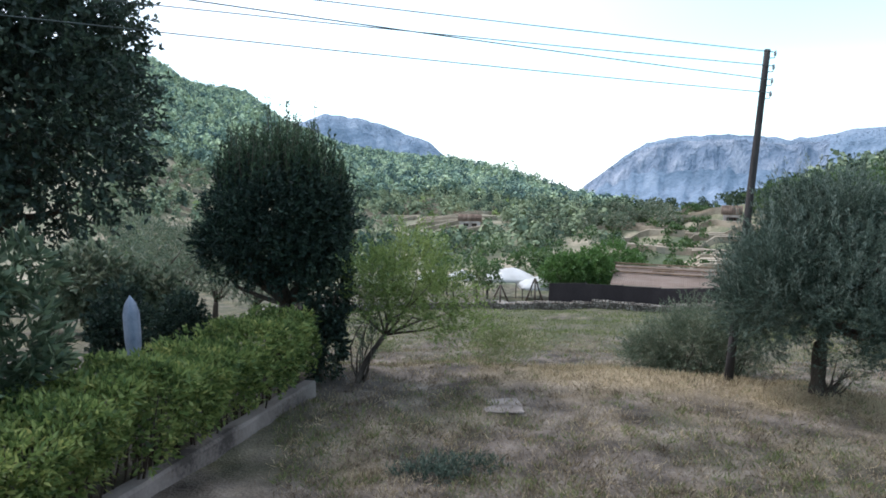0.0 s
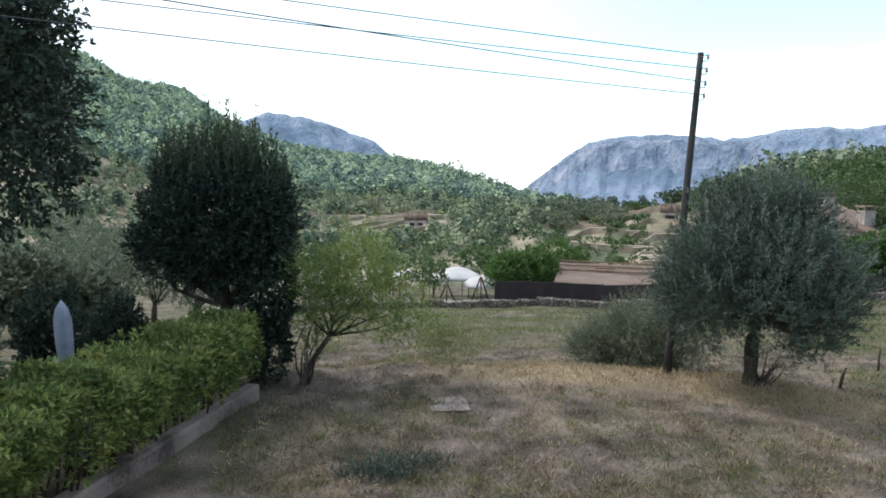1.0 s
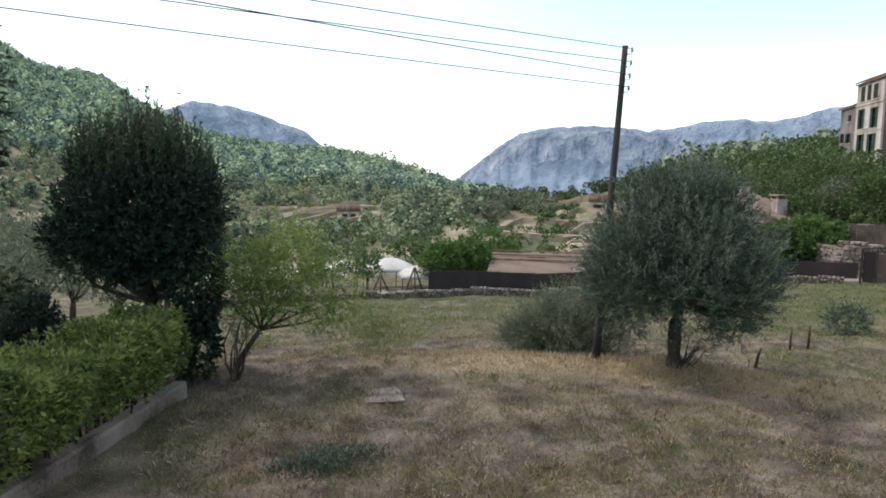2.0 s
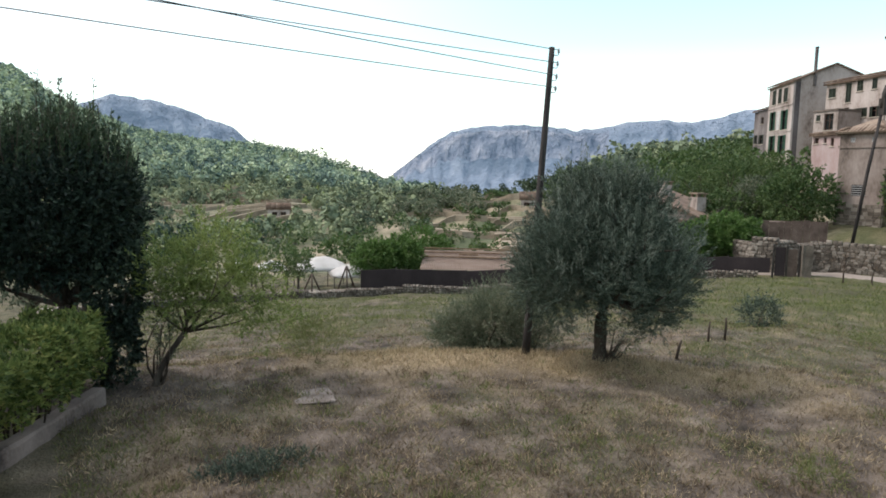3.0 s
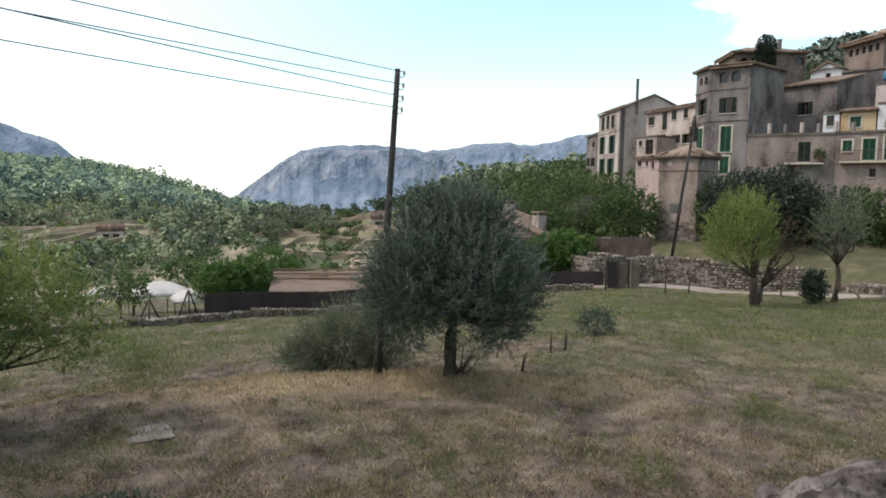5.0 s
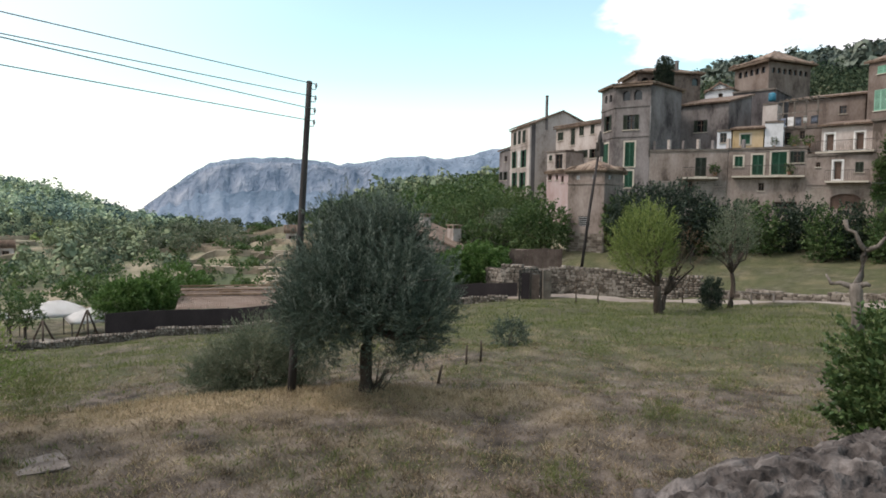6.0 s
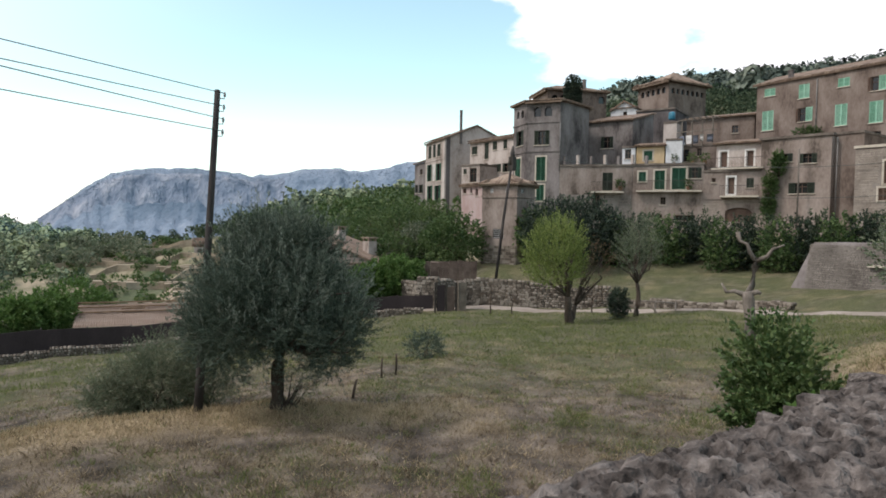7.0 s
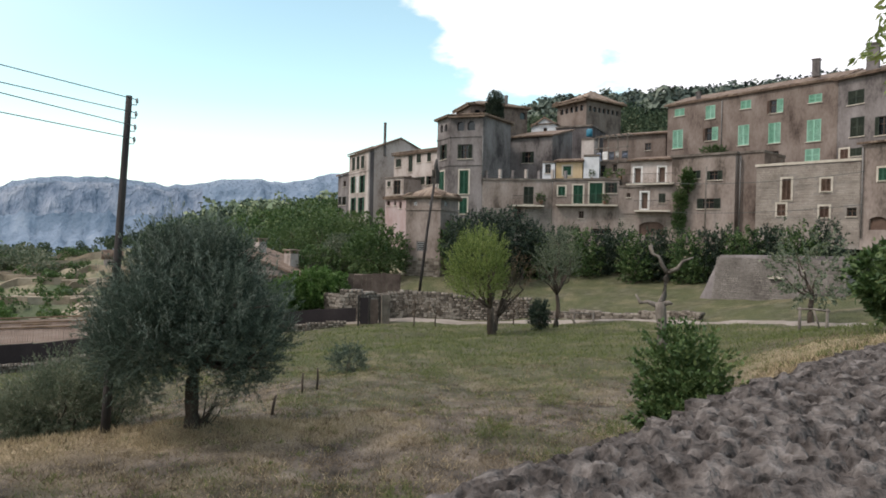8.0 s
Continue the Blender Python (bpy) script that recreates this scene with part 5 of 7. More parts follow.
grass("thatch", 110000, 6.2, 26, -14, 92, 0.085, 0.008, lambda x, y: np.clip(0.95 - 0.8 * strawness(x, y), 0.05, 1), L_THATCH, "flattened dead grass covering the mown meadow", 6, 1.0, 3.0)
grass("dry_grass", 60000, 6.2, 24, -14, 92, 0.065, 0.008, lambda x, y: np.clip(0.2 + 0.9 * strawness(x, y), 0, 1), L_STRAW, "short dry straw-coloured meadow grass", 1, 1.0, 1.1)
grass("green_grass", 90000, 6.2, 38, -14, 92, 0.085, 0.010, lambda x, y: np.clip(lushness(x, y) * 0.9, 0, 1), L_WEED, "short thin green meadow grass", 2, 1.0, 0.8)
grass("bank_straw", 7000, 11.5, 14.0, 8, 48, 0.13, 0.010, lambda x, y: np.clip(strawness(x, y) - 0.35 + 0.2 * fractal(x, y, 0.8, 3), 0, 1), L_STRAW, "tufts of long straw on the bank", 3)
grass("right_straw", 3500, 5, 16, 73, 95, 0.16, 0.008, lambda x, y: 0 * x + 0.3, L_STRAW, "long dry grass on the slope by the parapet", 4)
grass("far_grass", 34000, 18, 41.5, -13, 90, 0.19, 0.02, lambda x, y: np.clip(0.15 + lushness(x, y), 0, 1) * smooth01((np.hypot(x, y) - 18) / 14), L_WEED, "rough green grass at the meadow's far edge", 5)


def tufts(name, n, r0, r1, az0, az1, blades, length, width, size, want, material, label, seed, lean=0.7):
    """Clumps of blades that spread from one root."""
    rng = np.random.default_rng(seed)
    a = rng.uniform(az0, az1, n * 5)
    r = r0 * (r1 / r0) ** rng.uniform(0, 1, n * 5)
    x, y = r * np.sin(np.radians(a)), r * np.cos(np.radians(a))
    keep = (rng.uniform(0, 1, n * 5) < want(x, y)) & (y > wall_line(x) + 0.6)
    dx = (x + 2.12) * 0.944 - (y - 10.8) * 0.330
    keep &= ((dx > 0.1) | (y > 11.5)) & (r < np.interp(a, AZ, ROAD_R) - 0.3)
    x, y = x[keep][:n], y[keep][:n]
    m = len(x)
    off = rng.normal(size=(m, blades, 2)) * size * rng.uniform(0.4, 1.4, (m, 1, 1))
    px, py = (x[:, None] + off[..., 0]).ravel(), (y[:, None] + off[..., 1]).ravel()
    p = np.stack([px, py, land(px, py) - 0.01], -1)
    w = np.concatenate([off.reshape(-1, 2) / size * 0.45, np.ones((m * blades, 1))], 1) + rng.normal(size=(m * blades, 3)) * lean
    w[:, 2] = np.abs(w[:, 2])
    return tagged(new(name, leaf_mesh(name, p, w, length, width, material, rng)), label, "grass", kind="stuff")


tufts("weed_clumps", 1900, 6.4, 30, -14, 90, 16, 0.10, 0.012, 0.07, lambda x, y: np.clip(0.25 + 0.9 * lushness(x, y) + 0.5 * fractal(x, y, 2.3, 61), 0, 1), L_WEED, "low clumps of green weeds in the dry meadow", 61)
tufts("dead_clumps", 2600, 6.4, 24, -14, 92, 16, 0.11, 0.011, 0.08, lambda x, y: np.clip(0.5 + 0.7 * fractal(x, y, 1.7, 62), 0, 1), L_THATCH, "matted clumps of dead brown grass", 62, 1.3)
tufts("straw_clumps", 1700, 6.4, 24, -14, 92, 15, 0.11, 0.010, 0.07, lambda x, y: np.clip(0.25 + 0.8 * strawness(x, y) + 0.6 * fractal(x, y, 1.9, 63), 0, 1), L_STRAW, "pale clumps of straw lying in the meadow", 63, 1.3)
tufts("fallen_leaves", 260, 6.4, 13, -14, 60, 3, 0.035, 0.022, 0.25, lambda x, y: 0 * x + 0.5, L_LITTER, "pale fallen leaves on the mown ground", 64, 2.0)


# ---- woods ----
def leafy_wood(name, places, size, per, leaf, material, label, seed, conic=0.0):
    """Far trees, each a crown of clustered leaf clumps over a thin trunk; uncountable, so one mesh."""
    rng = np.random.default_rng(seed)
    P, W, S = [], [], []
    for (x, y), s in zip(places, size):
        z = h(x, y)
        k = rng.integers(3, 6)
        c = rng.normal(size=(k, 3)) * (0.32, 0.32, 0.22) * s + (0, 0, 0.62 * s)
        q = rng.integers(0, k, per)
        d = unit(rng.normal(size=(per, 3)))
        p = c[q] + d * s * (0.3, 0.3, 0.26) * rng.uniform(0.7, 1.1, (per, 1))
        p[:, 2] = np.maximum(p[:, 2], 0.05 * s)
        P.append(p + (x, y, z))
        W.append(d + (0, 0, 0.3))
        S.append(np.full(per, s))
    P, W, S = np.concatenate(P), np.concatenate(W), np.concatenate(S)
    n = len(P)
    W = unit(W + rng.normal(size=W.shape) * 0.5)
    side = unit(np.cross(W, rng.normal(size=W.shape)))
    a = (leaf * S * rng.uniform(0.6, 1.3, n))[:, None]
    v = np.stack([P - side * a * 0.5, P + W * a * 0.5, P + side * a * 0.5, P - W * a * 0.5], 1)
    ob = new(name, mesh_of(name, v.reshape(-1, 3), np.arange(4 * n).reshape(-1, 4), material))
    return tagged(ob, label, "trees", kind="stuff")


def crowns(name, x, y, s, material, label, seed, blobs=4, sprays=14, tall=1.0, spray=0.55):
    """Farther woods: every crown a few uneven boughs, each clad in sprays of foliage that overlap and leave gaps."""
    rng = np.random.default_rng(seed)
    n = len(x)
    m = n * blobs
    at = np.repeat(np.stack([x, y, land(x, y)], -1), blobs, 0)
    size = np.repeat(s * rng.uniform(0.7, 1.25, n), blobs)
    lift = np.tile(np.linspace(0.25, 0.95, blobs), n) + rng.normal(size=m) * 0.08
    reach = (1.05 - 0.75 * lift)[:, None]
    at = at + rng.normal(size=(m, 3)) * (0.42, 0.42, 0.06) * reach * size[:, None]
    at[:, 2] += lift * tall * size
    size = size * rng.uniform(0.34, 0.6, m) * (1.15 - 0.45 * lift)
    d = unit(rng.normal(size=(m * sprays, 3)) + (0, 0, 0.25))
    r = np.repeat(size, sprays)[:, None]
    p = np.repeat(at, sprays, 0) + d * r * rng.uniform(0.6, 1.15, (len(d), 1)) * (1, 1, 0.9 * tall)
    nrm = unit(d + rng.normal(size=d.shape) * 0.42)
    u = unit(np.cross(nrm, rng.normal(size=d.shape)))
    w = np.cross(nrm, u)
    a, b = r * spray * rng.uniform(0.6, 1.3, r.shape), r * spray * rng.uniform(0.5, 1.0, r.shape)
    v = np.stack([p - u * a, p - w * b + u * a * 0.2, p + u * a * 0.9 + w * b * 0.2, p + w * b - u * a * 0.2], 1)
    me = mesh_of(name, v.reshape(-1, 3), np.arange(len(p) * 4).reshape(-1, 4), material)
    tone = np.clip(np.repeat(rng.uniform(0, 1, n), blobs * sprays * 4) + np.repeat(rng.normal(size=len(p)) * 0.12, 4), 0, 1)
    me.attributes.new("tone", "FLOAT", "POINT").data.foreach_set("value", tone.astype(np.float32))
    return tagged(new(name, me), label, "trees", kind="stuff")


def scatter(n, az0, az1, r0, r1, seed, clump=40.0, keep=0.0):
    rng = np.random.default_rng(seed)
    a = rng.uniform(az0, az1, n)
    r = np.sqrt(rng.uniform(r0 ** 2, r1 ** 2, n))
    x, y = r * np.sin(np.radians(a)), r * np.cos(np.radians(a))
    m = fractal(x, y, clump, seed + 50) + rng.normal(size=n) * 0.25 > keep
    return x[m], y[m]


def clear_of(x, y, az0, az1, r0, r1):
    """Leaves a stretch of the slope free of trees."""
    r, az = np.hypot(x, y), np.degrees(np.arctan2(x, y))
    m = ~((az > az0) & (az < az1) & (r > r0) & (r < r1))
    return x[m], y[m]


rw = np.random.default_rng(70)
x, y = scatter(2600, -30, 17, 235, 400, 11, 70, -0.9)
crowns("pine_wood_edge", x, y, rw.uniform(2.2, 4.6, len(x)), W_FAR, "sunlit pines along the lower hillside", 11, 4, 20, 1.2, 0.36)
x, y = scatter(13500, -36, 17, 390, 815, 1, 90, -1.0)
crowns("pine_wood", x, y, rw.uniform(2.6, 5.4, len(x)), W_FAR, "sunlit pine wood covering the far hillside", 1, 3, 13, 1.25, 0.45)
x, y = scatter(3400, -27, 17, 95, 300, 2, 36, -0.45)
x, y = clear_of(x, y, -1.5, 6.2, 122, 168)
crowns("valley_trees", x, y, rw.uniform(1.0, 2.8, len(x)), W_VALLEY, "olives and scattered trees on the valley floor", 2, 4, 22, 1.05, 0.34)
x, y = scatter(130, -20, 16, 110, 260, 22, 20, 0.2)
crowns("pale_valley_trees", x, y, rw.uniform(1.2, 2.2, len(x)), W_LIME, "pale yellow-green trees dotted over the valley floor", 22, 4, 22, 1.1, 0.34)
x, y = scatter(150, -24, 13, 66, 120, 12, 20, 0.1)
leafy_wood("orchard_edge", list(zip(x, y)), rw.uniform(1.8, 3.2, len(x)), 260, 0.11, L_MID, "dark orchard trees below the lane", 12)
x, y = scatter(1500, 27, 52, 190, 352, 3, 40, -0.9)
crowns("ridge_wood", x, y, rw.uniform(2.6, 4.8, len(x)), W_VALLEY, "green wood on the ridge below the mountain", 3, 4, 22, 1.2, 0.36)
x, y = scatter(2600, 46, 98, 130, 285, 4, 40, -1.2)
crowns("hill_forest", x, y, rw.uniform(2.6, 4.4, len(x)), W_DARK, "dark pine forest on the hill behind the village", 4, 4, 20, 1.1, 0.4)
x, y = scatter(420, 52, 96, 92, 135, 14, 30, -0.9)
leafy_wood("village_trees", list(zip(x, y)), rw.uniform(2.2, 3.8, len(x)), 160, 0.13, L_FOREST, "dark trees between the upper houses", 14)
x, y = scatter(620, 15, 29, 70, 135, 5, 12, 0.05)
leafy_wood("terrace_shrubs", list(zip(x, y)), rw.uniform(0.5, 1.7, len(x)), 90, 0.2, L_MID, "bushes scattered on the terraced slope", 5)
x, y = scatter(60, 14.5, 27, 128, 150, 6, 30, -0.3)
leafy_wood("terrace_trees", list(zip(x, y)), rw.uniform(1.4, 3.0, len(x)), 220, 0.14, L_FOREST, "trees along the top of the terraces", 6)
x, y = scatter(80, 8.5, 20, 112, 134, 7, 30, -0.9)
leafy_wood("slope_trees", list(zip(x, y)), rw.uniform(1.6, 3.2, len(x)), 240, 0.13, L_SHRUB, "dark line of trees down the valley side", 7)
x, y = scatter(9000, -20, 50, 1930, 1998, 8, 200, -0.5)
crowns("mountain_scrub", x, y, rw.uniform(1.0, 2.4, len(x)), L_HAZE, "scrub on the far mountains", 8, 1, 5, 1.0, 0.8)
x, y = scatter(300, 27, 47.5, 76, 150, 9, 25, -0.8)
leafy_wood("foot_wood", list(zip(x, y)), rw.uniform(2.4, 4.0, len(x)), 260, 0.12, L_MID, "mixed trees at the foot of the ridge", 9)


def wild_tree(az, r, s, leaf, seed, label, name="broadleaf_tree", zoff=0.0, n=650, ll=0.22):
    x, y = polar(az, r)
    return tree(name, label, (x, y, h(x, y) + zoff), (0, 0, 0.3 * s), [(0, 0, 0.62 * s, 0.45 * s, 0.42 * s, 0.34 * s), (0.25 * s, 0, 0.48 * s, 0.3 * s, 0.3 * s, 0.28 * s), (-0.25 * s, 0, 0.5 * s, 0.3 * s, 0.3 * s, 0.28 * s)],
                leaf, seed, r0=0.03 * s, limbs=7, twigs=n, per=12, twig=0.12 * s, leaf_len=ll, leaf_w=ll * 0.5, up=0.3)


for k, (az, r, s, lf) in enumerate(((11.9, 46.5, 3.2, L_LIME), (13.6, 47.5, 3.5, L_LIME), (15.6, 54, 4.4, L_LIME), (-26.5, 25, 2.9, L_SHRUB), (-22.5, 25, 2.2, L_SHRUB),
                                     (37.6, 46, 3.2, L_LIME), (39.6, 46.5, 3.6, L_LIME), (41.0, 48, 3.3, L_LIME), (36.2, 48, 2.6, L_LIME),
                                     (42.6, 62, 5.0, L_SHRUB), (44.4, 60, 4.8, L_MID), (45.3, 57, 5.2, L_MID), (41.0, 70, 6.6, L_MID), (38.8, 74, 6.6, L_MID), (43.0, 74, 5.6, L_MID), (36.6, 78, 6.0, L_MID), (34.2, 84, 6.0, L_MID), (31.5, 86, 5.5, L_MID),
                                     (53.6, 55, 5.6, L_DARK), (55.8, 54, 5.8, L_DARK), (57.4, 55, 4.6, L_DARK), (52.4, 56.5, 4.4, L_MID),
                                     (30.0, 66, 4.2, L_MID), (28.0, 60, 3.4, L_SHRUB), (40.2, 60, 4.4, L_MID))):
    wild_tree(az, r, s, lf, 300 + k, "leafy tree beyond the lane below the village" if az > 30 else "bright green tree behind the fence")
# the overgrown bank under the houses
for k in range(17):
    az = 58.5 + k * 1.35
    x, y = polar(az, 55.5 - 0.25 * k * (k > 5) + (k % 3) * 0.8)
    shrub("bank_bramble", "dark tangled brambles on the bank below the houses", x, y, [(0, 0, 1.7, 1.4, 1.3, 2.1), (0.5, 0, 0.9, 1.3, 1.2, 1.1)], (L_MID, L_DARK, L_FOREST)[k % 3], 400 + k, twigs=420, per=11, twig=0.5, leaf_len=0.2, leaf_w=0.1, group="brambles on the bank")
for k, (az, r, s, lf) in enumerate(((79.4, 32.5, 3.9, L_SHRUB), (84.8, 24, 2.7, L_MID), (87.4, 22, 3.0, L_MID))):
    wild_tree(az, r, s, lf, 450 + k, "loose grey-green tree at the lane's end" if k < 1 else "dark green tree beside the lane", n=200 if k < 1 else 650, ll=0.16 if k < 1 else 0.22)

# a few reeds hanging into view at the end of the walk
x, y = polar(85.3, 7.5)
shrub("overhanging_branch", "yellow-green branch reaching over from beside the lane", x, y, [(0, 0, 2.75, 0.3, 0.3, 0.4), (0.1, 0.05, 3.5, 0.3, 0.25, 0.3)], L_ALMOND, 470, twigs=80, per=10, twig=0.3, leaf_len=0.12, leaf_w=0.04, up=-0.6, stems=2)


# ---- the village ----
def opening_frame(bm, u0, u1, z0, z1, w, y0, y1):
    box(bm, u0, y0, z0, u0 + w, y1, z1)
    box(bm, u1 - w, y0, z0, u1, y1, z1)
    box(bm, u0 + w, y0, z1 - w, u1 - w, y1, z1)
    box(bm, u0 + w, y0, z0, u1 - w, y1, z0 + w)


def shutter(win, u0, u1, z0, z1, y, paint):
    """A louvred shutter leaf: a frame with slats."""
    bm = bmesh.new()
    opening_frame(bm, u0, u1, z0, z1, 0.06, y - 0.045, y)
    box(bm, u0 + 0.06, y - 0.035, (z0 + z1) / 2 - 0.03, u1 - 0.06, y - 0.005, (z0 + z1) / 2 + 0.03)
    n = max(4, int((z1 - z0) / 0.11))
    for i in range(n):
        z = z0 + 0.06 + (z1 - z0 - 0.12) * (i + 0.5) / n
        vs = box(bm, u0 + 0.06, y - 0.012, z - 0.05, u1 - 0.06, y - 0.004, z + 0.04)
        for v in vs:
            v.co.y += 0.35 * (v.co.z - z) * -1
    part("shutter", bm, paint, win)


def window(root, kind, u0, u1, z0, z1, m, wall):
    """One window with what closes it, in the plane of its facade."""
    win = new("window" if kind not in "DAb" else ("door" if kind in "DA" else "balcony_recess"))
    win.parent = root
    win.matrix_basis = m
    um = (u0 + u1) / 2
    bm = bmesh.new()
    box(bm, u0, 0.2, z0, u1, 0.22, z1)
    part("pane", bm, M["brownpaint"] if kind in "AD" else M["pane"], win)
    if kind in "sopgchdDBw":
        bm = bmesh.new()
        opening_frame(bm, u0, u1, z0, z1, 0.06, 0.14, 0.2)
        if kind in "doph":
            box(bm, um - 0.025, 0.145, z0 + 0.06, um + 0.025, 0.195, z1 - 0.06)
            box(bm, u0 + 0.06, 0.15, z0 + (z1 - z0) * 0.6, u1 - 0.06, 0.19, z0 + (z1 - z0) * 0.6 + 0.04)
        part("frame", bm, M["whitepaint"] if kind in "D" else M["brownpaint"], win)
    if kind not in "aAvDb":
        part("sill", boxes((u0 - 0.08, -0.09, z0 - 0.07, u1 + 0.08, 0.0, z0 - 0.004)), M["surround"], win)
    paint = {"g": M["green"], "c": M["mint"], "h": M["mint"], "s": M["darkgreen"], "o": M["darkgreen"], "p": M["green"], "B": M["brownpaint"], "w": M["whitepaint"]}.get(kind)
    if kind in "gcsBw":
        shutter(win, u0 + 0.01, um - 0.005, z0 + 0.01, z1 - 0.01, 0.05, paint)
        shutter(win, um + 0.005, u1 - 0.01, z0 + 0.01, z1 - 0.01, 0.05, paint)
    if kind in "op":
        w = (u1 - u0) * 0.26
        shutter(win, u0 - 0.02, u0 + w, z0, z1, -0.01, paint)
        shutter(win, u1 - w, u1 + 0.02, z0, z1, -0.01, paint)
    if kind == "h":
        shutter(win, um + 0.12, u1 + 0.1, z0, z1, -0.01, paint)
        shutter(win, u0 - 0.22, u0 - 0.02, z0, z1, -0.01, M["brownpaint"])
    if kind in "DBcg" and kind != "c":
        bm = bmesh.new()
        w = 0.14
        opening_frame(bm, u0 - w, u1 + w, z0 - (0 if kind == "D" else w), z1 + w, w, -0.025, 0.0)
        part("surround", bm, M["whitepaint"] if kind == "D" else M["surround"], win)
    if kind == "v":
        bm = bmesh.new()
        for i in range(5):
            z = z0 + (z1 - z0) * (i + 0.5) / 5
            box(bm, u0, 0.03, z - 0.03, u1, 0.06, z + 0.02)
        part("louvre", bm, M["ceramic"], win)
    if kind == "b":
        part("rail", boxes((u0, 0.0, z0 + 0.85, u1, 0.05, z0 + 0.92)), M["iron"], win)
        n = int((u1 - u0) / 0.14)
        bm = bmesh.new()
        for i in range(n):
            x = u0 + (u1 - u0) * (i + 0.5) / n
            box(bm, x - 0.01, 0.01, z0, x + 0.01, 0.03, z0 + 0.85)
        tagged(part("balusters", bm, M["iron"], win), kind="stuff")
        part("slab", boxes((u0 - 0.3, -0.5, z0 - 0.16, u1 + 0.2, 0.0, z0 - 0.01)), M["surround"], win)
        part("post", boxes((u0 + 0.25, 0.0, z0, u0 + 0.37, 0.12, z1)), M["whitepaint"], win)
        part("post", boxes((u1 - 0.5, 0.0, z0, u1 - 0.38, 0.12, z1)), M["whitepaint"], win)


def face_wall(bm, L, z0, z1, holes, m):
    """A wall face with real openings and their reveals."""
    us = sorted({0.0, L, *[min(max(k, 0.0), L) for q in holes for k in q[1:3]]})
    zs = sorted({z0, z1, *[min(max(k, z0), z1) for q in holes for k in q[3:5]]})
    for a, b in zip(us, us[1:]):
        for c, d in zip(zs, zs[1:]):
            mu, mz = (a + b) / 2, (c + d) / 2
            if any(q[1] < mu < q[2] and q[3] < mz < q[4] for q in holes):
                continue
            bm.faces.new([bm.verts.new(m @ Vector(p)) for p in ((a, 0, c), (b, 0, c), (b, 0, d), (a, 0, d))])
    for kind, a, b, c, d in holes:
        for p, q in (((a, c), (b, c)), ((b, c), (b, d)), ((b, d), (a, d)), ((a, d), (a, c))):
            bm.faces.new([bm.verts.new(m @ Vector(v)) for v in ((p[0], 0, p[1]), (q[0], 0, q[1]), (q[0], 0.24, q[1]), (p[0], 0.24, p[1]))])
        if kind in "aA":
            r, n = (b - a) / 2, 6
            rz = min(r, (d - c) * 0.6) if kind == "a" else (d - c) * 0.35
            for s in (-1, 1):
                pts = [((a + b) / 2 + s * r * math.sin(math.pi / 2 * i / n), d - rz + rz * math.cos(math.pi / 2 * i / n)) for i in range(n + 1)]
                bm.faces.new([bm.verts.new(m @ Vector((u, 0.002, z))) for u, z in pts + [((a + b) / 2 + s * r, d)]])


def masonry(L, za, zb, holes, size, m, seed=1):
    """Rows of uneven stones, a little proud of a wall face and clear of its openings: one joined mesh."""
    rng = random.Random(seed)
    vs, fs = [], []
    z = za
    while z < zb - 0.05:
        hh = min(size * rng.uniform(0.45, 1.1), zb - z)
        u = 0.01
        while u < L - 0.08:
            w = min(size * rng.uniform(0.5, 2.0), L - u - 0.01)
            if not any(q[1] - 0.17 < u + w and q[2] + 0.17 > u and q[3] - 0.17 < z + hh and q[4] + 0.17 > z for q in holes):
                d = rng.uniform(0.002, 0.016)
                b = len(vs)
                for x, y, zz in ((u + 0.006, 0.0, z + 0.006), (u + w - 0.006, 0.0, z + 0.006), (u + w - 0.015, 0.0, z + hh - 0.015), (u + 0.015, 0.0, z + hh - 0.015),
                                 (u + 0.04, -d, z + 0.035), (u + w - 0.04, -d, z + 0.03), (u + w - 0.045, -d, z + hh - 0.035), (u + 0.035, -d, z + hh - 0.03)):
                    vs.append(m @ Vector((x, y, zz)))
                fs += [tuple(b + k for k in q) for q in ((4, 5, 6, 7), (0, 1, 5, 4), (1, 2, 6, 5), (2, 3, 7, 6), (3, 0, 4, 7))]
            u += w
        z += hh
    return mesh_of("masonry", [tuple(v) for v in vs], fs)


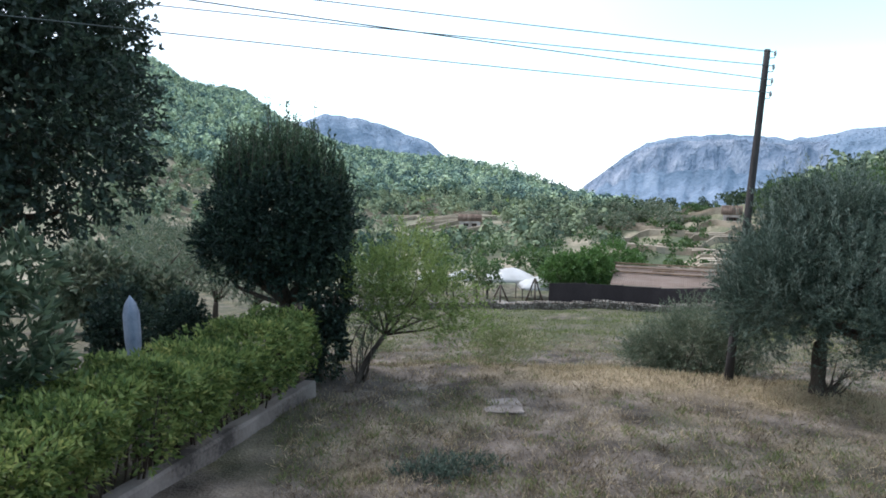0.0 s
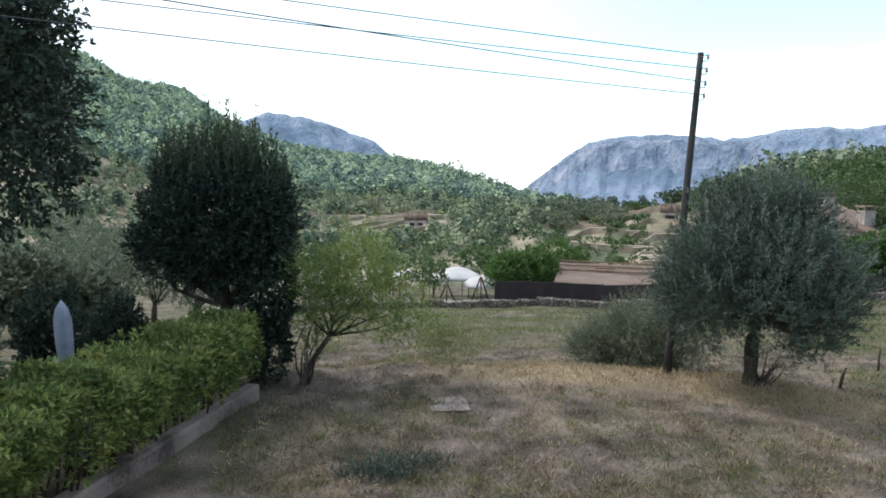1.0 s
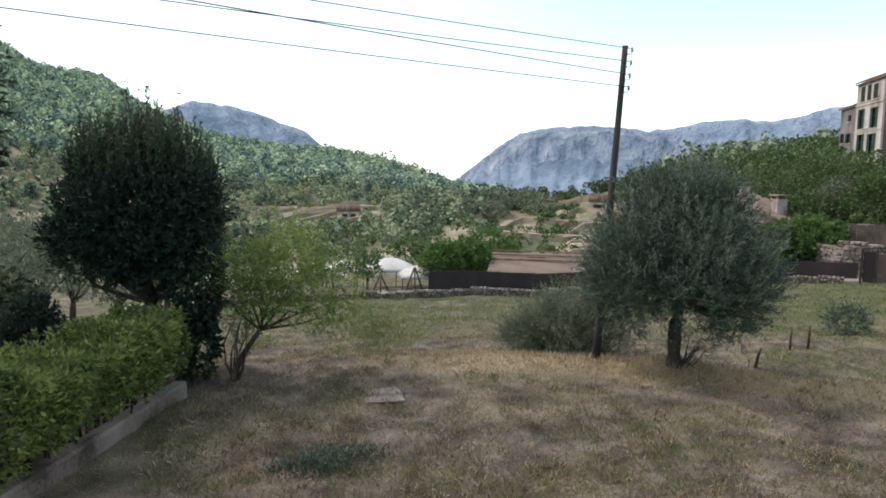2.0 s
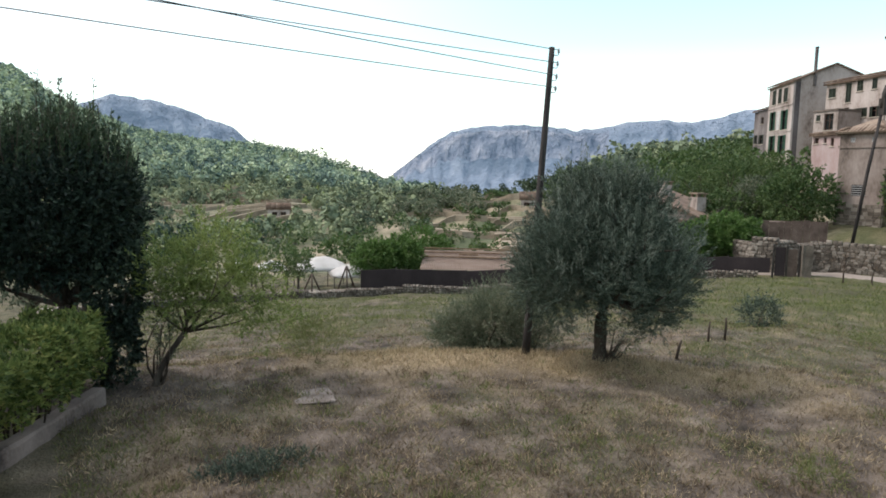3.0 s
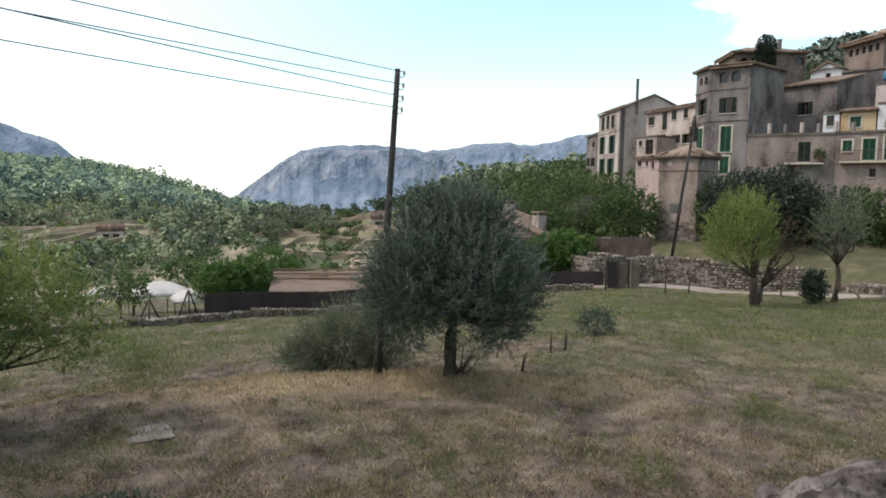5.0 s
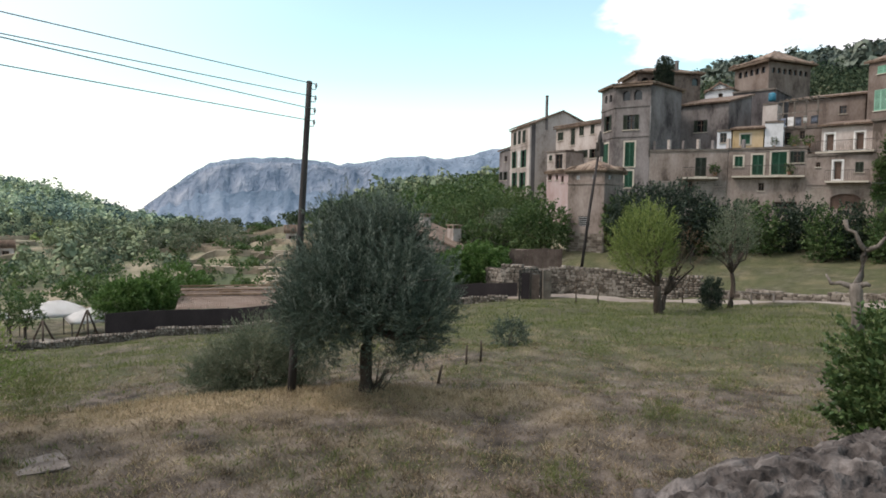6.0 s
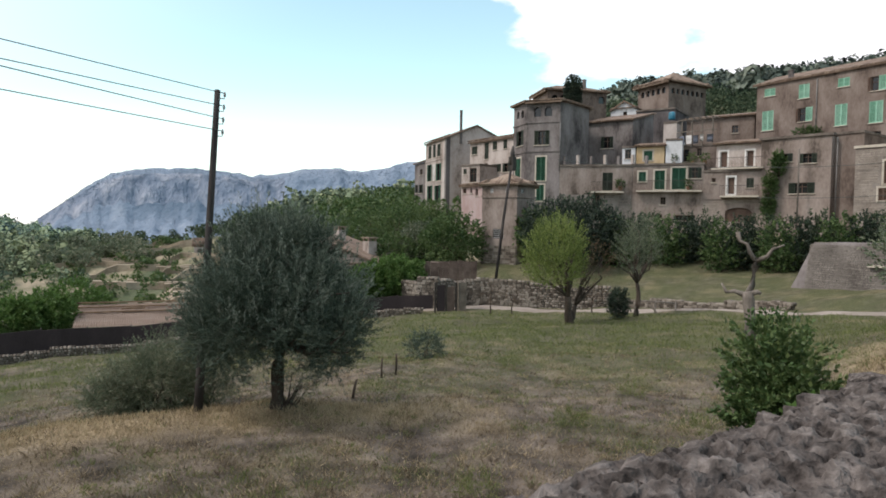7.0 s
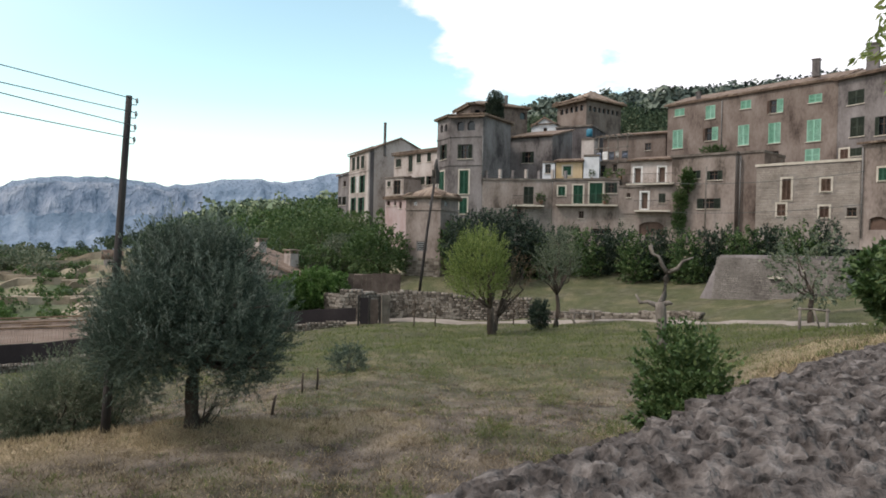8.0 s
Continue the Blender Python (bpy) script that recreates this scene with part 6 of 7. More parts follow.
def house(label, pts, z0, z1, wall, roof="flat", faces=None, rise=1.0, over=0.35, name="house", ledges=(), courses=()):
    """A house on a plan of corners (left to right as seen from the meadow), with openings per face and a tiled roof."""
    pts = [Vector(p) for p in pts]
    root = thing(name, label, "house", (pts[0].x, pts[0].y, z0))
    inv = Matrix.Translation((-pts[0].x, -pts[0].y, -z0))
    bm = bmesh.new()
    n = len(pts)
    cen = sum(pts, Vector((0, 0))) / n
    for i in range(n):
        a, b = pts[i], pts[(i + 1) % n]
        d = (b - a).normalized()
        m = inv @ Matrix(((d.x, -d.y, 0, a.x), (d.y, d.x, 0, a.y), (0, 0, 1, 0), (0, 0, 0, 1)))
        holes = list((faces or {}).get(i, ()))
        L = (b - a).length
        holes = [(k, max(u0, 0.06), min(u1, L - 0.06), max(c, z0 + 0.02), min(e, z1 - 0.05)) for k, u0, u1, c, e in holes]
        face_wall(bm, L, z0, z1, holes, m)
        for q in holes:
            window(root, *q, m, wall)
        for lf, lz in ledges:
            if lf == i:
                lb = bmesh.new()
                box(lb, -0.05, -0.07, lz - 0.07, L + 0.05, 0.0, lz + 0.07, m)
                part("ledge", lb, M["wall_" + wall], root)
        for cf, ca, cb, size, stone in courses:
            if cf == i:
                tagged(part("masonry", masonry(L, ca, cb, holes, size, m), M[stone], root), kind="stuff")
    top = [bm.verts.new((p.x - pts[0].x, p.y - pts[0].y, z1 - z0)) for p in pts]
    bm.faces.new(top)
    if roof in ("gable_x", "gable_y"):
        for i in ((1, 3) if roof == "gable_x" else (0, 2)):
            a, b = pts[i], pts[(i + 1) % n]
            c = (a + b) / 2
            bm.faces.new([bm.verts.new((v.x - pts[0].x, v.y - pts[0].y, z - z0)) for v, z in ((a, z1), (b, z1), (c, z1 + rise))])
    part("wall", bm, M["wall_" + wall], root)
    # roof
    bm = bmesh.new()
    o = []
    for p in pts:
        d = p - cen
        o.append(p + d.normalized() * over)
    L = lambda v, z: bm.verts.new((v.x - pts[0].x, v.y - pts[0].y, z - z0))
    lift = 0.02
    if roof == "hip":
        for i in range(n):
            bm.faces.new((L(o[i], z1 + lift - 0.05), L(o[(i + 1) % n], z1 + lift - 0.05), L(cen, z1 + rise)))
    elif roof == "hipx":
        q = (o[0] + o[3]) / 2 * 0.7 + (o[1] + o[2]) / 2 * 0.3
        s = (o[0] + o[3]) / 2 * 0.3 + (o[1] + o[2]) / 2 * 0.7
        e = z1 + lift - 0.05
        bm.faces.new((L(o[0], e), L(o[1], e), L(s, z1 + rise), L(q, z1 + rise)))
        bm.faces.new((L(o[1], e), L(o[2], e), L(s, z1 + rise)))
        bm.faces.new((L(o[2], e), L(o[3], e), L(q, z1 + rise), L(s, z1 + rise)))
        bm.faces.new((L(o[3], e), L(o[0], e), L(q, z1 + rise)))
    elif roof in ("gable_x", "gable_y"):
        i, j = (1, 3) if roof == "gable_x" else (0, 2)
        q, s = (o[i] + o[(i + 1) % 4]) / 2, (o[j] + o[(j + 1) % 4]) / 2
        e, t = z1 + lift - 0.06, z1 + rise + lift
        bm.faces.new((L(o[(i + 1) % 4], e), L(o[j], e), L(s, t), L(q, t)))
        bm.faces.new((L(o[(j + 1) % 4], e), L(o[i], e), L(q, t), L(s, t)))
    elif roof == "shed":
        bm.faces.new([L(o[i], z1 + lift + (0 if i in (0, 1) else rise)) for i in range(n)])
    else:
        bm.faces.new([L(p, z1 + 0.02) for p in o])
    if roof == "shed":
        side = bmesh.new()
        for a, b in ((pts[0], pts[3]), (pts[1], pts[2])):
            side.faces.new([side.verts.new((v.x - pts[0].x, v.y - pts[0].y, z - z0)) for v, z in ((a, z1), (b, z1), (b, z1 + rise))])
        side.faces.new([side.verts.new((v.x - pts[0].x, v.y - pts[0].y, z - z0)) for v, z in ((pts[2], z1), (pts[3], z1), (pts[3], z1 + rise), (pts[2], z1 + rise))])
        part("gable", side, M["wall_" + wall], root)
    bmesh.ops.recalc_face_normals(bm, faces=bm.faces)
    ob = part("roof", bm, M["tile"] if roof != "flat" else M["surround" if wall == "stone" else "cap"], root)
    sm = ob.modifiers.new("thick", "SOLIDIFY")
    sm.thickness, sm.offset = (0.16 if roof != "flat" else 0.2), 1.0
    # rounded cover tiles along the front eave
    if roof != "flat":
        bm = bmesh.new()
        for i in range(n if roof.startswith("hip") else 1):
            a, b = o[i], o[(i + 1) % n]
            k = int((b - a).length / 0.24)
            d = (b - a).normalized()
            nn = Vector((d.y, -d.x))
            for t in range(k):
                c = a + (b - a) * ((t + 0.5) / k)
                p0 = Vector((c.x - pts[0].x + nn.x * 0.05, c.y - pts[0].y + nn.y * 0.05, z1 - z0 + 0.1))
                slope = rise / max((cen - c).length, 1.5) if roof != "gable_x" and roof != "shed" else rise / max((pts[2] - pts[1]).length / (2 if roof == "gable_x" else 1), 1.0)
                p1 = p0 + Vector((-nn.x, -nn.y, slope)) * 0.9
                tube(bm, [p0, p1], [0.085, 0.075], 6)
        tagged(part("eave_tiles", bm, M["tile"], root), kind="stuff")
    return root


def rect(p0, p1, depth):
    a, b = Vector(p0), Vector(p1)
    d = (b - a).normalized()
    n = Vector((-d.y, d.x)) * depth
    return [a, b, b + n, a + n]


def balcony(root_label, p0, p1, u0, u1, z, out=0.6):
    a, b = Vector(p0), Vector(p1)
    d = (b - a).normalized()
    root = thing("balcony", root_label, "balcony")
    root.matrix_world = Matrix(((d.x, -d.y, 0, a.x), (d.y, d.x, 0, a.y), (0, 0, 1, 0), (0, 0, 0, 1)))
    part("slab", boxes((u0, -out, z - 0.14, u1, -0.01, z)), M["surround"], root)
    part("rail", boxes((u0, -out, z + 0.86, u1, -out + 0.04, z + 0.9)), M["iron"], root)
    n = int((u1 - u0) / 0.13)
    bar = bpy.data.meshes.new("baluster")
    bm = boxes((-0.008, 0, 0, 0.008, 0.016, 0.86))
    bm.to_mesh(bar)
    bm.free()
    for i in range(n + 1):
        part("baluster", bar, M["iron"], root).location = (u0 + (u1 - u0) * i / n, -out + 0.01, z)
    return root


house("distant narrow grey house at the village edge", rect((66.57, 74.60), (63.74, 69.06), 5), 4, 13.0, "grey", "gable_x",
      {0: [("d", 2.9, 4.2, 11.3, 12.1), ("o", 0.5, 1.8, 8.8, 10.0), ("o", 2.6, 4.5, 8.7, 9.9)]}, 0.9)
house("tall plastered house with green shutters and a gable", rect((62.31, 67.66), (59.29, 60.88), 8.5), 4, 15.1, "cream", "gable_x",
      {0: [("s", 1.1, 2.3, 13.0, 14.7), ("s", 2.9, 4.0, 13.0, 14.7), ("s", 4.6, 5.8, 13.0, 14.6), ("p", 0.8, 2.5, 10.0, 12.2), ("w", 2.9, 3.8, 10.0, 12.1), ("p", 4.3, 6.2, 9.9, 12.1), ("p", 0.95, 2.9, 7.2, 9.4), ("p", 3.9, 6.1, 7.1, 9.3)]}, 1.9, 0.3, ledges=[(0, 12.6), (0, 9.7)])
# added thin slab: the gable end's shade put in as dark plaster
house("thin dark skin for the shaded end wall of the gabled house", rect((59.45, 60.75), (66.0, 58.6), 0.25), 4, 15.0, "dark", "flat", {}, over=0.0)
house("cream plastered house with brown shutters", rect((59.34, 56.56), (58.20, 48.84), 9), 4, 14.2, "cream", "gable_x",
      {0: [("s", 0.34, 1.37, 12.7, 13.65), ("s", 2.75, 3.5, 12.0, 13.9), ("s", 4.2, 5.0, 12.95, 13.95), ("s", 6.1, 6.75, 12.95, 13.95), ("d", 2.7, 3.4, 9.4, 11.5), ("s", 4.1, 5.75, 10.4, 11.3), ("o", 6.1, 7.3, 10.3, 11.3)]}, 1.2)
house("narrow pale annex with a balcony door", rect((55.80, 54.47), (55.77, 51.60), 4), 3, 10.9, "cream", "flat", {0: [("s", 0.28, 0.8, 10.05, 10.65), ("d", 1.25, 2.36, 9.1, 10.7)]}, over=0.1)
house("low pink outbuilding with a tiled roof", rect((52.24, 50.96), (51.59, 47.28), 4), 3, 8.4, "pink", "shed",
      {0: [("d", 0.21, 0.85, 7.6, 8.1), ("d", 1.53, 1.93, 7.6, 8.1), ("d", 2.47, 2.9, 7.3, 8.0)]}, 0.7)
t0, t1, t2 = Vector((42.71, 39.21)), Vector((43.5, 36.02)), Vector((46.39, 36.41))
tw = house("square plastered transformer tower with a tiled hip roof", [t0, t1, t2, t0 + (t2 - t1)], 0.3, 7.6, "sand", "hip",
           {0: [("v", 0.76, 1.08, 6.95, 7.3), ("v", 2.2, 2.51, 6.95, 7.3), ("v", 1.07, 2.08, 3.1, 3.9)], 1: [("v", 0.61, 1.02, 6.95, 7.3)]}, 0.95, 0.35, name="transformer_tower")
bm = bmesh.new()
for a, b in ((t0, t1), (t1, t2)):
    d = (b - a).normalized()
    m = Matrix(((d.x, -d.y, 0, a.x - t0.x), (d.y, d.x, 0, a.y - t0.y), (0, 0, 1, 0), (0, 0, 0, 1)))
    box(bm, -0.06, -0.07, 6.25, (b - a).length + 0.06, 0.0, 6.42, m)
part("cornice", bm, M["wall_sand"], tw)
bm = bmesh.new()
rs = random.Random(4)
for a, b in ((t0, t1), (t1, t2)):
    d = (b - a).normalized()
    m = Matrix(((d.x, -d.y, 0, a.x - t0.x), (d.y, d.x, 0, a.y - t0.y), (0, 0, 1, 0), (0, 0, 0, 1)))
    z = 0.0
    while z < 2.2:
        u, hh = 0.0, rs.uniform(0.2, 0.32)
        while u < (b - a).length - 0.1:
            w = min(rs.uniform(0.25, 0.55), (b - a).length - u)
            box(bm, u + 0.012, -0.05 - rs.uniform(0, 0.03), z + 0.012, u + w - 0.012, 0.0, z + hh - 0.012, m)
            u += w
        z += hh
part("stone_base", bm, M["stone"], tw, "rubble stone base course")

A, B, C, D = Vector((53.60, 44.99)), Vector((52.09, 42.10)), Vector((53.26, 38.94)), Vector((58.95, 39.52))
house("tall many-sided plastered house with arched loggia and green shutters", [A, B, C, D, Vector((60.5, 45.5))], 3, 16.3, "grey", "hip",
      {0: [("a", 0.76, 1.4, 15.0, 15.75), ("a", 1.8, 2.5, 14.95, 15.7), ("o", 0.9, 2.5, 12.2, 13.7), ("g", 0.6, 2.0, 9.0, 11.0)],
       1: [("a", 0.74, 1.44, 14.85, 15.75), ("a", 1.8, 2.55, 14.85, 15.75), ("o", 0.85, 2.3, 12.1, 13.5), ("g", 1.07, 2.0, 8.65, 10.95), ("g", 1.12, 1.9, 6.7, 8.25)]}, 0.35, 0.4, ledges=[(0, 14.3), (1, 14.3), (0, 11.5), (1, 11.5)])
house("rooftop gallery with open arches", rect((60.0, 45.67), (65.78, 41.86), 5), 15, 19.2, "brown", "hipx",
      {0: [("a", 0.5, 1.2, 17.9, 18.7), ("a", 1.5, 2.2, 17.95, 18.75), ("a", 2.5, 3.2, 18.0, 18.8), ("a", 6.0, 6.7, 18.0, 18.8)]}, 0.9, 0.5)
house("old grey house with a sagging tiled roof", rect((61.31, 41.38), (62.11, 36.36), 6), 8, 15.2, "grey", "shed", {0: [("o", 1.7, 3.0, 12.5, 13.7)]}, 1.5)
house("weathered terrace house over the brambles", rect((53.30, 38.95), (56.97, 33.26), 6), 3, 10.15, "sand", "flat",
      {0: [("s", 4.05, 5.0, 7.7, 9.4), ("d", 3.2, 3.86, 6.2, 7.3)]}, over=0.12, courses=[(0, 3.3, 7.3, 0.27, "grey_stone")])
house("weathered terrace house with green shutters", rect((56.99, 33.23), (59.41, 27.51), 6), 3, 10.0, "sand", "flat",
      {0: [("g", 0.54, 1.21, 8.55, 9.45), ("g", 1.98, 2.88, 7.8, 9.55), ("g", 3.49, 4.7, 7.8, 9.75), ("o", 4.95, 6.0, 8.8, 9.8), ("d", 2.53, 3.0, 6.4, 7.1), ("d", 1.92, 2.73, 5.1, 5.5), ("d", 3.74, 5.6, 4.95, 5.45)]}, over=0.12)
balcony("concrete balcony with iron rails on the sandy house", (59.41, 27.50), (60.75, 23.03), 1.5, 4.6, 7.18, 0.8)
balcony("upper balcony with iron rails on the cream house", (61.20, 27.19), (61.89, 22.84), 0.0, 4.3, 9.68, 1.6)
balcony("narrow iron balcony on the terrace house", (53.30, 38.95), (56.97, 33.26), 3.0, 6.0, 7.6)
balcony("long iron balcony on the terrace house", (56.99, 33.23), (59.41, 27.51), 0.4, 6.1, 7.7)
house("little yellow rooftop house with a green shutter", rect((59.60, 34.4), (60.60, 32.0), 4), 9, 12.1, "ochre", "shed", {0: [("g", 0.7, 1.5, 10.8, 11.7)]}, 0.7)
house("little white rooftop room with a window", rect((59.05, 35.64), (59.55, 34.5), 3), 9, 12.0, "white", "flat", {0: [("d", 0.25, 0.85, 11.0, 11.9)]}, over=0.08)
house("white rendered stair tower on the terrace", rect((60.65, 31.9), (61.2, 30.5), 3), 9, 12.6, "white", "flat", {}, over=0.05)
house("white gabled house higher up the village", rect((71.13, 44.62), (71.75, 41.6), 6), 10, 18.3, "white", "gable_y", {0: [("d", 1.5, 2.0, 17.3, 18.0)]}, 0.9, 0.25)
house("dark plastered house behind the terrace", rect((71.75, 41.5), (72.6, 37.2), 6), 9, 18.0, "dark", "flat", {}, over=0.15)
P0, P1, P2 = Vector((79.66, 45.96)), Vector((77.93, 40.80)), Vector((84.37, 39.06))
house("square old tower with a row of arched openings and tiled roof", [P0, P1, P2, P0 + (P2 - P1)], 10, 22.3, "brown", "hip",
      {0: [("a", 0.6 + 0.92 * i, 1.2 + 0.92 * i, 21.0, 21.75) for i in range(5)], 1: [("a", 0.5 + 0.86 * i, 1.05 + 0.86 * i, 20.95, 21.6) for i in range(7)]}, 1.95, 0.8, name="old_tower")
house("long ochre house under a tiled roof", rect((71.75, 35.31), (72.64, 28.31), 6), 9, 16.2, "brown", "shed", {0: [("d", 4.8, 5.45, 14.5, 15.3)]}, 1.2, 0.45)
house("ramshackle terrace house behind a pergola", rect((62.27, 31.92), (63.03, 28.00), 4), 8, 12.1, "sand", "flat", {0: [("d", 0.46, 1.49, 10.7, 11.9), ("d", 2.19, 2.64, 11.2, 11.95)]}, over=0.1)
house("chimney-like white rendered block", rect((65.2, 34.6), (65.5, 33.3), 2), 9, 15.2, "cream", "flat", {}, over=0.05)
house("cream house with two white-framed doors", rect((61.20, 27.19), (61.89, 22.84), 5), 8, 11.9, "cream", "shed", {0: [("D", 0.32, 0.98, 9.75, 11.3), ("D", 2.57, 3.21, 9.75, 11.3)]}, 0.9, 0.45)
house("sandy house with recessed balcony and arched garage door", rect((59.41, 27.50), (60.75, 23.03), 5), 3, 9.5, "sand", "flat",
      {0: [("d", 0.7, 1.02, 8.4, 8.8), ("D", 2.0, 2.62, 7.22, 8.85), ("s", 3.55, 4.15, 7.9, 8.75), ("A", 1.87, 4.05, 4.9, 6.15)]}, over=0.1, ledges=[(0, 6.95)], courses=[(0, 3.3, 6.7, 0.27, "pale_stone")])
house("brown plastered house with wide shuttered windows", rect((60.74, 23.05), (60.50, 17.45), 6), 3, 11.95, "sand", "flat",
      {0: [("o", 1.1, 2.6, 10.0, 10.7), ("o", 3.1, 4.5, 9.8, 10.6), ("o", 2.4, 4.4, 7.3, 8.2), ("d", 0.66, 1.17, 8.0, 8.5)]}, over=0.2)
house("blank dark side house in the row", rect((61.2, 17.4), (61.0, 15.3), 5), 3, 12.0, "brown", "flat", {}, over=0.1)
house("long brown house with faded mint shutters", rect((70.83, 27.46), (67.07, 10.99), 8), 9, 18.75, "brown", "gable_x",
      {0: [("c", 0.82, 1.97, 17.6, 18.35), ("c", 4.38, 5.43, 16.85, 18.2), ("c", 8.07, 9.12, 17.35, 18.15), ("h", 10.91, 12.1, 16.55, 17.8), ("c", 14.44, 15.58, 17.0, 17.75), ("c", 0.65, 1.86, 14.2, 16.15), ("h", 4.41, 5.7, 14.65, 15.95), ("c", 7.89, 8.99, 13.85, 15.8), ("c", 10.86, 12.01, 13.75, 15.65), ("c", 14.35, 15.57, 13.55, 15.5), ("d", 10.79, 11.9, 12.0, 13.0), ("c", 14.25, 15.53, 11.75, 12.9)]}, 1.4, 0.45)
house("grey plastered house with dark shutters", rect((67.06, 10.97), (64.4, 5.2), 8), 9, 18.6, "grey", "gable_x",
      {0: [("s", 0.87, 2.29, 16.3, 17.5), ("s", 1.14, 2.36, 13.55, 15.2), ("o", 3.28, 4.5, 13.4, 14.95), ("B", 0.32, 1.05, 11.55, 12.6), ("s", 1.16, 2.24, 11.9, 12.6)]}, 1.4, 0.45)
house("pale rubble-stone house with brown shutters", rect((59.00, 15.36), (57.93, 7.88), 6), 4, 10.55, "stone", "flat",
      {0: [("B", 2.02, 2.71, 7.8, 9.5), ("B", 4.89, 5.58, 8.4, 9.35), ("B", 1.69, 2.35, 6.55, 7.5), ("B", 4.82, 5.49, 6.4, 7.25), ("d", 6.7, 7.35, 6.45, 7.1)]}, over=0.12, courses=[(0, 4.3, 10.45, 0.2, "pale_stone")])
house("sandy house with an arched cellar door", rect((57.93, 7.85), (56.0, 2.9), 6), 4, 11.7, "sand", "shed", {0: [("g", 1.21, 1.83, 9.0, 9.9), ("A", 0.64, 1.9, 5.45, 6.4)]}, 0.8)


# low house with the chimneys beyond the fence
house("low tiled cottage with two stout chimneys", rect(polar(28.4, 59), polar(38.9, 55), 8), -6, 0.75, "sand", "gable_y", {}, 2.1, 0.3)
for az, r, z0, z1, w in ((35.5, 60.5, 0.8, 3.9, 0.75), (38.0, 58.5, 0.6, 3.0, 0.85)):
    x, y = polar(az, r)
    root = thing("chimney", "stout plastered chimney with a slab cap", "chimney", (x, y, z0), "cottage chimneys")
    part("stack", boxes((-w / 2, -w / 2, 0, w / 2, w / 2, z1 - z0 - 0.35)), M["wall_cream"], root)
    part("cap", boxes((-w * 0.62, -w * 0.62, z1 - z0 - 0.1, w * 0.62, w * 0.62, z1 - z0)), M["tile"], root)
    for sx in (-1, 1):
        for sy in (-1, 1):
            part("cap_foot", boxes((sx * w * 0.4 - 0.08, sy * w * 0.4 - 0.08, z1 - z0 - 0.35, sx * w * 0.4 + 0.08, sy * w * 0.4 + 0.08, z1 - z0 - 0.1)), M["tile"], root)
house("small grey outbuilding behind the chimneys", rect(polar(38.0, 62), polar(40.0, 61), 3), -4, 2.2, "dark", "flat", {}, over=0.1)

# the patched shed above the broken wall
sh = thing("patched_shed", "low shed of rusty patched boards and sheets", "shed", (*polar(43.0, 49), -0.9))
sm_, sL = along(42.7, 48.5, 47.1, 48.5)
sh.matrix_world = Matrix.Translation((0, 0, -0.6)) @ sm_
rs = random.Random(3)
u = 0.0
while u < sL:
    w = rs.uniform(0.3, 0.75)
    part("board", boxes((u, rs.uniform(-0.03, 0.03), -1.2, min(u + w - 0.015, sL), 0.06, 2.15 + rs.uniform(-0.12, 0.1))), M["rust"], sh)
    u += w
part("side_board", boxes((sL - 0.05, 0.06, -1.2, sL, 3.0, 2.0)), M["rust"], sh)
part("roof", boxes((0, 0.06, 1.9, sL, 3.0, 1.96)), M["rust"], sh)

# the battered stone buttress by the lane
bt = thing("stone_buttress", "battered stone retaining wall beside the meadow", "stone wall", kind="structure")
bm = bmesh.new()
a, b = Vector((43.9, 13.9)), Vector((40.6, 6.0))
d = (b - a).normalized()
n = Vector((-d.y, d.x))
L = (b - a).length
m = Matrix(((d.x, n.x, 0, a.x), (d.y, n.y, 0, a.y), (0, 0, 1, 0), (0, 0, 0, 1)))
g = [bm.verts.new(m @ Vector(p)) for p in ((-0.7, -0.5, 0.3), (L, -0.5, 0.3), (L, 5, 0.3), (-0.7, 5, 0.3), (0.55, 0, 3.5), (L, 0, 3.6), (L, 5, 3.6), (0.55, 5, 3.5))]
for f in ((0, 1, 5, 4), (1, 2, 6, 5), (2, 3, 7, 6), (3, 0, 4, 7), (4, 5, 6, 7)):
    bm.faces.new([g[i] for i in f])
bmesh.ops.subdivide_edges(bm, edges=bm.edges[:], cuts=8, use_grid_fill=True)
for v in bm.verts:
    v.co += Vector([noise.noise(v.co * 2 + Vector((k, 0, 0))) * 0.07 for k in (0, 9, 18)])
part("wall_body", bm, M["wall_grey"], bt)
bl_ = 0.1547
slope_m = m @ Matrix(((1, 0, 0, 0), (0, 1, bl_, -0.55), (0, 0, 1, 0.3), (0, 0, 0, 1)))
tagged(part("masonry", masonry(L - 0.2, 0.0, 3.1, [("x", -2.0, 0.0, -1.0, 0.0)], 0.13, slope_m @ Matrix.Translation((0.35, 0, 0)), 5), M["grey_stone"], bt), kind="stuff")
part("drain_slab", boxes((0, 0, 0, 0.9, 0.25, 0.12)), M["surround"], bt).matrix_basis = m @ Matrix.Translation((4.3, -0.5, 2.25))

# the clipped cypress on the roof terrace
x, y = 60.4, 42.6
shrub("rooftop_cypress", "dark round-topped clipped cypress among the roofs", x, y, [(0, 0, 1.5, 1.0, 1.0, 1.75), (0, 0, 0.4, 0.98, 0.98, 1.2)], L_DARK, 500, twigs=2600, per=12, twig=0.12, leaf_len=0.12, leaf_w=0.07, z=17.2)
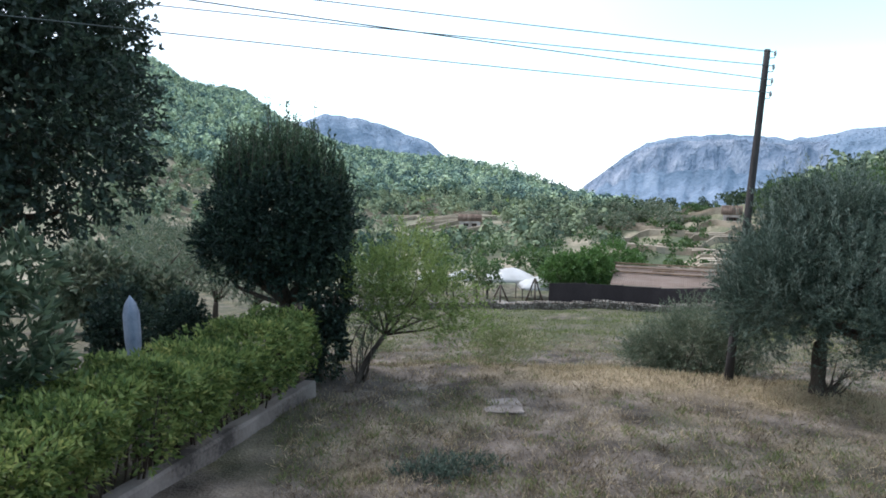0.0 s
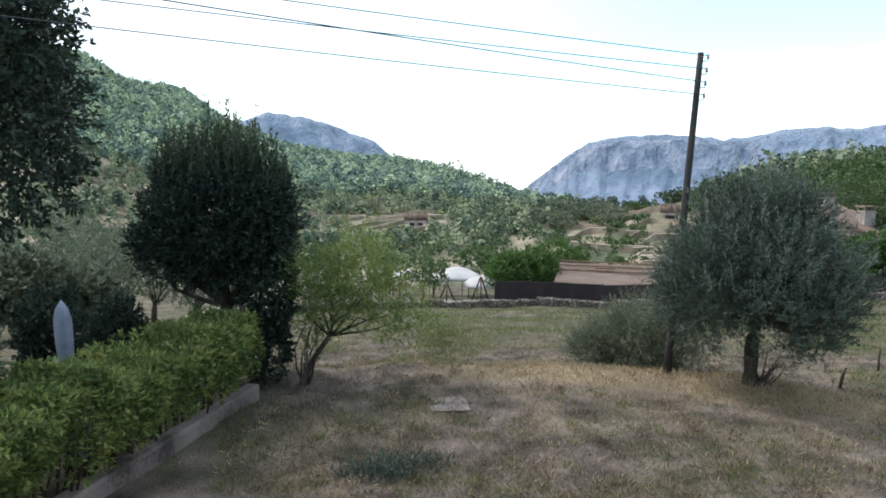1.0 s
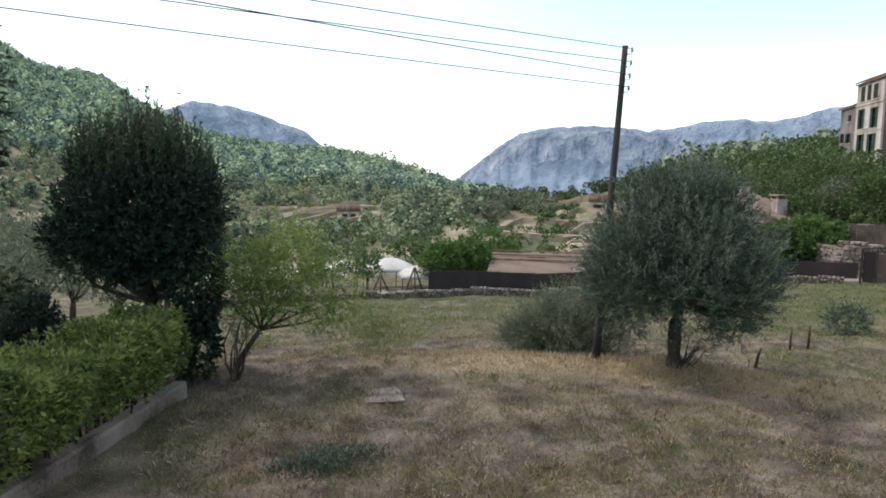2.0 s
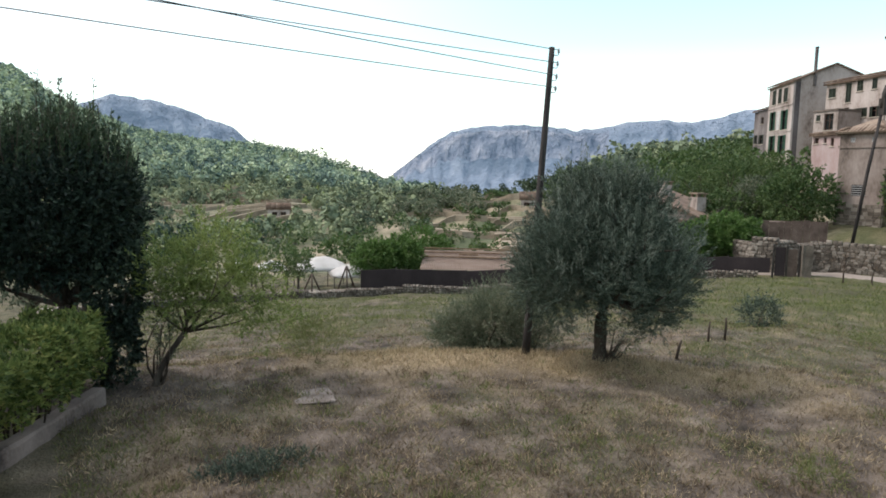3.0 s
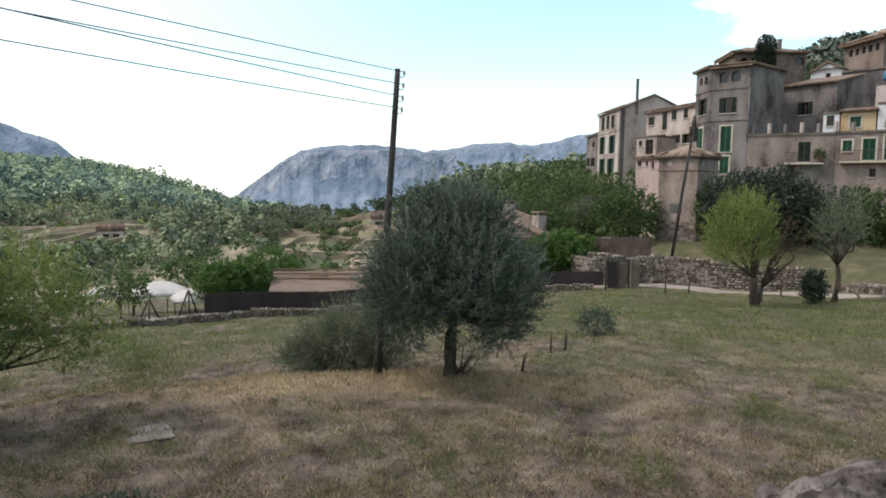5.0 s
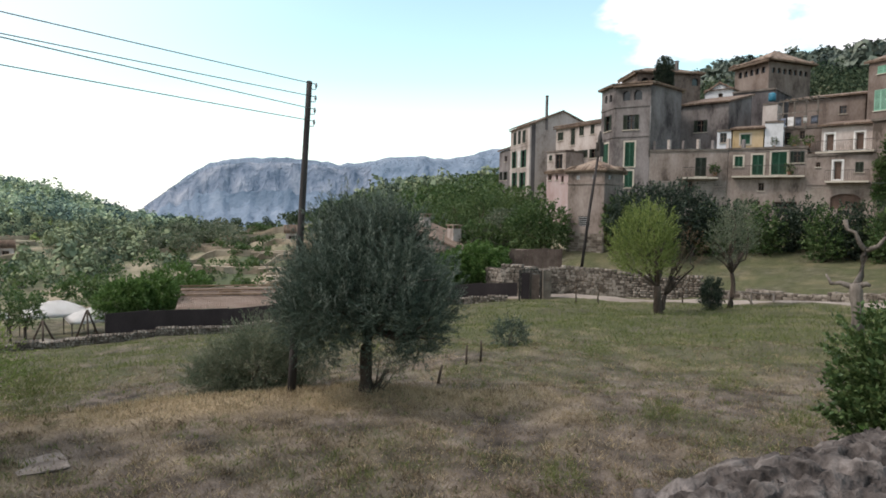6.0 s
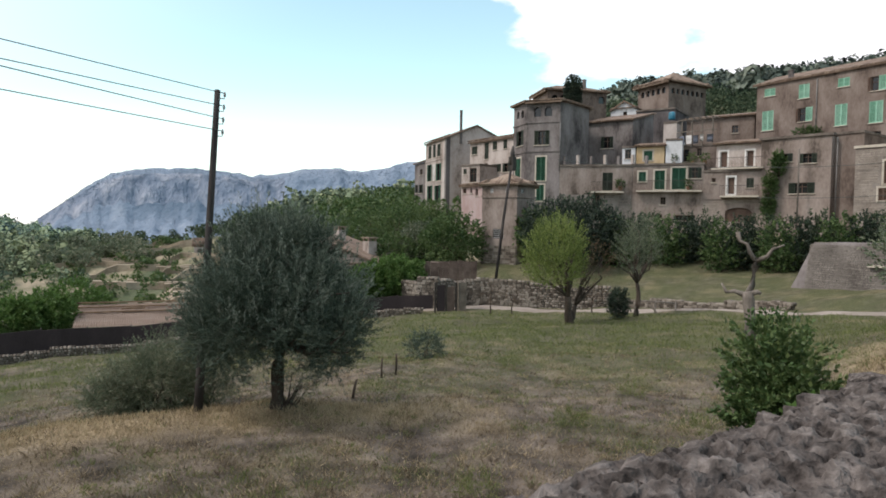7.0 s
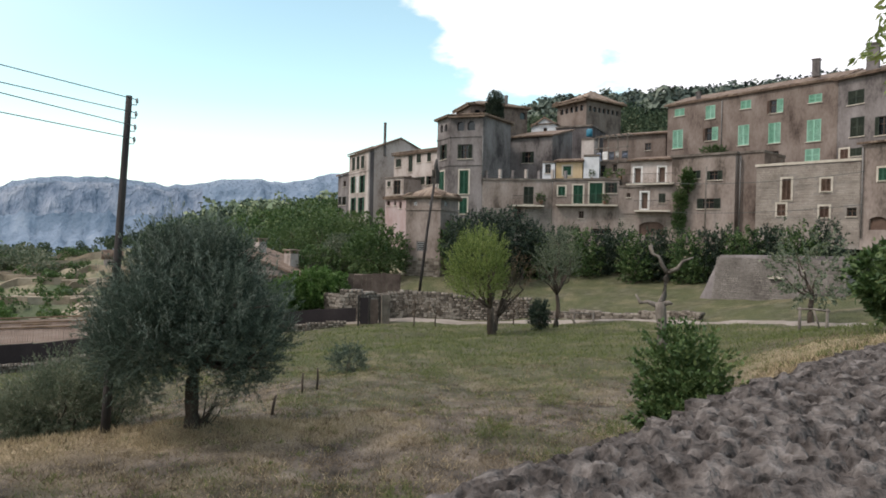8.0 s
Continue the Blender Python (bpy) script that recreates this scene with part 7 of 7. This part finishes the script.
# vine on the front of the house row
for k, (x, y, z) in enumerate(((60.2, 22.0, 7.0), (60.2, 22.1, 5.2), (60.25, 21.4, 8.8))):
    shrub("wall_vine", "hanging green vine on the house front", x, y, [(0, 0, 1.0, 0.3, 0.55, 1.1)], L_MID, 510 + k, twigs=260, per=12, twig=0.3, leaf_len=0.14, leaf_w=0.08, z=z, group="vines on the fronts")
shrub("balcony_plants", "trailing balcony plants under the mint shutters", 68.9, 22.0, [(0, 0, 0.3, 0.4, 1.3, 0.35)], L_MID, 520, twigs=200, per=10, twig=0.3, leaf_len=0.14, leaf_w=0.07, z=13.2)


# pergola and washing on the roof terrace
pg = thing("roof_pergola", "weathered pole pergola over a cluttered roof terrace", "pergola", (61.6, 30.8, 12.0))
for i in range(4):
    part("post", boxes((0, -i * 1.0 - 0.05, -0.1, 0.1, -i * 1.0 + 0.05, 2.6)), M["bark_grey"], pg)
for z in (1.4, 2.5):
    part("beam", boxes((-0.05, -3.4, z, 0.05, 0.4, z + 0.1)), M["bark_grey"], pg)
for i in range(6):
    part("rafter", boxes((-0.5, -i * 0.62, 2.62, 2.2, -i * 0.62 + 0.07, 2.69)), M["bark_grey"], pg)
# balustrade posts along the roof terrace
rs = random.Random(12)
for i in range(7):
    p = Vector((53.6, 38.6)).lerp(Vector((57.6, 32.2)), i / 6)
    root = part("terrace_pillar", boxes((-0.13, -0.13, 0, 0.13, 0.13, 0.8 + 0.1 * (i % 2))), M["wall_cream" if i % 2 else "wall_grey"], None)
    root.location = (p.x + 0.2, p.y + 0.1, 10.17)
    tagged(root, "short rendered pillar on the roof terrace edge", "pillar", "terrace pillars")
# drain pipes and roof chimneys
for x, y, z0, z1 in ((53.2, 38.85, 9.5, 14.2), (61.0, 17.2, 4.5, 11.8), (57.85, 7.8, 4.8, 11.5), (69.5, 21.5, 12.5, 18.5)):
    bm = bmesh.new()
    tube(bm, [(0, 0, 0), (0, 0, z1 - z0)], [0.05, 0.05], 7)
    o = part("drain_pipe", bm, M["pipe"], None)
    o.location = (x - 0.12, y - 0.05, z0)
    tagged(o, "grey drain pipe on a plastered wall", "pipe", "drain pipes")
for x, y, z0, z1, w in ((61.2, 60.0, 14.5, 18.6, 0.25), (63.8, 43.5, 19.0, 20.5, 0.3), (71.5, 24.5, 19.0, 20.0, 0.4), (68.5, 13.0, 19.5, 21.0, 0.6), (67.5, 8.5, 19.2, 21.4, 0.9)):
    o = part("roof_chimney", boxes((-w / 2, -w / 2, 0, w / 2, w / 2, z1 - z0), (-w * 0.6, -w * 0.6, z1 - z0, w * 0.6, w * 0.6, z1 - z0 + 0.1)), M["wall_grey"], None)
    o.location = (x, y, z0)
    tagged(o, "plastered chimney stack on a tiled roof", "chimney", "roof chimneys")

# houses on the far hillsides
for az, r, w, hh in ((-2.4, 560, 14, 5), (-1.2, 555, 9, 4), (33.8, 250, 6, 3.5), (34.4, 252, 5, 4.5), (37.3, 300, 8, 5), (2.9, 136, 4.2, 2.0), (8.2, 260, 5, 2.0), (-16.5, 190, 4, 2.0), (24.0, 112, 2.4, 1.6)):
    p = polar(az, r)
    q = polar(az + math.degrees(w / r), r)
    z = h(*p)
    house("small pale farmhouse on the far slope", rect(p, q, w * 0.5), z - 2, z + hh, "cream" if r > 100 else "grey", "gable_x", {0: [("d", w * 0.2, w * 0.2 + 1.0, z + hh * 0.35, z + hh * 0.7), ("d", w * 0.6, w * 0.6 + 1.0, z + hh * 0.35, z + hh * 0.7)]}, 1.2, name="farmhouse")


# dry-stone terraces across the valley
def terraces():
    rng = random.Random(21)
    for k in range(92):
        az, r = rng.uniform(-6, 8), rng.uniform(165, 310)
        if k > 48:
            az, r = rng.uniform(-23, -17), rng.uniform(140, 280)
        span = rng.uniform(2.0, 6.0)
        if k > 63:
            az, r, span = rng.uniform(17, 25), 72 + (k - 63) * 2.8, rng.uniform(4.0, 9.0)
        if k > 83:
            az, r, span = 2.2 + rng.uniform(-0.8, 0.8), 124 + (k - 84) * 5.6, rng.uniform(4.5, 7.5)
        bm = bmesh.new()
        n = 8
        prev = None
        for i in range(n + 1):
            a = az + span * (i / n - 0.5)
            x, y = polar(a, r + min(3, r / 70) * math.sin(i * 0.6 + k))
            z = h(x, y)
            row = [bm.verts.new((x, y, z - 1)), bm.verts.new((x, y, z + 0.9)), bm.verts.new((x * (1 + 3 / r), y * (1 + 3 / r), z + 0.8)), bm.verts.new((x * (1 + 5 / r), y * (1 + 5 / r), z - 0.5))]
            if prev:
                for j in range(3):
                    bm.faces.new((prev[j], prev[j + 1], row[j + 1], row[j]))
            prev = row
        o = part("dry_stone_terrace", bm, M["terrace"], None)
        tagged(o, "dry-stone terrace with bare tan soil across the valley", "terrace", "valley terraces", "structure")


M["terrace"] = mat("terrace_soil_and_stone", [(0.25, (0.160, 0.129, 0.091)), (0.5, (0.288, 0.234, 0.167)), (0.8, (0.400, 0.343, 0.258))], 0.3, 2.5, bump=0.5, dist=0.1)
terraces()


# rustic rails beside the lane
def rail_fence(az0, az1, r, n, top):
    m, L = along(az0, r, az1, r)
    z = h(m[0][3], m[1][3])
    root = thing("wooden_rail", "weathered pole rail beside the lane", "fence", group="pole rails")
    root.matrix_world = Matrix.Translation((0, 0, z)) @ m
    for i in range(n):
        bm = bmesh.new()
        tube(bm, [(L * i / (n - 1), 0, -0.4), (L * i / (n - 1), 0, top + 0.08)], [0.06, 0.05], 6, 0.1)
        part("post", bm, M["bark_grey"], root)
    bm = bmesh.new()
    tube(bm, [(-0.1, 0, top), (L / 2, 0, top + 0.03), (L + 0.1, 0, top - 0.02)], [0.05, 0.045, 0.045], 6, 0.1)
    part("rail", bm, M["bark_grey"], root)
    bm = bmesh.new()
    tube(bm, [(L * 0.5, 0, top), (L * 0.8, 0.02, 0.05)], [0.04, 0.035], 6, 0.1)
    part("brace", bm, M["bark_grey"], root)


rail_fence(58.6, 63.3, 40.2, 4, 0.95)
rail_fence(78.6, 80.4, 29.2, 2, 0.9)

# cables strung along the house fronts
for a, b, sag in (((60.0, 23.0, 9.6), (57.6, 7.6, 9.7), 0.35), ((60.0, 23.0, 7.0), (57.6, 7.6, 7.3), 0.3), ((53.0, 38.9, 10.6), (60.2, 23.0, 9.7), 0.4)):
    a, b = Vector(a), Vector(b)
    bm = bmesh.new()
    pts = [a.lerp(b, i / 16) - a + Vector((-0.15, 0, -sag * 4 * (i / 16) * (1 - i / 16))) for i in range(17)]
    tube(bm, pts, [0.02] * 17, 5)
    o = part("facade_cable", bm, M["wire"], None)
    o.location = a
    tagged(o, "dark cable strung along the house fronts", "cable", "cables on the fronts")
# a grey pole standing before the house row
bm = bmesh.new()
tube(bm, [(0, 0, 0), (0, 0, 6.5)], [0.08, 0.07], 8)
o = part("street_pole", bm, M["bark_grey"], None)
o.location = (59.6, 19.6, 4.4)
tagged(o, "plain grey pole standing before the house row", "pole")


# clutter on the roof terrace
bm = bmesh.new()
tube(bm, [(0, 0, 0), (0, 0, 0.1), (0, 0, 0.8), (0, 0, 0.9)], [0.3, 0.36, 0.36, 0.2], 14)
o = part("water_tank", bm, mat("blue_tank_plastic", [(0.3, (0.02, 0.13, 0.2)), (0.7, (0.04, 0.2, 0.28))], 2, 20, rough=0.5, bump=0.1), None)
o.location = (70.8, 36.6, 16.3)
tagged(o, "round blue water tank on a roof", "tank")
rs = random.Random(5)
for i in range(5):
    w, hh = rs.uniform(0.35, 0.6), rs.uniform(0.5, 0.8)
    bm = bmesh.new()
    n = 8
    cols = [[bm.verts.new((0.05 * math.sin(k * 1.7 + i) * (1 - z), -w * k / n, -hh * (1 - z))) for z in (0, 0.5, 1)] for k in range(n + 1)]
    for p, q in zip(cols, cols[1:]):
        for k in range(2):
            bm.faces.new((p[k], q[k], q[k + 1], p[k + 1])).smooth = True
    bmesh.ops.solidify(bm, geom=bm.faces[:], thickness=0.01)
    o = part("laundry", bm, M["cloth"] if i % 2 else M["parasol"], None)
    o.location = (61.3, 30.9 - i * 0.68, 13.0 + 0.05 * (i % 2))
    tagged(o, "washing hung on the terrace line", "laundry", "washing on the line")
for k, (x, y, z) in enumerate(((61.1, 31.2, 10.3), (61.4, 29.6, 10.3), (61.5, 28.4, 10.3), (56.2, 34.0, 7.75), (58.8, 28.6, 7.75))):
    root = thing("potted_plant", "leafy plant in a terracotta pot on the terrace", "plant", (x, y, z), "potted plants")
    bm = bmesh.new()
    tube(bm, [(0, 0, 0), (0, 0, 0.3)], [0.14, 0.19], 12)
    part("pot", bm, M["terracotta"], root)
    rg = np.random.default_rng(600 + k)
    st, out = lobe_points([(0, 0, 0.6, 0.35, 0.35, 0.4)], 60, rg, 0.2)
    p, w = twig_leaves(st, out, 8, 0.2, 0.6, rg)
    part("plant", leaf_mesh("plant", p, w, 0.14, 0.07, L_MID, rg), None, root)
